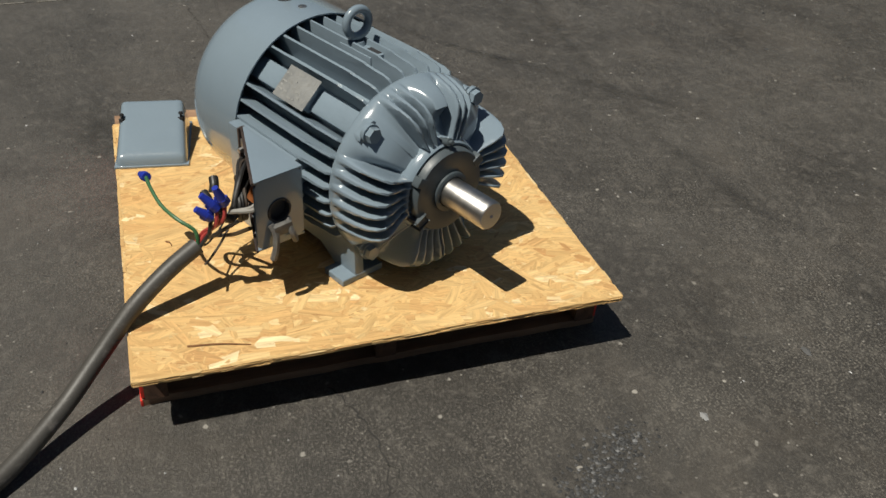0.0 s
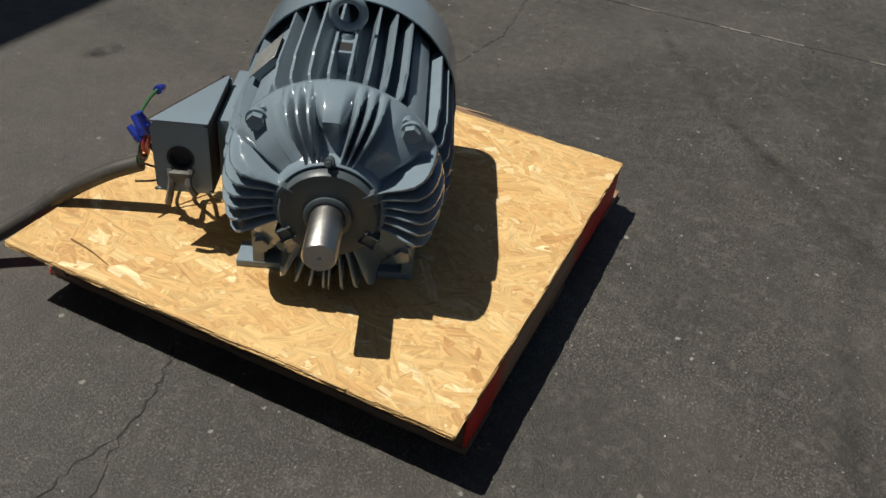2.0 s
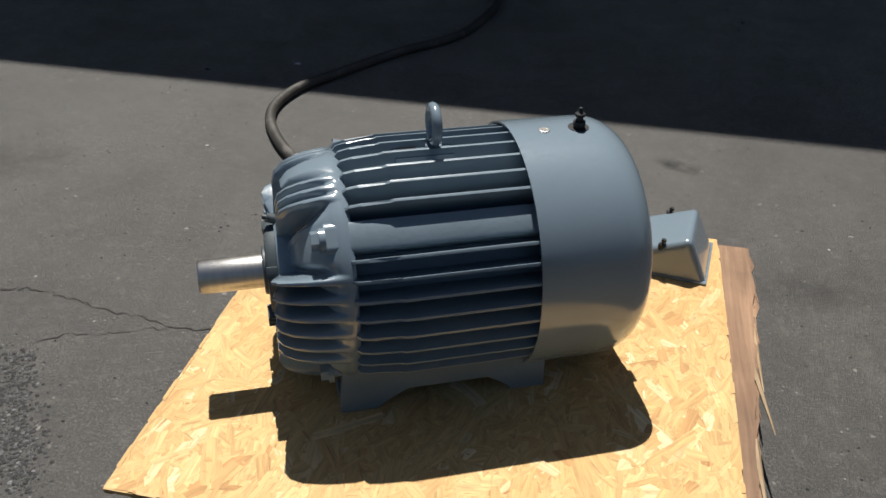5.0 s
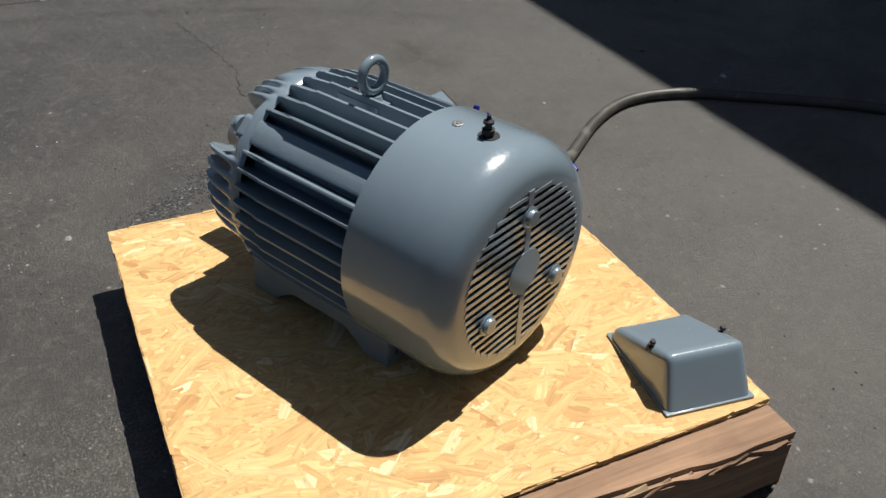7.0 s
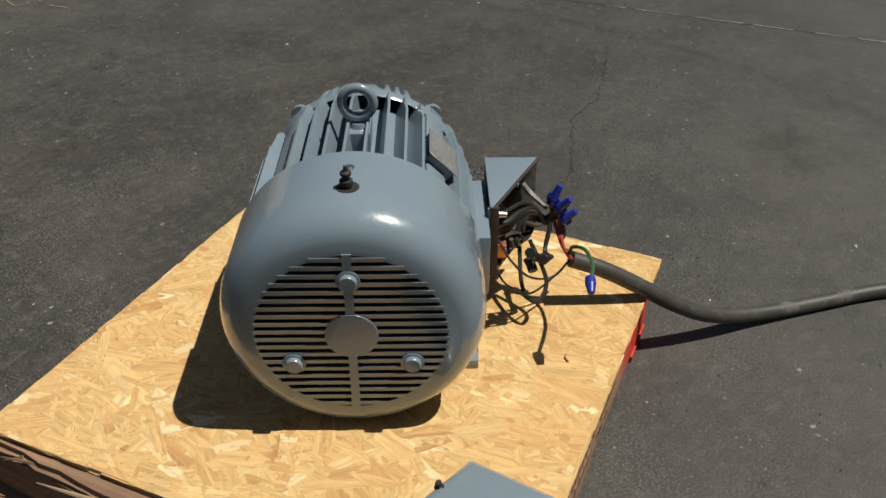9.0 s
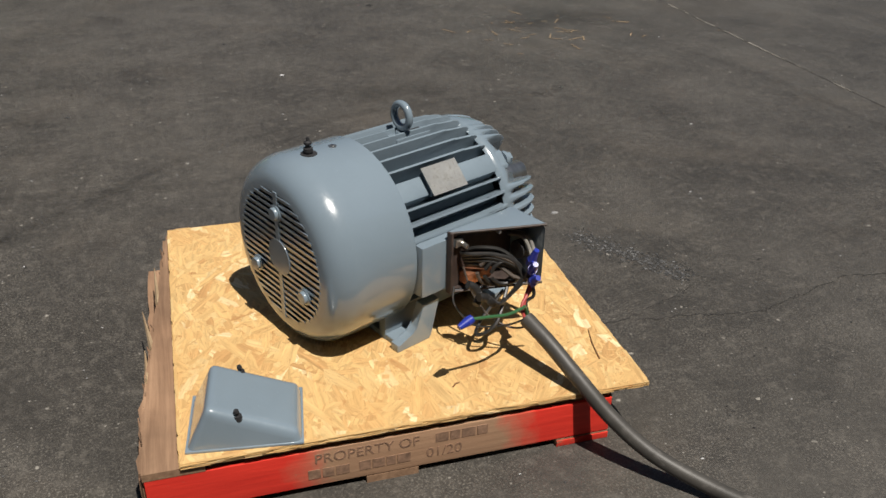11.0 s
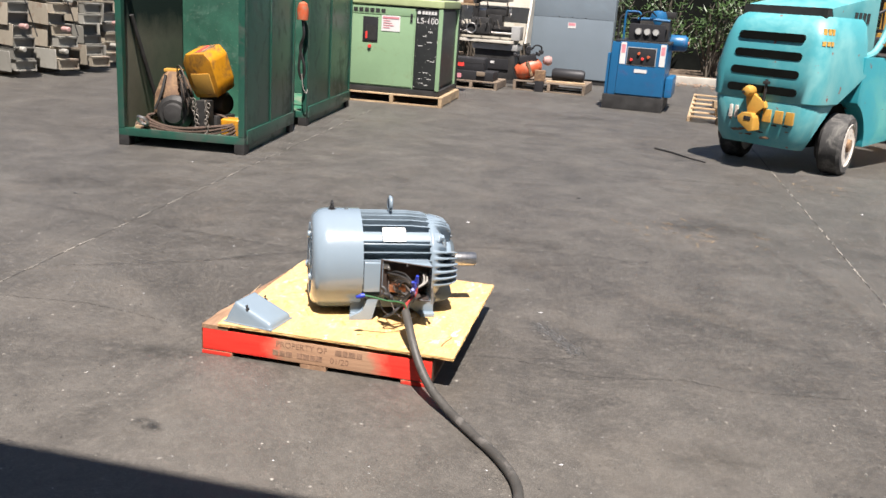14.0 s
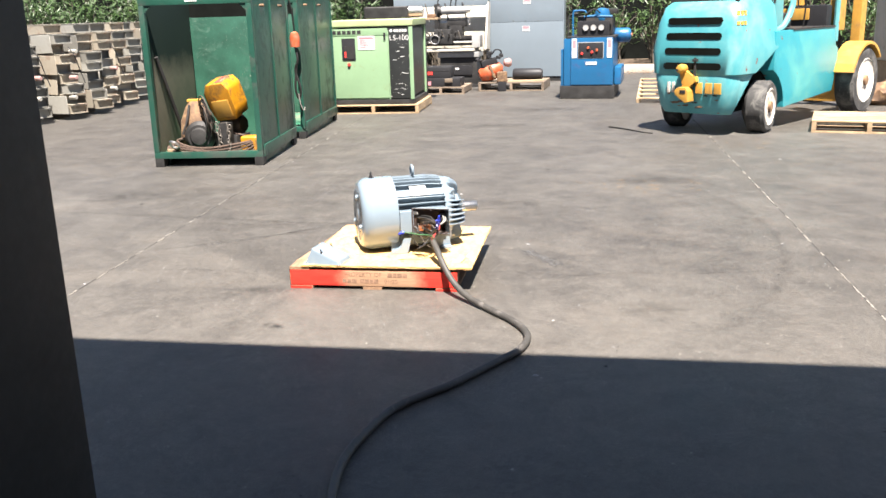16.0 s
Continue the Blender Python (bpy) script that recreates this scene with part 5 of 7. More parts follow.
# ---------------------------------------------------------------- containers
def build_container(x, y, turn, w, d, h, bd):
    c = thing("steel_container", pose(x, y, 0, 0, 0, turn), "dark green steel storage container with an open front", "container")
    t, f = 0.05, 0.06
    part("base_floor", B(0.02, w - 0.02, 0.02, d - 0.02, 0.09, 0.125), GREEN_IN, c)
    for x0 in (0.0, w - 0.09):
        for y0 in (0.0, d - 0.12):
            part("leg", B(x0, x0 + 0.09, y0, y0 + 0.12, 0, 0.09, 0.004), IRON, c)
    part("front_sill", B(0, w, 0, f, 0.085, 0.15, 0.006), GREEN_STEEL, c)
    part("front_rail", B(0, w, 0, f, h - 0.075, h, 0.006), GREEN_STEEL, c)
    for x0 in (0.0, w - 0.055):
        part("front_post", B(x0, x0 + 0.055, -0.002, f, 0.15, h - 0.075, 0.006), GREEN_STEEL, c)
    for x0, nm in ((0.008, "side_panel"), (w - 0.028, "side_panel")):
        part(nm, B(x0, x0 + 0.02, f, d - 0.02, 0.12, h - 0.02, 0.002), DUSTY if x0 < 0.1 else GREEN_STEEL, c)
    for k in range(1, 3):
        yy = d * k / 2.02
        part("side_rib", B(w - 0.010, w + 0.006, yy - 0.018, yy + 0.018, 0.12, h - 0.05, 0.003), GREEN_STEEL, c)
    part("bottom_rail", B(w - 0.012, w + 0.010, f, d, 0.085, 0.20, 0.004), GREEN_STEEL, c)
    # near-black sheets behind the green one stand in for shade above it
    part("back_panel", B(0.02, w * 0.46, bd - 0.03, bd - 0.01, 0.12, h - 0.02), FENCE_AND_SHADE, c)
    part("back_panel", B(0.034, w - 0.03, bd - 0.075, bd - 0.05, 0.12, h - 0.20, 0.003), GREEN_BACK, c)
    part("back_panel", B(w * 0.46, w - 0.03, bd - 0.03, bd - 0.01, 0.12, h - 0.02), FENCE_AND_SHADE, c)
    for x0 in (0.03, w - 0.11):
        part("skid", B(x0, x0 + 0.08, 0.14, d - 0.14, 0, 0.088, 0.004), GREEN_STEEL, c)
    # corner gussets, hinge pins and weld seams along the open side
    for x0 in (0.055, w - 0.055):
        q = 1 if x0 < 0.5 else -1
        part("corner_gusset", prism(bmesh.new(), [(x0, h - 0.075), (x0 + q * 0.07, h - 0.075), (x0, h - 0.145)][::q], 0.012, 0.020, 'Y'), GREEN_STEEL, c)
    for k in range(2):
        part("lift_pin", rod(bmesh.new(), (w + 0.004, 0.30 + 0.75 * k, h - 0.10), (w + 0.05, 0.30 + 0.75 * k, h - 0.10), 0.014, 0.014, 10), RUST, c)
    # plain bars stand for the marking on the rail
    bm = bmesh.new()
    for k in range(6):
        box(bm, w * 0.42 + k * 0.021, w * 0.42 + k * 0.021 + 0.014, -0.004, 0.001, h - 0.05, h - 0.028)
    part("marking", bm, WHITE, c)
    return c


CA = build_container(-2.83, 3.84, 6.0, 1.12, 1.50, 1.665, 1.42)
CB = build_container(-2.985, 5.765, 4.8, 1.10, 1.92, 1.68, 1.9)
CAM = pose(-2.83, 3.84, 0, 0, 0, 6.0)


def in_a(x, y, z, rz=0, rx=0, ry=0):
    return CAM @ pose(x, y, z, rx, ry, rz)


def build_container_load():
    # yellow chain hoist
    h = thing("chain_hoist", in_a(0.69, 0.36, 0.126, -18), "dirty yellow electric chain hoist propped on iron blocks", "hoist")
    tilt = pose(0.07, -0.02, 0.35, 18, -7, 0)
    bm = bmesh.new()
    prism(bm, [(-0.12, 0.0), (0.12, 0.0), (0.148, 0.10), (0.148, 0.32), (0.10, 0.395), (-0.10, 0.395), (-0.148, 0.32), (-0.148, 0.10)], -0.125, 0.125, 'Y', 0.024)
    bmesh.ops.transform(bm, matrix=tilt, verts=bm.verts)
    part("housing", bm, YELLOW, h)
    part("lower_cover", B(-0.10, 0.10, -0.135, -0.120, 0.04, 0.22, 0.012, 2, tilt), OCHRE, h)
    part("label_plate", B(-0.02, 0.08, -0.09, 0.09, 0.394, 0.398, 0.0, 1, tilt), RUST, h, "worn red and black label")
    part("label_bar", B(0.0, 0.03, -0.08, 0.07, 0.397, 0.400, 0.0, 1, tilt), RED, h)
    part("bracket", B(-0.19, -0.14, -0.08, 0.06, 0.10, 0.30, 0.01, 2, tilt), IRON, h)
    part("lower_drum", lathe(bmesh.new(), [(-0.13, 0.02), (-0.13, 0.08), (-0.08, 0.11), (0.08, 0.11), (0.12, 0.08), (0.12, 0.02)], 24, 'X', (0.02, 0.06, 0.25)), IRON, h)
    part("mount_block", B(-0.14, 0.16, -0.12, 0.14, 0.0, 0.16, 0.02), IRON, h)
    for k in range(10):
        a = 0.13 + 0.008 * k
        bm = torus(bmesh.new(), (-0.17 + 0.02 * (k % 4), -0.19 - 0.01 * (k % 3), 0.44 - 0.02 * k), (0.5 + 0.1 * (k % 3), 0.8, 0.15 * (k % 4)), 0.09 + 0.012 * (k * 5 % 7), 0.0065, 30, 6)
        part("cord_loop", bm, DUSTY_WIRE if k % 2 else BLACK_WIRE, h)
    # rust-brown motor beside it
    m = thing("old_motor", in_a(0.34, 0.40, 0.126, 8), "rust-brown old hoist motor with a dark round end", "motor")
    part("shell", lathe(bmesh.new(), [(0.0, 0.02), (0.0, 0.17), (0.05, 0.19), (0.30, 0.165), (0.44, 0.11), (0.50, 0.07), (0.50, 0.02)], 28, 'Z', (0, 0, 0)), RUST, m)
    part("end_ring", lathe(bmesh.new(), [(-0.24, 0.02), (-0.24, 0.12), (-0.20, 0.155), (-0.10, 0.155), (-0.10, 0.02)], 28, 'Y', (0.05, 0.0, 0.155)), IRON, m)
    part("end_cap", lathe(bmesh.new(), [(-0.275, 0.02), (-0.265, 0.08), (-0.23, 0.10), (-0.22, 0.02)], 28, 'Y', (0.05, 0.0, 0.155)), IRON, m)
    part("top_plate", B(-0.08, 0.08, -0.05, 0.05, 0.495, 0.52, 0.005), OCHRE, m)
    part("strap", tube(bmesh.new(), [(-0.05, -0.10, 0.47), (-0.07, -0.17, 0.32), (-0.12, -0.20, 0.18)], 0.012, 8), IRON, m)
    # hook block with chain
    k = thing("hook_block", in_a(0.80, 0.16, 0.126, -5), "yellow hook block with a pile of load chain", "hook block")
    part("block", B(0.05, 0.235, 0.0, 0.16, 0.0, 0.15, 0.03, 3), YELLOW, k)
    part("frame_plate", B(-0.13, -0.02, -0.10, 0.02, 0.0, 0.30, 0.01), IRON, k)
    rng = random.Random(4)
    for i in range(26):
        z = 0.30 - 0.0115 * i
        c = Vector((-0.07 + (0.05 if i % 2 else -0.05) + rng.uniform(-0.02, 0.02), -0.12 + rng.uniform(-0.01, 0.01), max(0.012, z)))
        bm = torus(bmesh.new(), c, (1, 0.2, 0) if i % 3 else (0.1, 1, 0.3), 0.017, 0.0048, 12, 6)
        bmesh.ops.scale(bm, vec=(1, 1, 1.35), verts=bm.verts, space=Matrix.Translation(-c))
        part("chain_link", bm, CHAIN, k)
    # coil of wire rope hanging over the sill
    r = thing("wire_rope_coil", in_a(0.54, 0.19, 0.150, 0, 22), "coil of rusty wire rope with a thimble eye", "rope")
    for i in range(5):
        n = 28
        pts = [((0.46 - 0.02 * i) * math.cos(2 * math.pi * q / n) + 0.01 * i, (0.17 - 0.008 * i) * math.sin(2 * math.pi * q / n), 0.02 + 0.02 * i + 0.012 * math.sin(3 * 2 * math.pi * q / n + i)) for q in range(n)]
        bm = tube(bmesh.new(), pts + [pts[0]], 0.0125, 7, 2)
        part("turn", bm, ROPE, r)
    part("thimble", torus(bmesh.new(), (-0.33, -0.13, 0.13), (0.3, 1, 0.4), 0.05, 0.014, 20, 8), STEEL, r)
    # pole leaning on the back wall
    p = thing("steel_pole", in_a(0, 0, 0), "dark steel pole leaning inside the container", "pole")
    part("bar", rod(bmesh.new(), (0.05, 0.20, 1.09), (0.16, 0.55, 0.15), 0.02, 0.02, 10), IRON, p)
    # block of pale wood on the floor
    part("wood_block", B(0.10, 0.20, 0.10, 0.34, 0.126, 0.165, 0.004), PALE_WOOD, tagged(thing("timber_offcut", in_a(0, 0, 0), "pale timber offcut on the container floor", "timber"), ""))


build_container_load()


def build_hanging_hook():
    h = thing("lamp_cord_reel", pose(-1.905, 5.735, 0, 0, 0, 5), "orange plug cap with black cord hung between the containers", "cord")
    part("cap", lathe(bmesh.new(), [(1.10, 0.01), (1.10, 0.055), (1.20, 0.06), (1.26, 0.045), (1.28, 0.01)], 16, 'Z', (0, 0, 0)), ORANGE, h)
    part("cord", tube(bmesh.new(), [(0, 0, 1.10), (0.02, -0.02, 0.95), (-0.02, 0, 0.82), (0.03, 0.0, 0.62), (0.0, 0.02, 0.50), (-0.03, 0, 0.62), (0.0, 0.0, 0.9)], 0.014, 7), BLACK_WIRE, h)
    part("tail", tube(bmesh.new(), [(0, 0, 0.56), (0.02, 0, 0.42), (0.05, 0.01, 0.36), (0.06, 0.03, 0.40)], 0.006, 6), WHITE_WIRE, h)
    part("top_cord", tube(bmesh.new(), [(0, 0, 1.28), (0.0, -0.05, 1.5), (-0.03, -0.10, 1.68)], 0.012, 6), BLACK_WIRE, h)


build_hanging_hook()


# ---------------------------------------------------------------- stacks of aluminium planks
def build_stacks():
    rng = random.Random(17)
    HGT = 0.150

    def plank_mesh(L, W, mat):
        """A long aluminium form plank: flat face, flanged channel end with a recessed web."""
        bm = bmesh.new()
        t = 0.007
        box(bm, -L, 0.0, -0.004, W, HGT - 0.004 - t, HGT - 0.004)
        box(bm, -L, 0.0, -0.004, W, 0.004, 0.004 + t)
        box(bm, -L, -0.05, 0, t, 0.004 + t, HGT - 0.004 - t)
        box(bm, -L, -0.012, W - t, W, 0.004 + t, HGT - 0.004 - t)
        box(bm, -0.065, -0.055, t, W - t, 0.004 + t, HGT - 0.004 - t)
        box(bm, -0.02, -0.003, -0.004, W, HGT - 0.026, HGT - 0.004 - t)
        box(bm, -0.02, -0.003, -0.004, W, 0.004 + t, 0.024)
        return finish(bm, "plank", mat)

    kinds = [plank_mesh(2.4, 0.27, ALU), plank_mesh(2.4, 0.27, ALU_TAN)]
    plates = [finish(B(-w, 0.0, -0.012, -0.004, 0.0, h, 0.002, 1), "face_plate", mt) for w, h, mt in ((1.9, 0.27, ALU), (1.7, 0.285, ALU_TAN), (2.0, 0.25, ALU))]
    spots = ((-6.95, 6.75, 8, 0.1), (-6.55, 7.40, 8, 0.05), (-6.38, 8.05, 9, 0.0), (-6.36, 8.75, 9, 0.05), (-6.52, 9.50, 9, 0.0), (-6.68, 10.25, 9, 0.0), (-6.72, 5.95, 8, 0.1), (-6.38, 5.1, 7, 0.1), (-6.05, 4.25, 7, 0.1), (-6.85, 11.0, 9, 0.0), (-7.0, 11.8, 9, 0.0), (-7.2, 12.6, 9, 0.0))
    for i, (x, y, n, lean) in enumerate(spots):
        s = thing("plank_stack", pose(x, y, 0, 0, 0, -22), "tall stack of weathered aluminium planks with channel ends", "plank stack", "stacks of planks in the yard")
        for xx in (-0.5, -2.0):
            part("bearer", B(xx - 0.05, xx + 0.05, 0.0, 0.30, 0.0, 0.09, 0.004), GREY_WOOD, s)
        for k in range(n):
            shift = rng.uniform(-0.14, 0.12) - lean * 0.05 * k - 0.028 * k
            mt = kinds[1] if (i in (2, 4, 5) and rng.random() < 0.55) or rng.random() < 0.15 else kinds[0]
            put("plank", mt, s, pose(shift, rng.uniform(-0.03, 0.03), 0.09 + HGT * k, 0, 0, rng.uniform(-1.0, 1.0)))
        for k in range(n // 2):
            put("face_plate", plates[rng.randrange(3)], s, pose(rng.uniform(-0.16, 0.05) - 0.03 * k, -0.012 - rng.uniform(0, 0.05), 0.10 + 2 * HGT * k + rng.uniform(-0.02, 0.02), rng.uniform(-3, 3), rng.uniform(-2, 2), 0))
        if i in (1, 2, 4):
            for k in range(2 + (i == 2)):
                z = 0.35 + 0.32 * k + rng.uniform(-0.04, 0.04)
                bm = lathe(bmesh.new(), [(-0.03, 0.01), (-0.03, 0.035), (0.10, 0.035), (0.11, 0.024), (0.11, 0.01)], 14, 'X', (0.0, 0.06 + 0.05 * k, z))
                part("roller_end", bm, ALU if k != 1 else PINK_CAP, s)
            part("tie_wire", tube(bmesh.new(), [(0.02, 0.10, 1.1), (0.09, 0.14, 0.95), (0.06, 0.22, 0.75), (0.11, 0.25, 0.55)], 0.008, 5), BLACK_WIRE, s)


build_stacks()


# ---------------------------------------------------------------- pallets and machines at the back
def pallet_far(x, y, turn, w, d, h, mat, cross, label):
    p = thing("pallet", pose(x, y, 0, 0, 0, turn), label, "pallet", "pallets under machines")
    n = max(4, int(d / 0.16))
    for k in range(n):
        y0 = d * k / n
        part("deck_board", B(0, w, y0, y0 + d / n * 0.72, h - 0.02, h, 0.002, 1), mat, p)
    for xx in (0.0, w / 2 - 0.025, w - 0.05):
        part("stringer", B(xx, xx + 0.05, 0, d, 0.018, h - 0.02, 0.002, 1), cross, p)
    for yy in (0.0, d / 2 - 0.05, d - 0.1):
        part("bottom_board", B(0, w, yy, yy + 0.1, 0, 0.018), mat, p)
    return p


def build_compressor():
    x, y, tn = -2.36, 8.46, 2.0
    pallet_far(x - 0.02, y - 0.02, tn, 1.38, 1.40, 0.135, PALE_WOOD, PALE_WOOD_Y, "pale new pallet carrying a green compressor")
    c = thing("air_compressor", pose(x, y, 0.135, 0, 0, tn), "pale green enclosed air compressor with a black louvred end panel", "compressor")
    w, d, h = 1.30, 1.30, 1.235
    part("skid", B(0.02, w, 0.02, d, 0.0, 0.075, 0.006), IRON, c)
    part("housing", B(0.03, w - 0.36, 0.03, d - 0.03, 0.075, h - 0.12, 0.006), LIME, c)
    part("door_panel", B(0.06, w - 0.375, 0.012, 0.03, 0.10, h - 0.235, 0.006), LIME, c)
    part("top_band", B(0.05, w - 0.37, 0.016, 0.03, h - 0.225, h - 0.125, 0.004), LIME, c)
    bm = bmesh.new()
    for k in range(6):
        box(bm, 0.10 + k * 0.075, 0.155 + k * 0.075, 0.012, 0.018, h - 0.20, h - 0.15)
    part("vent_slots", bm, IRON, c)
    part("lid", B(0.0, w + 0.01, 0.0, d, h - 0.10, h, 0.025, 3), LIME_TOP, c)
    part("end_panel", B(w - 0.355, w - 0.05, 0.014, 0.04, 0.09, h - 0.125, 0.004), FLECKED, c, "black panel with chipped white flecks")
    part("end_core", B(w - 0.36, w - 0.06, 0.04, d - 0.04, 0.075, h - 0.12), IRON, c)
    for yy in (0.01, d - 0.05):
        part("corner_post", B(w - 0.055, w, yy, yy + 0.045, 0.075, h - 0.11, 0.006), LIME, c)
    part("side_panel", B(w - 0.045, w - 0.03, 0.06, d - 0.05, 0.12, h - 0.14), FLECKED, c)
    part("control_window", B(0.235, 0.44, 0.004, 0.014, h - 0.58, h - 0.26, 0.006), BLACK_CASE, c)
    part("control_face", B(0.275, 0.42, 0.001, 0.006, h - 0.56, h - 0.37), IRON, c)
    part("stop_button", rod(bmesh.new(), (0.335, 0.012, h - 0.64), (0.335, -0.01, h - 0.64), 0.025, 0.022, 14), RED, c)
    part("switch", B(0.275, 0.30, -0.002, 0.002, h - 0.54, h - 0.45), RED, c)
    part("notice", B(0.485, 0.735, 0.007, 0.013, h - 0.43, h - 0.23), WHITE, c, "white notice with rows of print")
    bm = bmesh.new()
    box(bm, 0.50, 0.72, 0.003, 0.008, h - 0.27, h - 0.245)
    for k in range(4):
        box(bm, 0.51, 0.60 + 0.025 * (k % 3), 0.003, 0.008, h - 0.30 - 0.03 * k, h - 0.29 - 0.03 * k)
    part("notice_bars", bm, PINK, c)
    part("latch", B(w - 0.43, w - 0.40, 0.002, 0.013, h - 0.30, h - 0.19, 0.003), BLACK_CASE, c)
    bm = bmesh.new()
    rod(bm, (w - 0.315, 0.012, h - 0.165), (w - 0.315, 0.006, h - 0.165), 0.022, 0.022, 16)
    for k in range(5):
        box(bm, w - 0.275 + 0.04 * k, w - 0.245 + 0.04 * k, 0.006, 0.013, h - 0.185, h - 0.145)
    part("maker_mark", bm, WHITE, c)
    lt = part("model_letters", bmesh.new(), WHITE, c)
    lt.data = letters("LS-100", 0.105, 0.002)
    lt.data.materials.append(WHITE)
    lt.matrix_local = pose(w - 0.20, 0.012, h - 0.27, 90, 0, 0)
    rs = random.Random(6)
    for k in range(14):
        z, x0, L = rs.uniform(0.14, 1.0), rs.uniform(0.02, 0.22), rs.uniform(0.01, 0.07)
        part("scrape", B(w - 0.35 + x0, w - 0.35 + x0 + L, 0.0115, 0.015, z, z + rs.uniform(0.003, 0.010)), WHITE, c)
    # things standing behind and on the lid
    v = thing("vacuum_pump", pose(-2.25, 10.35, 0, 0, 0, 2), "dark pump on a stand behind the green compressor", "pump")
    part("body", B(0.0, 0.75, 0, 0.35, 1.36, 1.56, 0.04, 3), IRON, v)
    part("drum", rod(bmesh.new(), (0.75, 0.17, 1.47), (0.98, 0.17, 1.47), 0.10, 0.09, 20), STEEL, v)
    part("stand", B(0.05, 1.0, 0.02, 0.33, 0.0, 1.33, 0.01), IRON, v)
    part("tin", B(1.06, 1.20, 0.05, 0.20, 1.36, 1.42, 0.01), RUST, v)
    part("shelf", B(-0.1, 1.25, -0.02, 0.37, 1.33, 1.36), PALE_WOOD, v)


build_compressor()


def build_lathe():
    t = thing("engine_lathe", pose(-2.15, 13.1, 0, 0, 0, -2), "grey engine lathe with cream splash guard and dark pedestals", "lathe")
    part("bed", B(0.10, 1.48, 0.0, 0.40, 0.80, 0.98, 0.01), IRON, t)
    part("bed_way", B(0.10, 1.48, -0.015, 0.06, 0.93, 0.99, 0.006), IRON, t)
    part("chip_tray", B(-0.2, 1.42, -0.16, 0.50, 0.70, 0.745, 0.006), CREAM, t)
    part("guard", B(-0.3, 1.62, 0.50, 0.53, 0.72, 1.62, 0.008, 2, pose(0, 0, 0, -6, 0, 0)), CREAM, t)
    part("guard_rail", B(-0.3, 1.62, 0.40, 0.48, 1.55, 1.72, 0.01), SLATE, t)
    part("guard_end", prism(bmesh.new(), [(0.0, 0.72), (0.52, 0.72), (0.66, 1.62), (0.42, 1.62)], 1.60, 1.63, 'X'), CREAM, t)
    part("carriage", B(0.62, 0.96, -0.14, 0.36, 0.86, 1.12, 0.02), IRON, t)
    part("apron", B(0.58, 1.00, -0.18, -0.02, 0.84, 1.02, 0.02), IRON, t)
    part("handwheel", torus(bmesh.new(), (0.66, -0.20, 0.93), (0, 1, 0), 0.085, 0.012, 24, 8), STEEL, t)
    part("tool_post", B(0.72, 0.86, 0.02, 0.20, 1.12, 1.24, 0.01), IRON, t)
    part("handwheel", torus(bmesh.new(), (0.46, -0.19, 0.97), (0, 1, 0), 0.10, 0.013, 24, 8), IRON, t)
    part("column", B(0.60, 0.70, 0.08, 0.22, 1.10, 1.60, 0.015), IRON, t)
    part("spindle_head", rod(bmesh.new(), (0.74, 0.1, 1.47), (1.24, 0.1, 1.47), 0.075, 0.075, 20), MID_GREY, t)
    part("head_collar", rod(bmesh.new(), (1.22, 0.1, 1.47), (1.32, 0.1, 1.47), 0.055, 0.05, 16), STEEL, t)
    part("head_flange", rod(bmesh.new(), (0.68, 0.1, 1.47), (0.75, 0.1, 1.47), 0.10, 0.09, 20), IRON, t)
    for k in range(7):
        x = 0.50 + 0.11 * k
        part("lever", rod(bmesh.new(), (x, -0.16, 0.95), (x + 0.03 * (k % 3 - 1), -0.24, 1.05 + 0.02 * (k % 4)), 0.009, 0.013, 8), STEEL if k % 3 == 0 else IRON, t)
    for x in (0.66, 0.92, 1.02):
        part("top_lever", rod(bmesh.new(), (x, 0.1, 1.52), (x + 0.03, 0.08, 1.72), 0.010, 0.014, 8), IRON, t)
    part("tailstock", B(0.84, 1.22, 0.10, 0.32, 1.16, 1.30, 0.03), IRON, t)
    part("tailstock_foot", B(0.9, 1.15, 0.08, 0.34, 0.98, 1.18, 0.02), IRON, t)
    part("quill", rod(bmesh.new(), (0.66, 0.21, 1.24), (0.86, 0.21, 1.24), 0.045, 0.045, 16), STEEL, t)
    part("tail_wheel", torus(bmesh.new(), (1.27, 0.21, 1.24), (1, 0, 0), 0.08, 0.012, 24, 8), STEEL, t)
    for x0, zz in ((0.75, 1.36), (1.1, 1.45), (0.35, 1.40)):
        part("coolant_hose", tube(bmesh.new(), [(x0, 0.42, 1.62), (x0 + 0.05, 0.30, zz + 0.1), (x0 + 0.12, 0.2, zz - 0.15)], 0.014, 6), IRON, t)
    part("lead_screw", rod(bmesh.new(), (0.1, -0.03, 0.87), (1.48, -0.03, 0.87), 0.016, 0.016, 10), STEEL, t)
    part("gear_case", B(1.36, 1.52, -0.06, 0.30, 0.76, 1.00, 0.015), MID_GREY, t)
    part("pedestal", B(0.72, 1.46, -0.06, 0.46, 0.06, 0.70, 0.012), IRON, t)
    part("pedestal_lip", B(0.68, 1.50, -0.10, 0.48, 0.58, 0.68, 0.01), MID_GREY, t)
    part("drawer", B(0.78, 1.36, -0.085, -0.06, 0.24, 0.42, 0.006), BLACK_CASE, t)
    part("drawer_label", B(1.03, 1.10, -0.09, -0.084, 0.34, 0.38), WHITE, t)
    part("plinth", B(0.70, 1.50, -0.08, 0.48, 0.0, 0.06, 0.004), IRON, t)
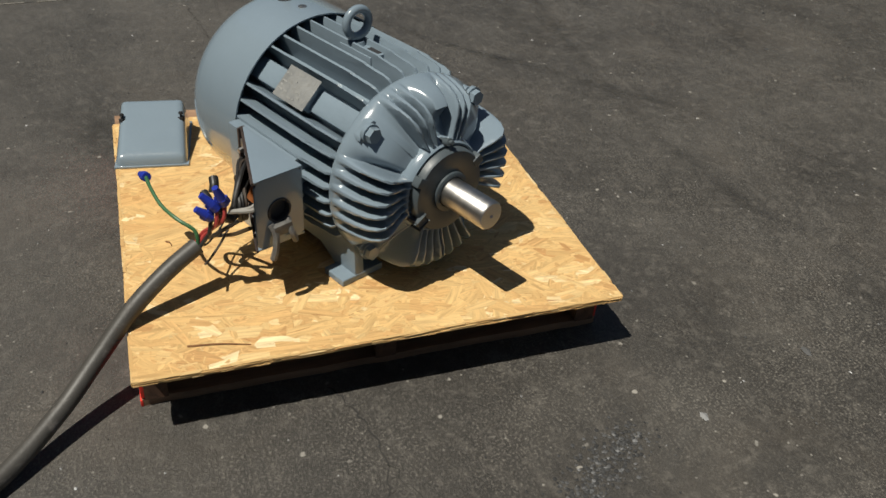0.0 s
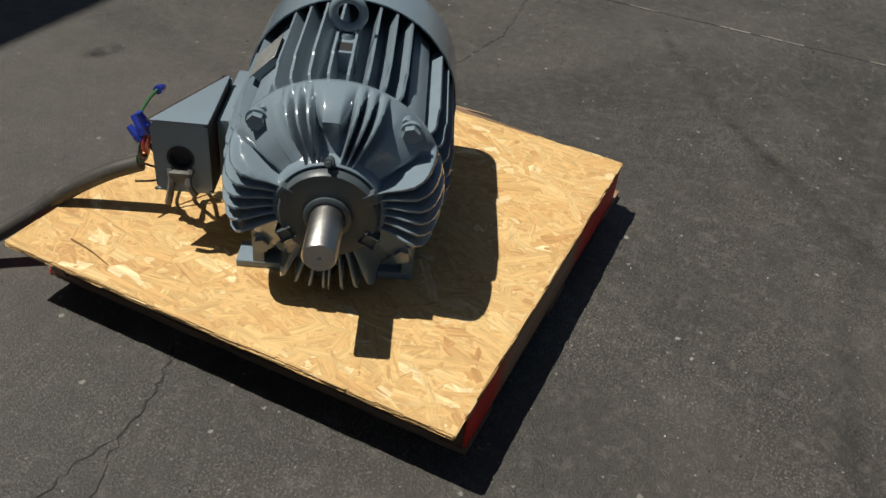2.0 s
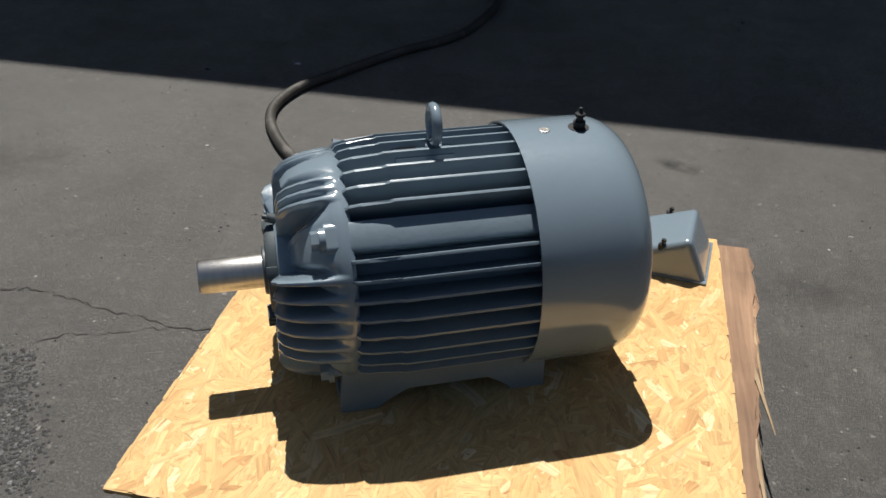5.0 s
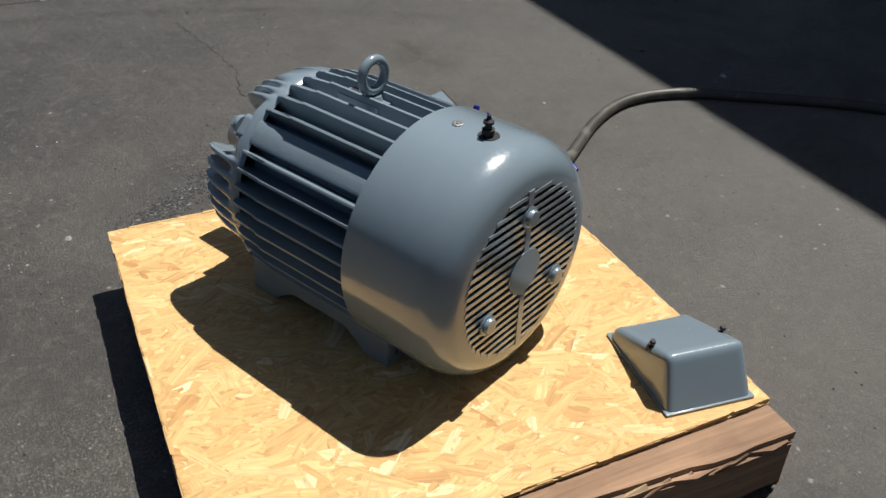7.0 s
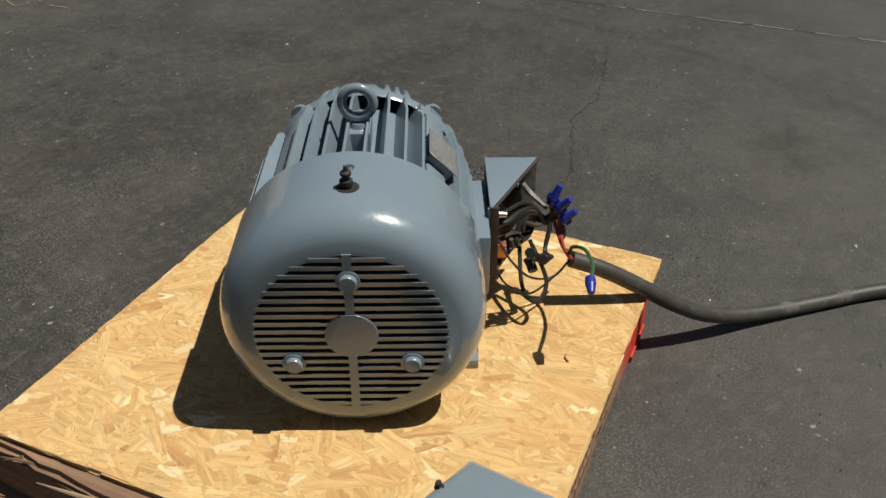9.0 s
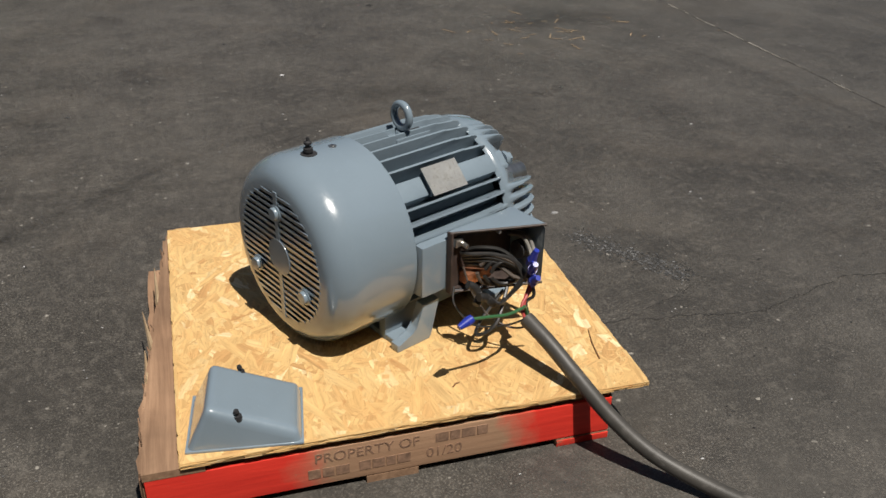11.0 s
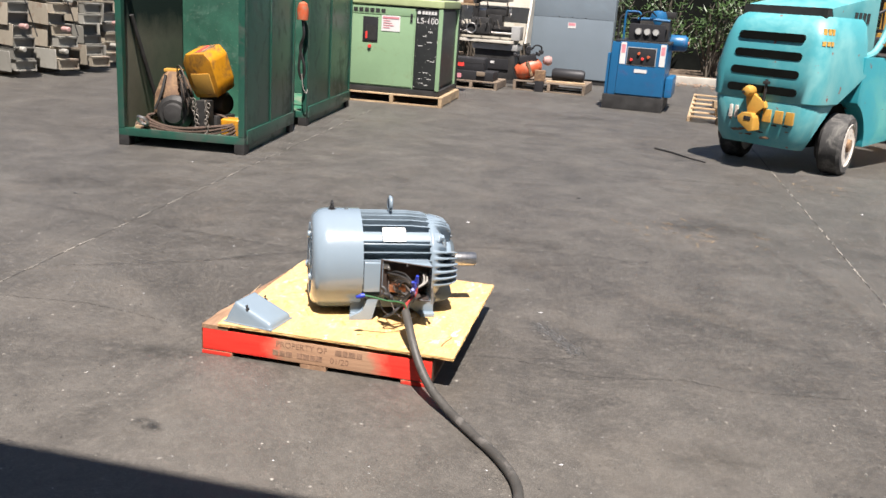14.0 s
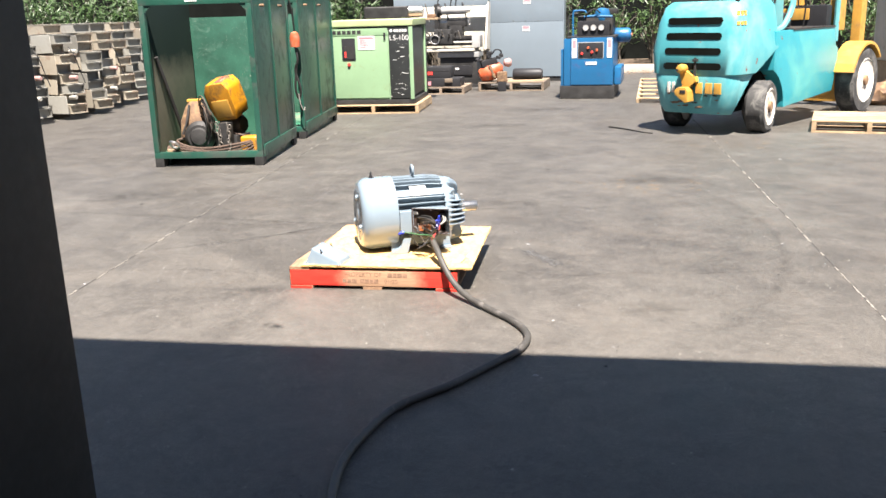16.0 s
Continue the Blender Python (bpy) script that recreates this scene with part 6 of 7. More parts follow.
    part("pedestal", B(-0.2, 0.25, -0.04, 0.46, 0.0, 0.70, 0.012), IRON, t)
    part("headstock", B(-0.25, 0.22, -0.10, 0.45, 0.78, 1.38, 0.03), MID_GREY, t)


build_lathe()


def build_case_pallet():
    pallet_far(-1.62, 11.5, -1, 0.88, 0.95, 0.13, GREY_WOOD, GREY_WOOD, "weathered pallet carrying flat black cases")
    c = thing("tool_case", pose(-1.60, 11.55, 0.13, 0, 0, -1), "flat black tool case lying on a pallet", "case", "black cases on the pallet")
    part("shell", B(0.0, 0.78, 0.0, 0.5, 0.0, 0.15, 0.02), BLACK_CASE, c)
    part("handle", B(0.50, 0.64, -0.03, 0.01, 0.08, 0.15, 0.008), GREY_WOOD, c)
    part("sticker", B(0.10, 0.24, -0.004, 0.002, 0.03, 0.10), PINK, c)
    d = thing("tool_case", pose(-1.66, 11.62, 0.28, 0, 0, 2), "black tool case with a red badge on top of another", "case", "black cases on the pallet")
    part("shell", B(0.0, 0.66, 0.0, 0.5, 0.0, 0.20, 0.03), BLACK_CASE, d)
    part("badge", B(0.16, 0.32, -0.004, 0.002, 0.06, 0.12), RED, d)
    part("lid_seam", B(-0.002, 0.662, -0.003, 0.503, 0.125, 0.132), IRON, d)


build_case_pallet()


def build_engine_pallet():
    pallet_far(-0.55, 12.0, -3, 1.22, 1.1, 0.16, GREY_WOOD, GREY_WOOD, "grey weathered pallet with an orange engine on it")
    e = thing("small_engine", pose(-0.30, 12.25, 0.16, 0, 0, 15), "orange and black small engine lying on a pallet", "engine")
    lean = pose(-0.04, 0.0, 0.185, 0, -22, 0)
    bm = lathe(bmesh.new(), [(-0.24, 0.02), (-0.22, 0.10), (-0.15, 0.145), (-0.02, 0.165), (0.10, 0.15), (0.20, 0.11), (0.24, 0.02)], 22, 'X')
    bmesh.ops.transform(bm, matrix=lean, verts=bm.verts)
    part("tank", bm, ORANGE, e)
    part("tank_band", B(-0.03, 0.03, -0.168, 0.168, -0.13, 0.13, 0.03, 3, lean), RUST, e)
    part("engine_block", B(-0.14, 0.16, -0.10, 0.10, 0.30, 0.42, 0.02, 2, pose(0, 0, 0, 0, -14, 0)), BLACK_CASE, e)
    re = random.Random(12)
    for k in range(9):
        x, z, q = re.uniform(-0.16, 0.16), re.uniform(0.38, 0.52), re.uniform(0.02, 0.05)
        part("casting", B(x - q, x + q, re.uniform(-0.1, -0.02), re.uniform(0.02, 0.1), z - q * 0.8, z + q, 0.008, 1, pose(0, 0, 0, 0, re.uniform(-20, 10), 0)), BLACK_CASE, e)
    part("hose", tube(bmesh.new(), [(-0.02, -0.02, 0.50), (0.04, -0.05, 0.58), (0.14, -0.04, 0.56), (0.16, 0, 0.44)], 0.014, 8), BLACK_CASE, e)
    part("bowl", lathe(bmesh.new(), [(-0.08, 0.01), (-0.06, 0.06), (0.02, 0.085), (0.07, 0.06), (0.08, 0.01)], 16, 'X', (0.27, -0.02, 0.34)), PINK_CAP, e, "faded pink round cap")
    j = thing("tool_holster", pose(-0.10, 11.96, 0.0, 0, 0, 0), "brown and black leather holster hanging over a pallet edge", "holster")
    part("cuff", B(-0.09, 0.09, -0.05, 0.06, 0.17, 0.36, 0.03, 3), RUST, j)
    part("sleeve", B(-0.075, 0.075, -0.055, 0.035, 0.0, 0.18, 0.02), BLACK_CASE, j)
    g = thing("gas_cylinder", pose(0.06, 12.45, 0.16, 0, 0, -4), "black steel cylinder lying on a pallet", "cylinder")
    part("shell", lathe(bmesh.new(), [(0.0, 0.01), (0.0, 0.09), (0.03, 0.11), (0.50, 0.11), (0.55, 0.09), (0.56, 0.01)], 20, 'X', (0, 0, 0.111)), BLACK_CASE, g)
    part("board", B(0, 0.65, 0, 0.16, 0, 0.02), PALE_WOOD, tagged(thing("loose_board", pose(0.0, 12.08, 0.1615, 0, 0, 4), "loose pale board on the pallet", "board"), ""))


build_engine_pallet()


def build_cabinet():
    c = thing("electrical_cabinet", pose(-0.58, 14.2, 0, 0, 0, -1), "large slate grey steel electrical cabinet with pink warning labels", "cabinet")
    w, d, h = 1.53, 0.8, 1.80
    part("plinth", B(0.0, w, 0.02, d, 0, 0.09), IRON, c)
    part("body", B(0, w, 0.015, d, 0.09, h, 0.01), SLATE, c)
    part("lower_panel", B(0.015, w - 0.015, 0.0, 0.015, 0.10, 1.20, 0.004), SLATE, c)
    part("upper_panel", B(0.015, w - 0.015, 0.0, 0.015, 1.205, h - 0.06, 0.004), SLATE, c)
    part("top_lip", B(-0.01, w + 0.01, -0.015, d, h - 0.05, h, 0.006), MID_GREY, c)
    for x0, z0 in ((0.70, 1.56), (0.68, 1.02)):
        pl = part("warning_label", B(x0, x0 + 0.15, -0.004, 0.0, z0, z0 + 0.10), WHITE, c)
        part("label_band", B(x0 + 0.01, x0 + 0.14, -0.006, -0.003, z0 + 0.045, z0 + 0.095), PINK, pl)
    for x0 in (0.5, 0.75, 1.0):
        part("panel_screw", rod(bmesh.new(), (x0, 0.002, 1.22), (x0, -0.004, 1.22), 0.009, 0.009, 8), IRON, c)


build_cabinet()


def build_blue_machine():
    b = thing("welding_generator", pose(1.03, 10.38, 0, 0, 0, -5), "blue engine-driven welder on a dark skid with gauges on top", "welder")
    w, d = 0.86, 1.35
    part("skid", B(-0.02, w, 0.0, d, 0.0, 0.21, 0.01), IRON, b)
    part("housing", B(0.04, w - 0.02, 0.02, d - 0.1, 0.21, 0.97, 0.02), BLUE, b)
    part("front_panel", B(0.16, w - 0.03, 0.0, 0.02, 0.23, 0.98, 0.008), BLUE, b)
    part("side_wing", B(-0.01, 0.14, 0.06, 0.5, 0.21, 0.80, 0.01), BLUE, b)
    part("control_face", B(0.28, 0.68, -0.008, 0.0, 0.66, 0.90, 0.004), BLACK_CASE, b)
    part("control_frame", B(0.27, 0.69, -0.004, 0.001, 0.65, 0.91, 0.003), MID_GREY, b)
    for x0, z0, mt in ((0.34, 0.73, RED), (0.44, 0.82, ORANGE), (0.50, 0.75, RED), (0.58, 0.78, ORANGE)):
        part("knob", rod(bmesh.new(), (x0, -0.008, z0), (x0, -0.03, z0), 0.022, 0.018, 12), mt, b)
    part("badge", B(0.40, 0.58, -0.005, 0.0, 0.55, 0.60), WHITE, b)
    for x0 in (0.175, w - 0.12):
        pl = part("notice", B(x0, x0 + 0.08, -0.004, 0.0, 0.66, 0.97), WHITE, b)
        part("notice_bars", B(x0 + 0.012, x0 + 0.068, -0.006, -0.003, 0.82, 0.94), PINK, pl)
    part("top_deck", B(0.08, w, 0.02, d - 0.1, 0.97, 1.0, 0.006), IRON, b)
    part("gauge_panel", B(0.24, 0.76, 0.16, 0.22, 1.0, 1.24, 0.02), BLACK_CASE, b)
    for k in range(3):
        x0 = 0.38 + 0.125 * k
        g = part("gauge", rod(bmesh.new(), (x0, 0.16, 1.13), (x0, 0.135, 1.13), 0.05, 0.05, 20), STEEL, b)
        part("dial", rod(bmesh.new(), (x0, 0.136, 1.13), (x0, 0.131, 1.13), 0.042, 0.042, 20), GLASS_DIAL, g)
    part("engine_head", B(0.22, 0.80, 0.35, 0.95, 1.0, 1.32, 0.05), IRON, b)
    part("filter_can", lathe(bmesh.new(), [(1.24, 0.02), (1.24, 0.11), (1.34, 0.13), (1.42, 0.10), (1.44, 0.02)], 20, 'Z', (0.62, 0.45, 0)), BLUE, b)
    part("air_box", B(0.50, 0.86, 0.5, 0.9, 1.34, 1.43, 0.02), IRON, b)
    part("lift_bar", tube(bmesh.new(), [(0.16, 0.3, 1.0), (0.16, 0.3, 1.36), (0.22, 0.3, 1.40), (0.34, 0.3, 1.40), (0.38, 0.3, 1.36)], 0.016, 8), BLUE, b)
    part("cross_pipe", tube(bmesh.new(), [(0.34, 0.28, 1.30), (0.50, 0.26, 1.31), (0.80, 0.28, 1.30)], 0.022, 8), BLUE, b)
    part("fuel_hose", tube(bmesh.new(), [(0.36, 0.22, 1.22), (0.40, 0.16, 1.36), (0.52, 0.18, 1.42), (0.60, 0.25, 1.36)], 0.012, 6), IRON, b)
    part("exhaust", tube(bmesh.new(), [(0.06, 0.5, 1.0), (0.06, 0.5, 1.25), (0.10, 0.5, 1.34), (0.22, 0.5, 1.36)], 0.016, 8), IRON, b)
    part("tank", lathe(bmesh.new(), [(-0.18, 0.02), (-0.16, 0.09), (-0.10, 0.12), (0.12, 0.12), (0.16, 0.09), (0.17, 0.02)], 20, 'X', (0.90, 1.05, 0.98)), BLUE, b)
    part("tank_cap", rod(bmesh.new(), (1.065, 1.05, 0.98), (1.085, 1.05, 0.98), 0.03, 0.03, 12), ORANGE, b)
    part("hose_reel", B(w - 0.01, w + 0.10, 0.2, 1.1, 0.21, 0.5, 0.03), BLUE, b)


build_blue_machine()


# ---------------------------------------------------------------- forklift
def build_wheel(parent, x, y, r, w, turn, rimr):
    wh = part("wheel", bmesh.new(), TYRE, parent)
    prof = [(-w / 2, rimr), (-w / 2, r - 0.03), (-w / 2 + 0.03, r), (w / 2 - 0.03, r), (w / 2, r - 0.03), (w / 2, rimr), (w / 2 - 0.04, rimr - 0.01), (-w / 2 + 0.04, rimr - 0.01)]
    wh.data = finish(lathe(bmesh.new(), prof, 36, 'X', (0, 0, 0), True), "wheel", TYRE)
    wh.matrix_local = pose(x, y, r, 0, 0, turn)
    part("rim", lathe(bmesh.new(), [(w / 2 - 0.01, rimr + 0.005), (w / 2 + 0.002, rimr - 0.012), (w / 2 - 0.05, rimr - 0.04), (w / 2 - 0.055, rimr * 0.45), (w / 2 - 0.02, rimr * 0.40), (w / 2 - 0.01, rimr * 0.15), (w / 2 - 0.01, 0.005)], 30, 'X'), RIM, wh)
    part("hub", lathe(bmesh.new(), [(w / 2 - 0.03, 0.01), (w / 2 - 0.03, 0.07), (w / 2 + 0.015, 0.06), (w / 2 + 0.02, 0.01)], 16, 'X'), RUST, wh)
    part("brake_drum", lathe(bmesh.new(), [(-w / 2 - 0.05, 0.02), (-w / 2 - 0.05, rimr * 0.8), (w / 2 - 0.06, rimr - 0.01), (w / 2 - 0.06, 0.02)], 24, 'X'), IRON, wh)
    for k in range(6):
        a = 2 * math.pi * k / 6
        part("wheel_nut", rod(bmesh.new(), (w / 2 - 0.04, 0.11 * math.cos(a), 0.11 * math.sin(a)), (w / 2 - 0.01, 0.11 * math.cos(a), 0.11 * math.sin(a)), 0.014, 0.014, 6), RUST, wh)
    return wh


def build_forklift():
    A = radians(-36)
    rr = Vector((3.45, 6.12, 0))
    o = rr - Vector((math.cos(A), math.sin(A), 0)) * 0.58
    f = thing("forklift", pose(o.x, o.y, 0, 0, 0, -36), "faded teal forklift with ochre trim and chipped paint", "forklift")
    # counterweight: rounded block, slotted at the back
    bm = bmesh.new()
    lev = [(0.24, 0.42, -0.49, 0.12), (0.32, 0.47, -0.53, 0.14), (0.66, 0.535, -0.553, 0.16), (0.674, 0.530, -0.549, 0.16), (0.690, 0.556, -0.560, 0.16), (0.95, 0.575, -0.56, 0.16), (1.25, 0.53, -0.52, 0.16), (1.42, 0.49, -0.46, 0.16), (1.48, 0.44, -0.38, 0.14)]
    rings = []
    for z, hw, yb, rad in lev:
        ring = []
        front = 0.35 if z > 0.69 else 0.10 - math.sqrt(0.25 - (z - 0.24) ** 2)
        for cx, cy, a0 in ((-hw + rad, yb + rad, 180), (hw - rad, yb + rad, 270)):
            for k in range(7):
                a = radians(a0 + 15 * k)
                ring.append(bm.verts.new((cx + rad * math.cos(a), cy + rad * math.sin(a), z)))
        ring.append(bm.verts.new((hw, front, z)))
        ring.append(bm.verts.new((-hw, front, z)))
        rings.append(ring)
    n = len(rings[0])
    for a, b in zip(rings, rings[1:]):
        for k in range(n):
            bm.faces.new((a[k], a[(k + 1) % n], b[(k + 1) % n], b[k]))
    bm.faces.new(rings[0][::-1])
    bm.faces.new(rings[-1])
    part("counterweight", bm, TEAL, f)
    # near-black prisms stand in for the shade inside the slots
    for k, z in enumerate((1.27, 1.105, 0.94, 0.775)):
        hw = 0.335 + 0.008 * k
        yb = -0.566 + (0.036 if k == 0 else 0.02 if k == 1 else 0.006 if k == 2 else 0.0)
        bm = bmesh.new()
        pts = [(hw - 0.038 + 0.038 * math.cos(radians(a)), z + 0.038 * math.sin(radians(a))) for a in range(-90, 91, 30)]
        pts += [(-hw + 0.038 + 0.038 * math.cos(radians(a)), z + 0.038 * math.sin(radians(a))) for a in range(90, 271, 30)]
        prism(bm, pts, yb - 0.004, yb + 0.05, 'Y')
        part("slot", bm, FENCE_AND_SHADE, f)
    rc = random.Random(40)
    for k in range(16):
        x, z, L = rc.uniform(-0.30, 0.34), rc.uniform(0.30, 0.46), rc.uniform(0.02, 0.09)
        yb = -0.49 - 0.04 * min(1, (z - 0.24) / 0.08) - 0.023 * max(0, (z - 0.32) / 0.34)
        poly = [(x + L * math.cos(a) * rc.uniform(0.5, 1), z + 0.3 * L * math.sin(a) * rc.uniform(0.4, 1)) for a in (0.0, 0.9, 1.9, 3.1, 4.0, 5.2)]
        part("rust_chip", prism(bmesh.new(), poly, yb - 0.0015, yb + 0.01, 'Y'), RUST if k % 3 else IRON, f)
    # side body behind the wheel arch
    bm = bmesh.new()
    arch = [(0.10 + 0.48 * math.cos(radians(q)), 0.24 + 0.48 * math.sin(radians(q))) for q in range(64, -1, -8)]
    side = [(0.28, 0.69)] + arch + [(1.95, 0.33), (2.05, 0.62), (2.05, 0.86), (1.95, 0.90), (1.90, 1.13), (0.28, 1.13)]
    prism(bm, side, -0.572, 0.572, 'X', 0.012)
    part("chassis", bm, TEAL_SIDE, f, "brighter teal side body with a faded patch")
    # near-black box in place of the shade under the wheel arches
    part("arch_shade", B(-0.40, 0.40, -0.36, 0.55, 0.26, 0.685), FENCE_AND_SHADE, f)
    # hood and seat deck
    bm = bmesh.new()
    prism(bm, [(-0.30, 1.56), (0.70, 1.72), (0.75, 1.15), (0.10, 1.14), (-0.22, 1.44)], -0.43, 0.43, 'X', 0.03)
    part("hood", bm, TEAL, f)
    # dark block drawn for the shaded recess below the hood
    part("hood_gap_shade", B(-0.42, 0.42, -0.36, 0.3, 1.44, 1.555), IRON, f)
    bm = bmesh.new()
    for k in range(4):
        box(bm, 0.431, 0.436, 0.18 + 0.09 * k, 0.24 + 0.09 * k, 1.44, 1.54)
    part("maker_bars", bm, IRON, f)
    part("seat", B(-0.30, 0.30, 0.80, 1.25, 1.14, 1.32, 0.05, 3), BLACK_CASE, f)
    part("seat_back", B(-0.30, 0.30, 0.74, 0.86, 1.30, 1.75, 0.05, 3), BLACK_CASE, f)
    part("cowl", B(-0.52, 0.52, 1.74, 1.90, 1.10, 1.40, 0.03), BLACK_CASE, f)
    part("dash_panel", B(-0.10, 0.30, 1.715, 1.745, 1.22, 1.36, 0.01), OCHRE, f)
    for q in range(3):
        part("dash_lever", rod(bmesh.new(), (0.05 + 0.09 * q, 1.76, 1.38), (0.06 + 0.09 * q, 1.70, 1.58), 0.009, 0.012, 8), IRON, f)
    part("floor_plate", B(-0.58, 0.58, 0.7, 1.9, 1.128, 1.145), IRON, f)
    part("lever", rod(bmesh.new(), (0.40, 1.35, 1.14), (0.46, 1.28, 1.55), 0.010, 0.010, 8), IRON, f)
    part("steering_wheel", torus(bmesh.new(), (-0.05, 1.58, 1.62), (0, -0.5, 0.85), 0.19, 0.015, 28, 8), BLACK_CASE, f)
    for s in (-1, 1):
        part("guard_post", tube(bmesh.new(), [(s * 0.50, 0.38, 1.12), (s * 0.54, 0.55, 1.20), (s * 0.55, 0.72, 1.5), (s * 0.55, 0.70, 2.1)], 0.035, 8), TEAL, f)
        part("front_post", tube(bmesh.new(), [(s * 0.55, 1.98, 0.95), (s * 0.55, 1.98, 2.1)], 0.035, 8), TEAL, f)
        out_arc = [(2.45 + 0.50 * math.cos(radians(q)), 0.43 + 0.50 * math.sin(radians(q))) for q in range(35, 166, 13)]
        in_arc = [(2.45 + 0.465 * math.cos(radians(q)), 0.43 + 0.465 * math.sin(radians(q))) for q in range(165, 34, -13)]
        part("fender", prism(bmesh.new(), out_arc + in_arc, s * 0.68 - 0.14, s * 0.68 + 0.14, 'X', 0.004), OCHRE, f)
        part("dash_bracket", B(s * 0.5 - 0.05, s * 0.5 + 0.05, 2.0, 2.25, 1.08, 1.75, 0.01), OCHRE, f)
        part("mast_rail", B(s * 0.42 - 0.06, s * 0.42 + 0.06, 2.95, 3.12, 0.12, 2.4, 0.008), OCHRE, f)
        part("fork", B(s * 0.28 - 0.06, s * 0.28 + 0.06, 3.2, 4.2, 0.03, 0.075, 0.008), IRON, f)
    part("mast_bridge", B(-0.42, 0.42, 3.0, 3.1, 0.55, 0.70), OCHRE, f)
    part("mast_bridge", B(-0.42, 0.42, 3.0, 3.1, 2.2, 2.35), OCHRE, f)
    part("fork_carriage", B(-0.45, 0.45, 3.12, 3.2, 0.06, 0.55, 0.01), OCHRE, f)
    # ochre tow hitch
    hitch = part("hitch_body", prism(bmesh.new(), [(-0.20, 0.62), (-0.13, 0.66), (0.0, 0.585), (0.015, 0.535), (-0.06, 0.50), (-0.075, 0.44), (-0.15, 0.44)], -0.62, -0.555, 'Y', 0.010), OCHRE, f, "chunky ochre tow hitch")
    part("hitch_jaw", prism(bmesh.new(), [(-0.215, 0.435), (-0.17, 0.475), (-0.075, 0.475), (-0.045, 0.435), (-0.035, 0.315), (-0.075, 0.30), (-0.20, 0.385)], -0.70, -0.565, 'Y', 0.012), OCHRE, hitch)
    part("hitch_knob", lathe(bmesh.new(), [(-0.70, 0.012), (-0.69, 0.040), (-0.64, 0.056), (-0.58, 0.050), (-0.55, 0.03)], 16, 'Y', (-0.165, 0, 0.675)), OCHRE, hitch)
    part("hitch_socket", lathe(bmesh.new(), [(-0.706, 0.002), (-0.706, 0.014), (-0.69, 0.016), (-0.69, 0.002)], 10, 'Y', (-0.185, 0, 0.665)), IRON, hitch)
    part("hitch_pin", rod(bmesh.new(), (-0.02, -0.60, 0.50), (-0.02, -0.60, 0.80), 0.014, 0.014, 10), IRON, hitch)
    part("pin_head", B(-0.045, 0.005, -0.625, -0.575, 0.755, 0.785, 0.005), IRON, hitch)
    hitch.location = (0.085, 0, 0.075)
    part("hitch_slot", B(-0.14, -0.07, -0.704, -0.68, 0.405, 0.445, 0.004), IRON, hitch)
    for k, x0 in enumerate((-0.30, -0.24, 0.06, 0.18, 0.29)):
        part("raised_bar", B(x0, x0 + (0.03 if k < 2 else 0.08), -0.566, -0.525, 0.475, 0.595, 0.006), OCHRE if k > 1 else RIM, f)
    for z, hgt, cx, cy in ((1.345, 0.055, 0.348, -0.328), (1.24, 0.040, 0.372, -0.362)):
        for a in (-42, -26, -10):
            bar = part("model_bar", B(-0.017, 0.017, -0.004, 0.006, -hgt / 2, hgt / 2), OCHRE, f)
            bar.matrix_local = pose(cx + 0.162 * math.cos(radians(a)), cy + 0.162 * math.sin(radians(a)), z, -8, 0, a + 90)
    build_wheel(f, 0.53, 0.09, 0.295, 0.22, 10, 0.215)
    build_wheel(f, -0.53, 0.09, 0.295, 0.22, 10, 0.215)
    build_wheel(f, 0.68, 2.45, 0.43, 0.24, 0, 0.29)
    build_wheel(f, -0.68, 2.45, 0.43, 0.24, 0, 0.29)


build_forklift()


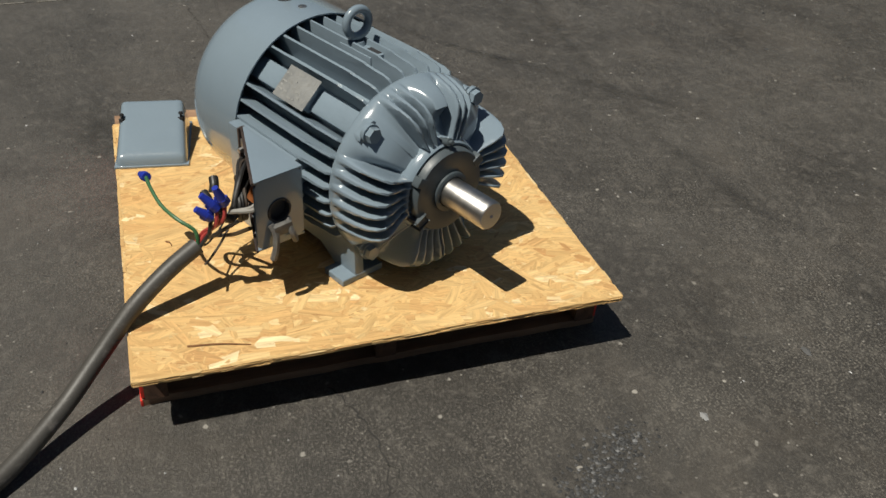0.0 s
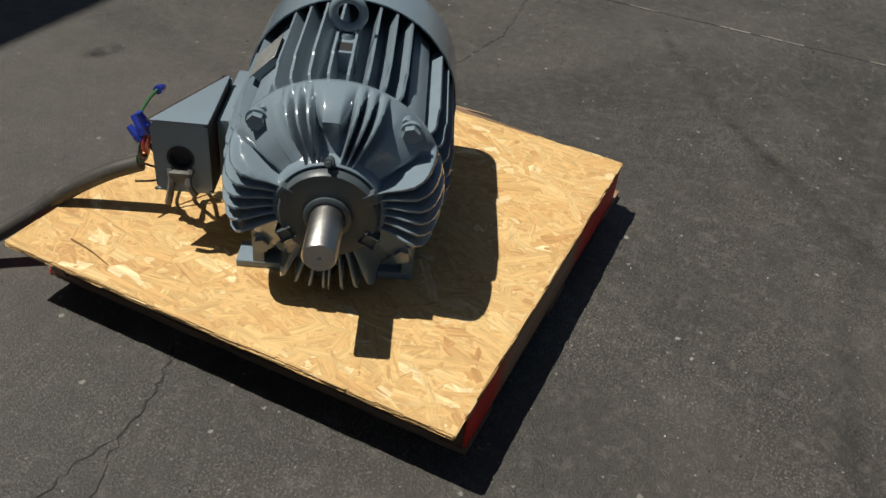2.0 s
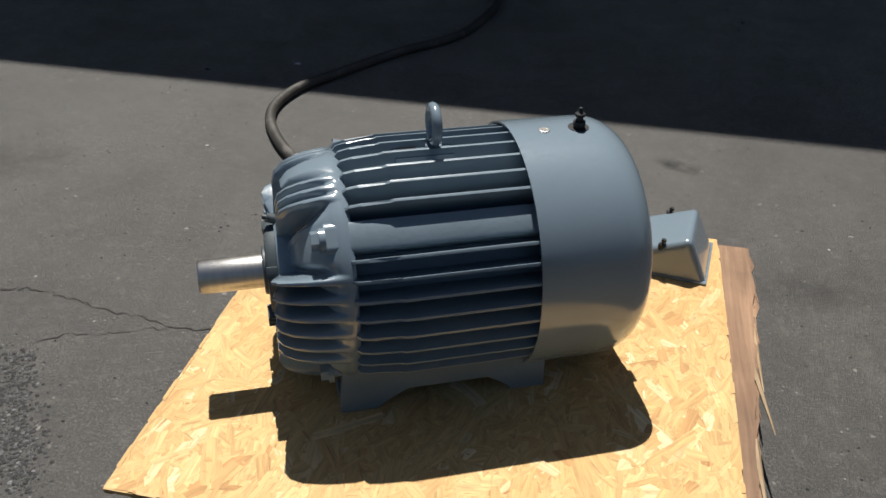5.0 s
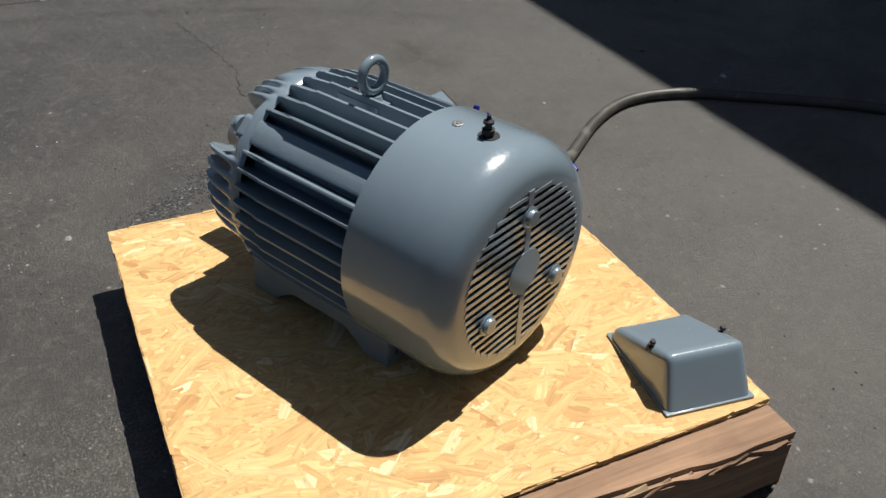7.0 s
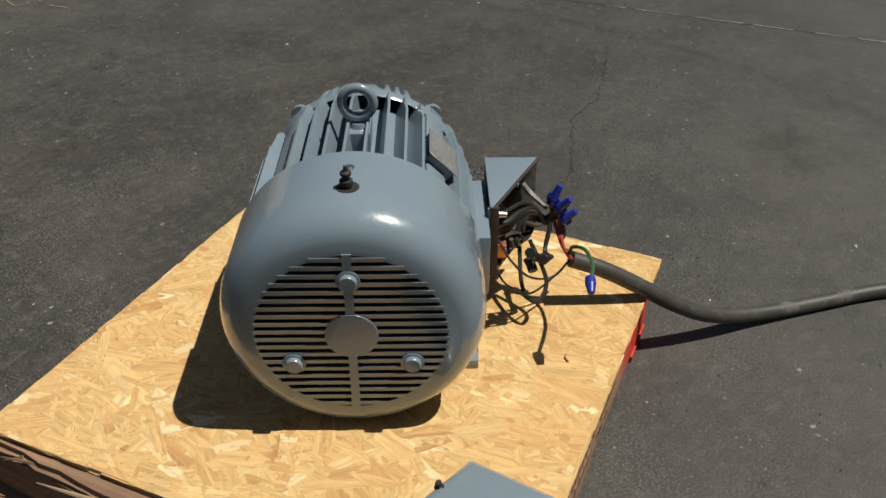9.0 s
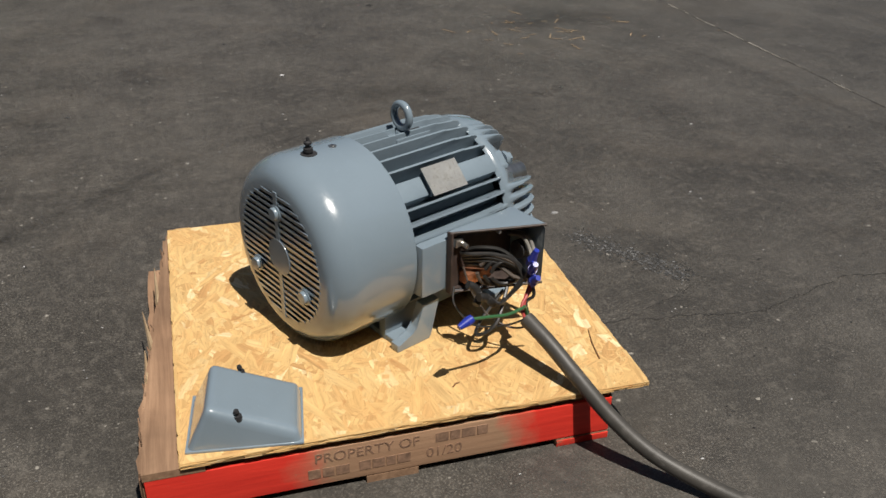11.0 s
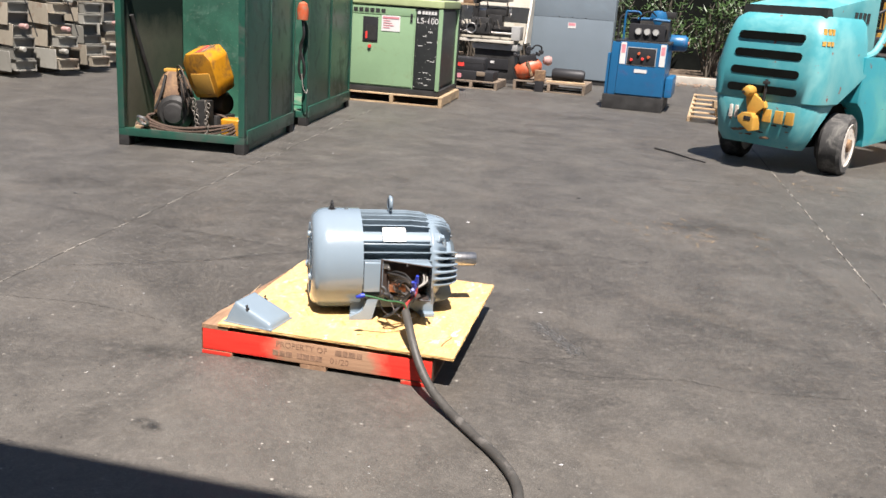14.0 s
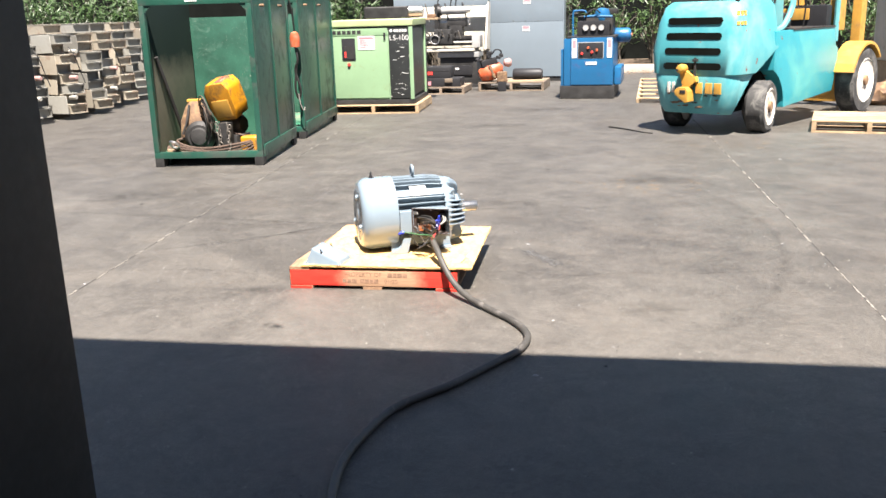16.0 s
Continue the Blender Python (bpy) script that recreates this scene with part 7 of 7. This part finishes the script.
# ---------------------------------------------------------------- odds and ends
def build_right_side():
    pallet_far(4.02, 6.15, -14, 1.2, 1.0, 0.14, PALE_WOOD, PALE_WOOD_Y, "bare pale pallet with greenish ends near the forklift")
    pallet_far(5.10, 6.55, -14, 1.1, 1.0, 0.14, PALE_WOOD, PALE_WOOD_Y, "pale pallet under a white machine")
    m = thing("white_machine", pose(5.0, 6.60, 0.14, 0, 0, -14), "white painted machine with a red stripe on a pallet", "machine")
    part("base", B(0.05, 1.0, 0.1, 0.8, 0.0, 0.20, 0.01), WHITE, m)
    part("stripe", B(0.05, 1.0, 0.094, 0.1, 0.02, 0.05), RED, m)
    part("motor_drum", rod(bmesh.new(), (0.05, 0.4, 0.34), (0.55, 0.4, 0.34), 0.14, 0.14, 24), MID_GREY, m)
    part("column", B(0.55, 0.95, 0.2, 0.7, 0.2, 0.8, 0.02), WHITE, m)
    s = thing("scrap_sack", pose(5.9, 9.5, 0, 0, 0, 10), "tan canvas sheet draped over stacked goods", "tarpaulin")
    part("sheet", B(0, 2.2, 0, 0.8, 0.55, 2.2, 0.10, 4), CREAM, s)
    part("stack", B(0.05, 2.15, 0.05, 0.75, 0.0, 0.55, 0.02), PALE_WOOD, s)
    q = thing("burlap_bag", pose(5.75, 9.1, 0, 0, 0, 20), "slumped tan burlap bag on the ground", "bag")
    bm = bmesh.new()
    bmesh.ops.create_icosphere(bm, subdivisions=3, radius=1.0)
    for v in bm.verts:
        n = noise.noise(v.co * 2.2) * 0.25
        v.co = Vector((v.co.x * (0.42 + n * 0.3), v.co.y * (0.3 + n * 0.3), max(0.0, (v.co.z + 0.6) * 0.2 * (1 + n))))
    part("sack", bm, RUST, q)
    # pale pallets and blocks beside the forklift
    t = thing("leaning_pallet", pose(2.22, 9.62, 0, 0, 0, -8), "small pale pallet with slats lying by the forklift", "pallet")
    for k in range(6):
        part("slat", B(0.02, 0.62, 0.11 * k, 0.11 * k + 0.075, 0.06 + 0.05 * k, 0.08 + 0.05 * k, 0.002, 1), PALE_WOOD, t)
    for x0 in (0.0, 0.6):
        part("runner", prism(bmesh.new(), [(0.0, 0.0), (0.66, 0.0), (0.66, 0.33), (0.0, 0.06)], x0, x0 + 0.04, 'X'), PALE_WOOD_Y, t)
    u = thing("timber_blocks", pose(2.62, 9.45, 0, 0, 0, 12), "loose pile of sawn pale timber blocks", "timber")
    rng = random.Random(9)
    for k in range(6):
        z = 0.105 * (k // 2)
        part("block", B(0, 0.42, 0, 0.12, z, z + 0.10, 0.006, 1, pose(rng.uniform(-0.06, 0.06), 0.16 * (k % 2) + rng.uniform(-0.01, 0.01), 0, 0, 0, rng.uniform(-6, 6))), PALE_WOOD, u)
    e = thing("switch_box", pose(2.75, 11.3, 0, 0, 0, -10), "pale grey steel switch box standing on the yard", "switch box")
    part("case", B(0, 0.36, 0, 0.3, 0.0, 0.98, 0.012), MID_GREY, e)
    part("lid", B(-0.012, 0.372, -0.012, 0.31, 0.95, 0.99, 0.006), RIM, e)
    # stick and twigs on the ground
    k = thing("stick", pose(1.76, 6.72, 0.008), "dark bent stick lying on the concrete", "stick")
    part("shaft", tube(bmesh.new(), [(0, 0, 0), (0.18, -0.22, 0.004), (0.34, -0.45, 0.0), (0.49, -0.64, 0.002)], 0.011, 6, 4, 0.006), IRON, k)


build_right_side()


def build_debris():
    """Small chips, leaves and pebbles that lie about on the concrete."""
    rng = random.Random(31)
    verts, faces = [], []
    for k in range(1700):
        x, y = (rng.uniform(-4.5, 4.5), rng.uniform(-2.2, 8.5)) if k < 420 else (rng.gauss(0.6, 1.3), rng.gauss(0.5, 1.1))
        if -0.12 < x < 1.0 and -0.05 < y < 1.0:
            continue
        r = rng.uniform(0.0015, 0.0045) if k >= 420 else rng.uniform(0.003, 0.009) if rng.random() < 0.9 else rng.uniform(0.01, 0.02)
        a = rng.uniform(0, 6.28)
        base = len(verts)
        for q in range(5):
            verts.append((x + r * math.cos(a + q * 1.256) * rng.uniform(0.6, 1.2), y + r * 0.7 * math.sin(a + q * 1.256) * rng.uniform(0.6, 1.2), 0.0012))
        verts.append((x, y, 0.002 + r * 0.35))
        for q in range(5):
            faces.append((base + q, base + (q + 1) % 5, base + 5))
    me = bpy.data.meshes.new("grit")
    me.from_pydata(verts, [], faces)
    me.materials.append(GRIT)
    tagged(new("grit", me), "scattered pale and dark grit on concrete", "grit", kind="stuff")
    # straw-coloured shavings
    verts, faces = [], []
    for k in range(60):
        cx, cy = (3.25, 5.3) if k < 25 else (2.0, 3.0)
        x, y, a, L = cx + rng.gauss(0, 0.28), cy + rng.gauss(0, 0.18), rng.uniform(0, 3.14), rng.uniform(0.01, 0.05)
        c, s = math.cos(a), math.sin(a)
        b = len(verts)
        for px, py in ((-L, -0.003), (L, -0.003), (L, 0.003), (-L, 0.003)):
            verts.append((x + c * px - s * py, y + s * px + c * py, 0.003))
        faces.append((b, b + 1, b + 2, b + 3))
    me = bpy.data.meshes.new("wood_shavings")
    me.from_pydata(verts, [], faces)
    me.materials.append(PALE_WOOD)
    tagged(new("wood_shavings", me), "pale wood shavings strewn on concrete", "shavings", kind="stuff")


build_debris()


# ---------------------------------------------------------------- planting behind the yard
def build_planting():
    tagged(part("kerb", B(-22, 16, 16.3, 16.5, 0, 0.16, 0.01), CURB), "pale concrete kerb before the shrubs", "kerb", kind="structure")
    tagged(part("planting_bed", B(-22, 16, 16.5, 22, 0, 0.12), SOIL), "dry soil bed behind the kerb", "soil", kind="structure")
    fence = tagged(part("boundary_fence", B(-22, 16, 19.6, 19.7, 0.1, 3.4), FENCE_AND_SHADE), "dark slatted boundary fence", "fence", kind="structure")
    rng = random.Random(77)

    def shrub(seed, n, spread, height, big=1.0):
        r = random.Random(seed)
        verts, faces = [], []
        stems = bmesh.new()
        tips = []
        for k in range(16):
            a = r.uniform(0, 6.28)
            b = r.uniform(0.15, 1.0) * spread
            tip = Vector((b * math.cos(a), b * math.sin(a) * 0.7, height * r.uniform(0.45, 1.0)))
            base = Vector((r.uniform(-0.15, 0.15), r.uniform(-0.1, 0.1), 0))
            mid = base.lerp(tip, 0.55) + Vector((r.uniform(-0.1, 0.1), r.uniform(-0.1, 0.1), 0.15))
            tube(stems, [base, mid, tip], 0.022, 5, 4, 0.006)
            tips.append((base, mid, tip))
        for k in range(n):
            base, mid, tip = r.choice(tips)
            t = r.uniform(0.25, 1.0) ** 0.7
            p = base.lerp(mid, min(1, t * 2)) if t < 0.5 else mid.lerp(tip, t * 2 - 1)
            p = p + Vector((r.gauss(0, 0.10), r.gauss(0, 0.10), r.gauss(0, 0.08)))
            L, w = r.uniform(0.12, 0.24) * big, r.uniform(0.012, 0.023) * big
            a, e = r.uniform(0, 6.28), r.uniform(-0.5, 1.2)
            d = Vector((math.cos(a) * math.cos(e), math.sin(a) * math.cos(e), math.sin(e)))
            s = d.cross(Vector((0, 0, 1))).normalized() * w
            up = s.cross(d).normalized()
            i = len(verts)
            verts += [tuple(p), tuple(p + d * L * 0.45 + s - up * 0.006), tuple(p + d * L), tuple(p + d * L * 0.45 - s - up * 0.006), tuple(p + d * L * 0.5 + up * 0.006)]
            faces += [(i, i + 1, i + 4), (i + 1, i + 2, i + 4), (i + 2, i + 3, i + 4), (i + 3, i, i + 4)]
        me = bpy.data.meshes.new("leaves")
        me.from_pydata(verts, [], faces)
        me.materials.append(LEAF)
        return finish(stems, "stems", TWIG), me

    sparse = [shrub(s, 300, sp, h, 1.15) for s, sp, h in ((5, 0.7, 1.7), (6, 0.8, 2.2), (7, 0.9, 1.3))]
    kinds = [shrub(s, 1150, sp, h) for s, sp, h in ((1, 0.8, 1.9), (2, 0.7, 2.3), (3, 0.9, 1.6))]
    for k in range(84):
        row = k % 3
        x = -18 + (k // 3) * 0.98 + row * 0.33 + rng.uniform(-0.2, 0.2)
        y = (14.9, 15.7, 16.6)[row] if x < -3.2 else (17.0, 17.7, 18.4)[row]
        y += rng.uniform(-0.25, 0.25)
        pick = kinds if x < -3.2 else sparse
        st, lv = pick[k % 3] if row else pick[(k // 3) % 3]
        if x > -3.2 and row == 0 and k % 2:
            continue
        s = thing("oleander_shrub", pose(x, y, 0.12 if y > 16.5 else 0.0, 0, 0, rng.uniform(0, 360)), "dense green oleander shrub with narrow leaves", "shrub", "shrubs along the boundary")
        put("stem", st, s)
        tagged(put("foliage", lv, s), kind="stuff")
    # litter drifted against the kerb
    verts, faces = [], []
    for k in range(900):
        x, y = rng.uniform(-4, 6), 16.28 - abs(rng.gauss(0, 0.55))
        a, r, z = rng.uniform(0, 6.28), rng.uniform(0.02, 0.05), rng.uniform(0.005, 0.05)
        i = len(verts)
        for px, py, pz in ((-r, 0, 0), (0, -r * 0.4, 0.01), (r, 0, 0.015), (0, r * 0.4, 0)):
            verts.append((x + px * math.cos(a) - py * math.sin(a), y + px * math.sin(a) + py * math.cos(a), z + pz))
        faces.append((i, i + 1, i + 2, i + 3))
    me = bpy.data.meshes.new("leaf_litter")
    me.from_pydata(verts, [], faces)
    me.materials.append(LITTER)
    tagged(new("leaf_litter", me), "dry brown leaf litter drifted along the kerb", "leaf litter", kind="stuff")


build_planting()
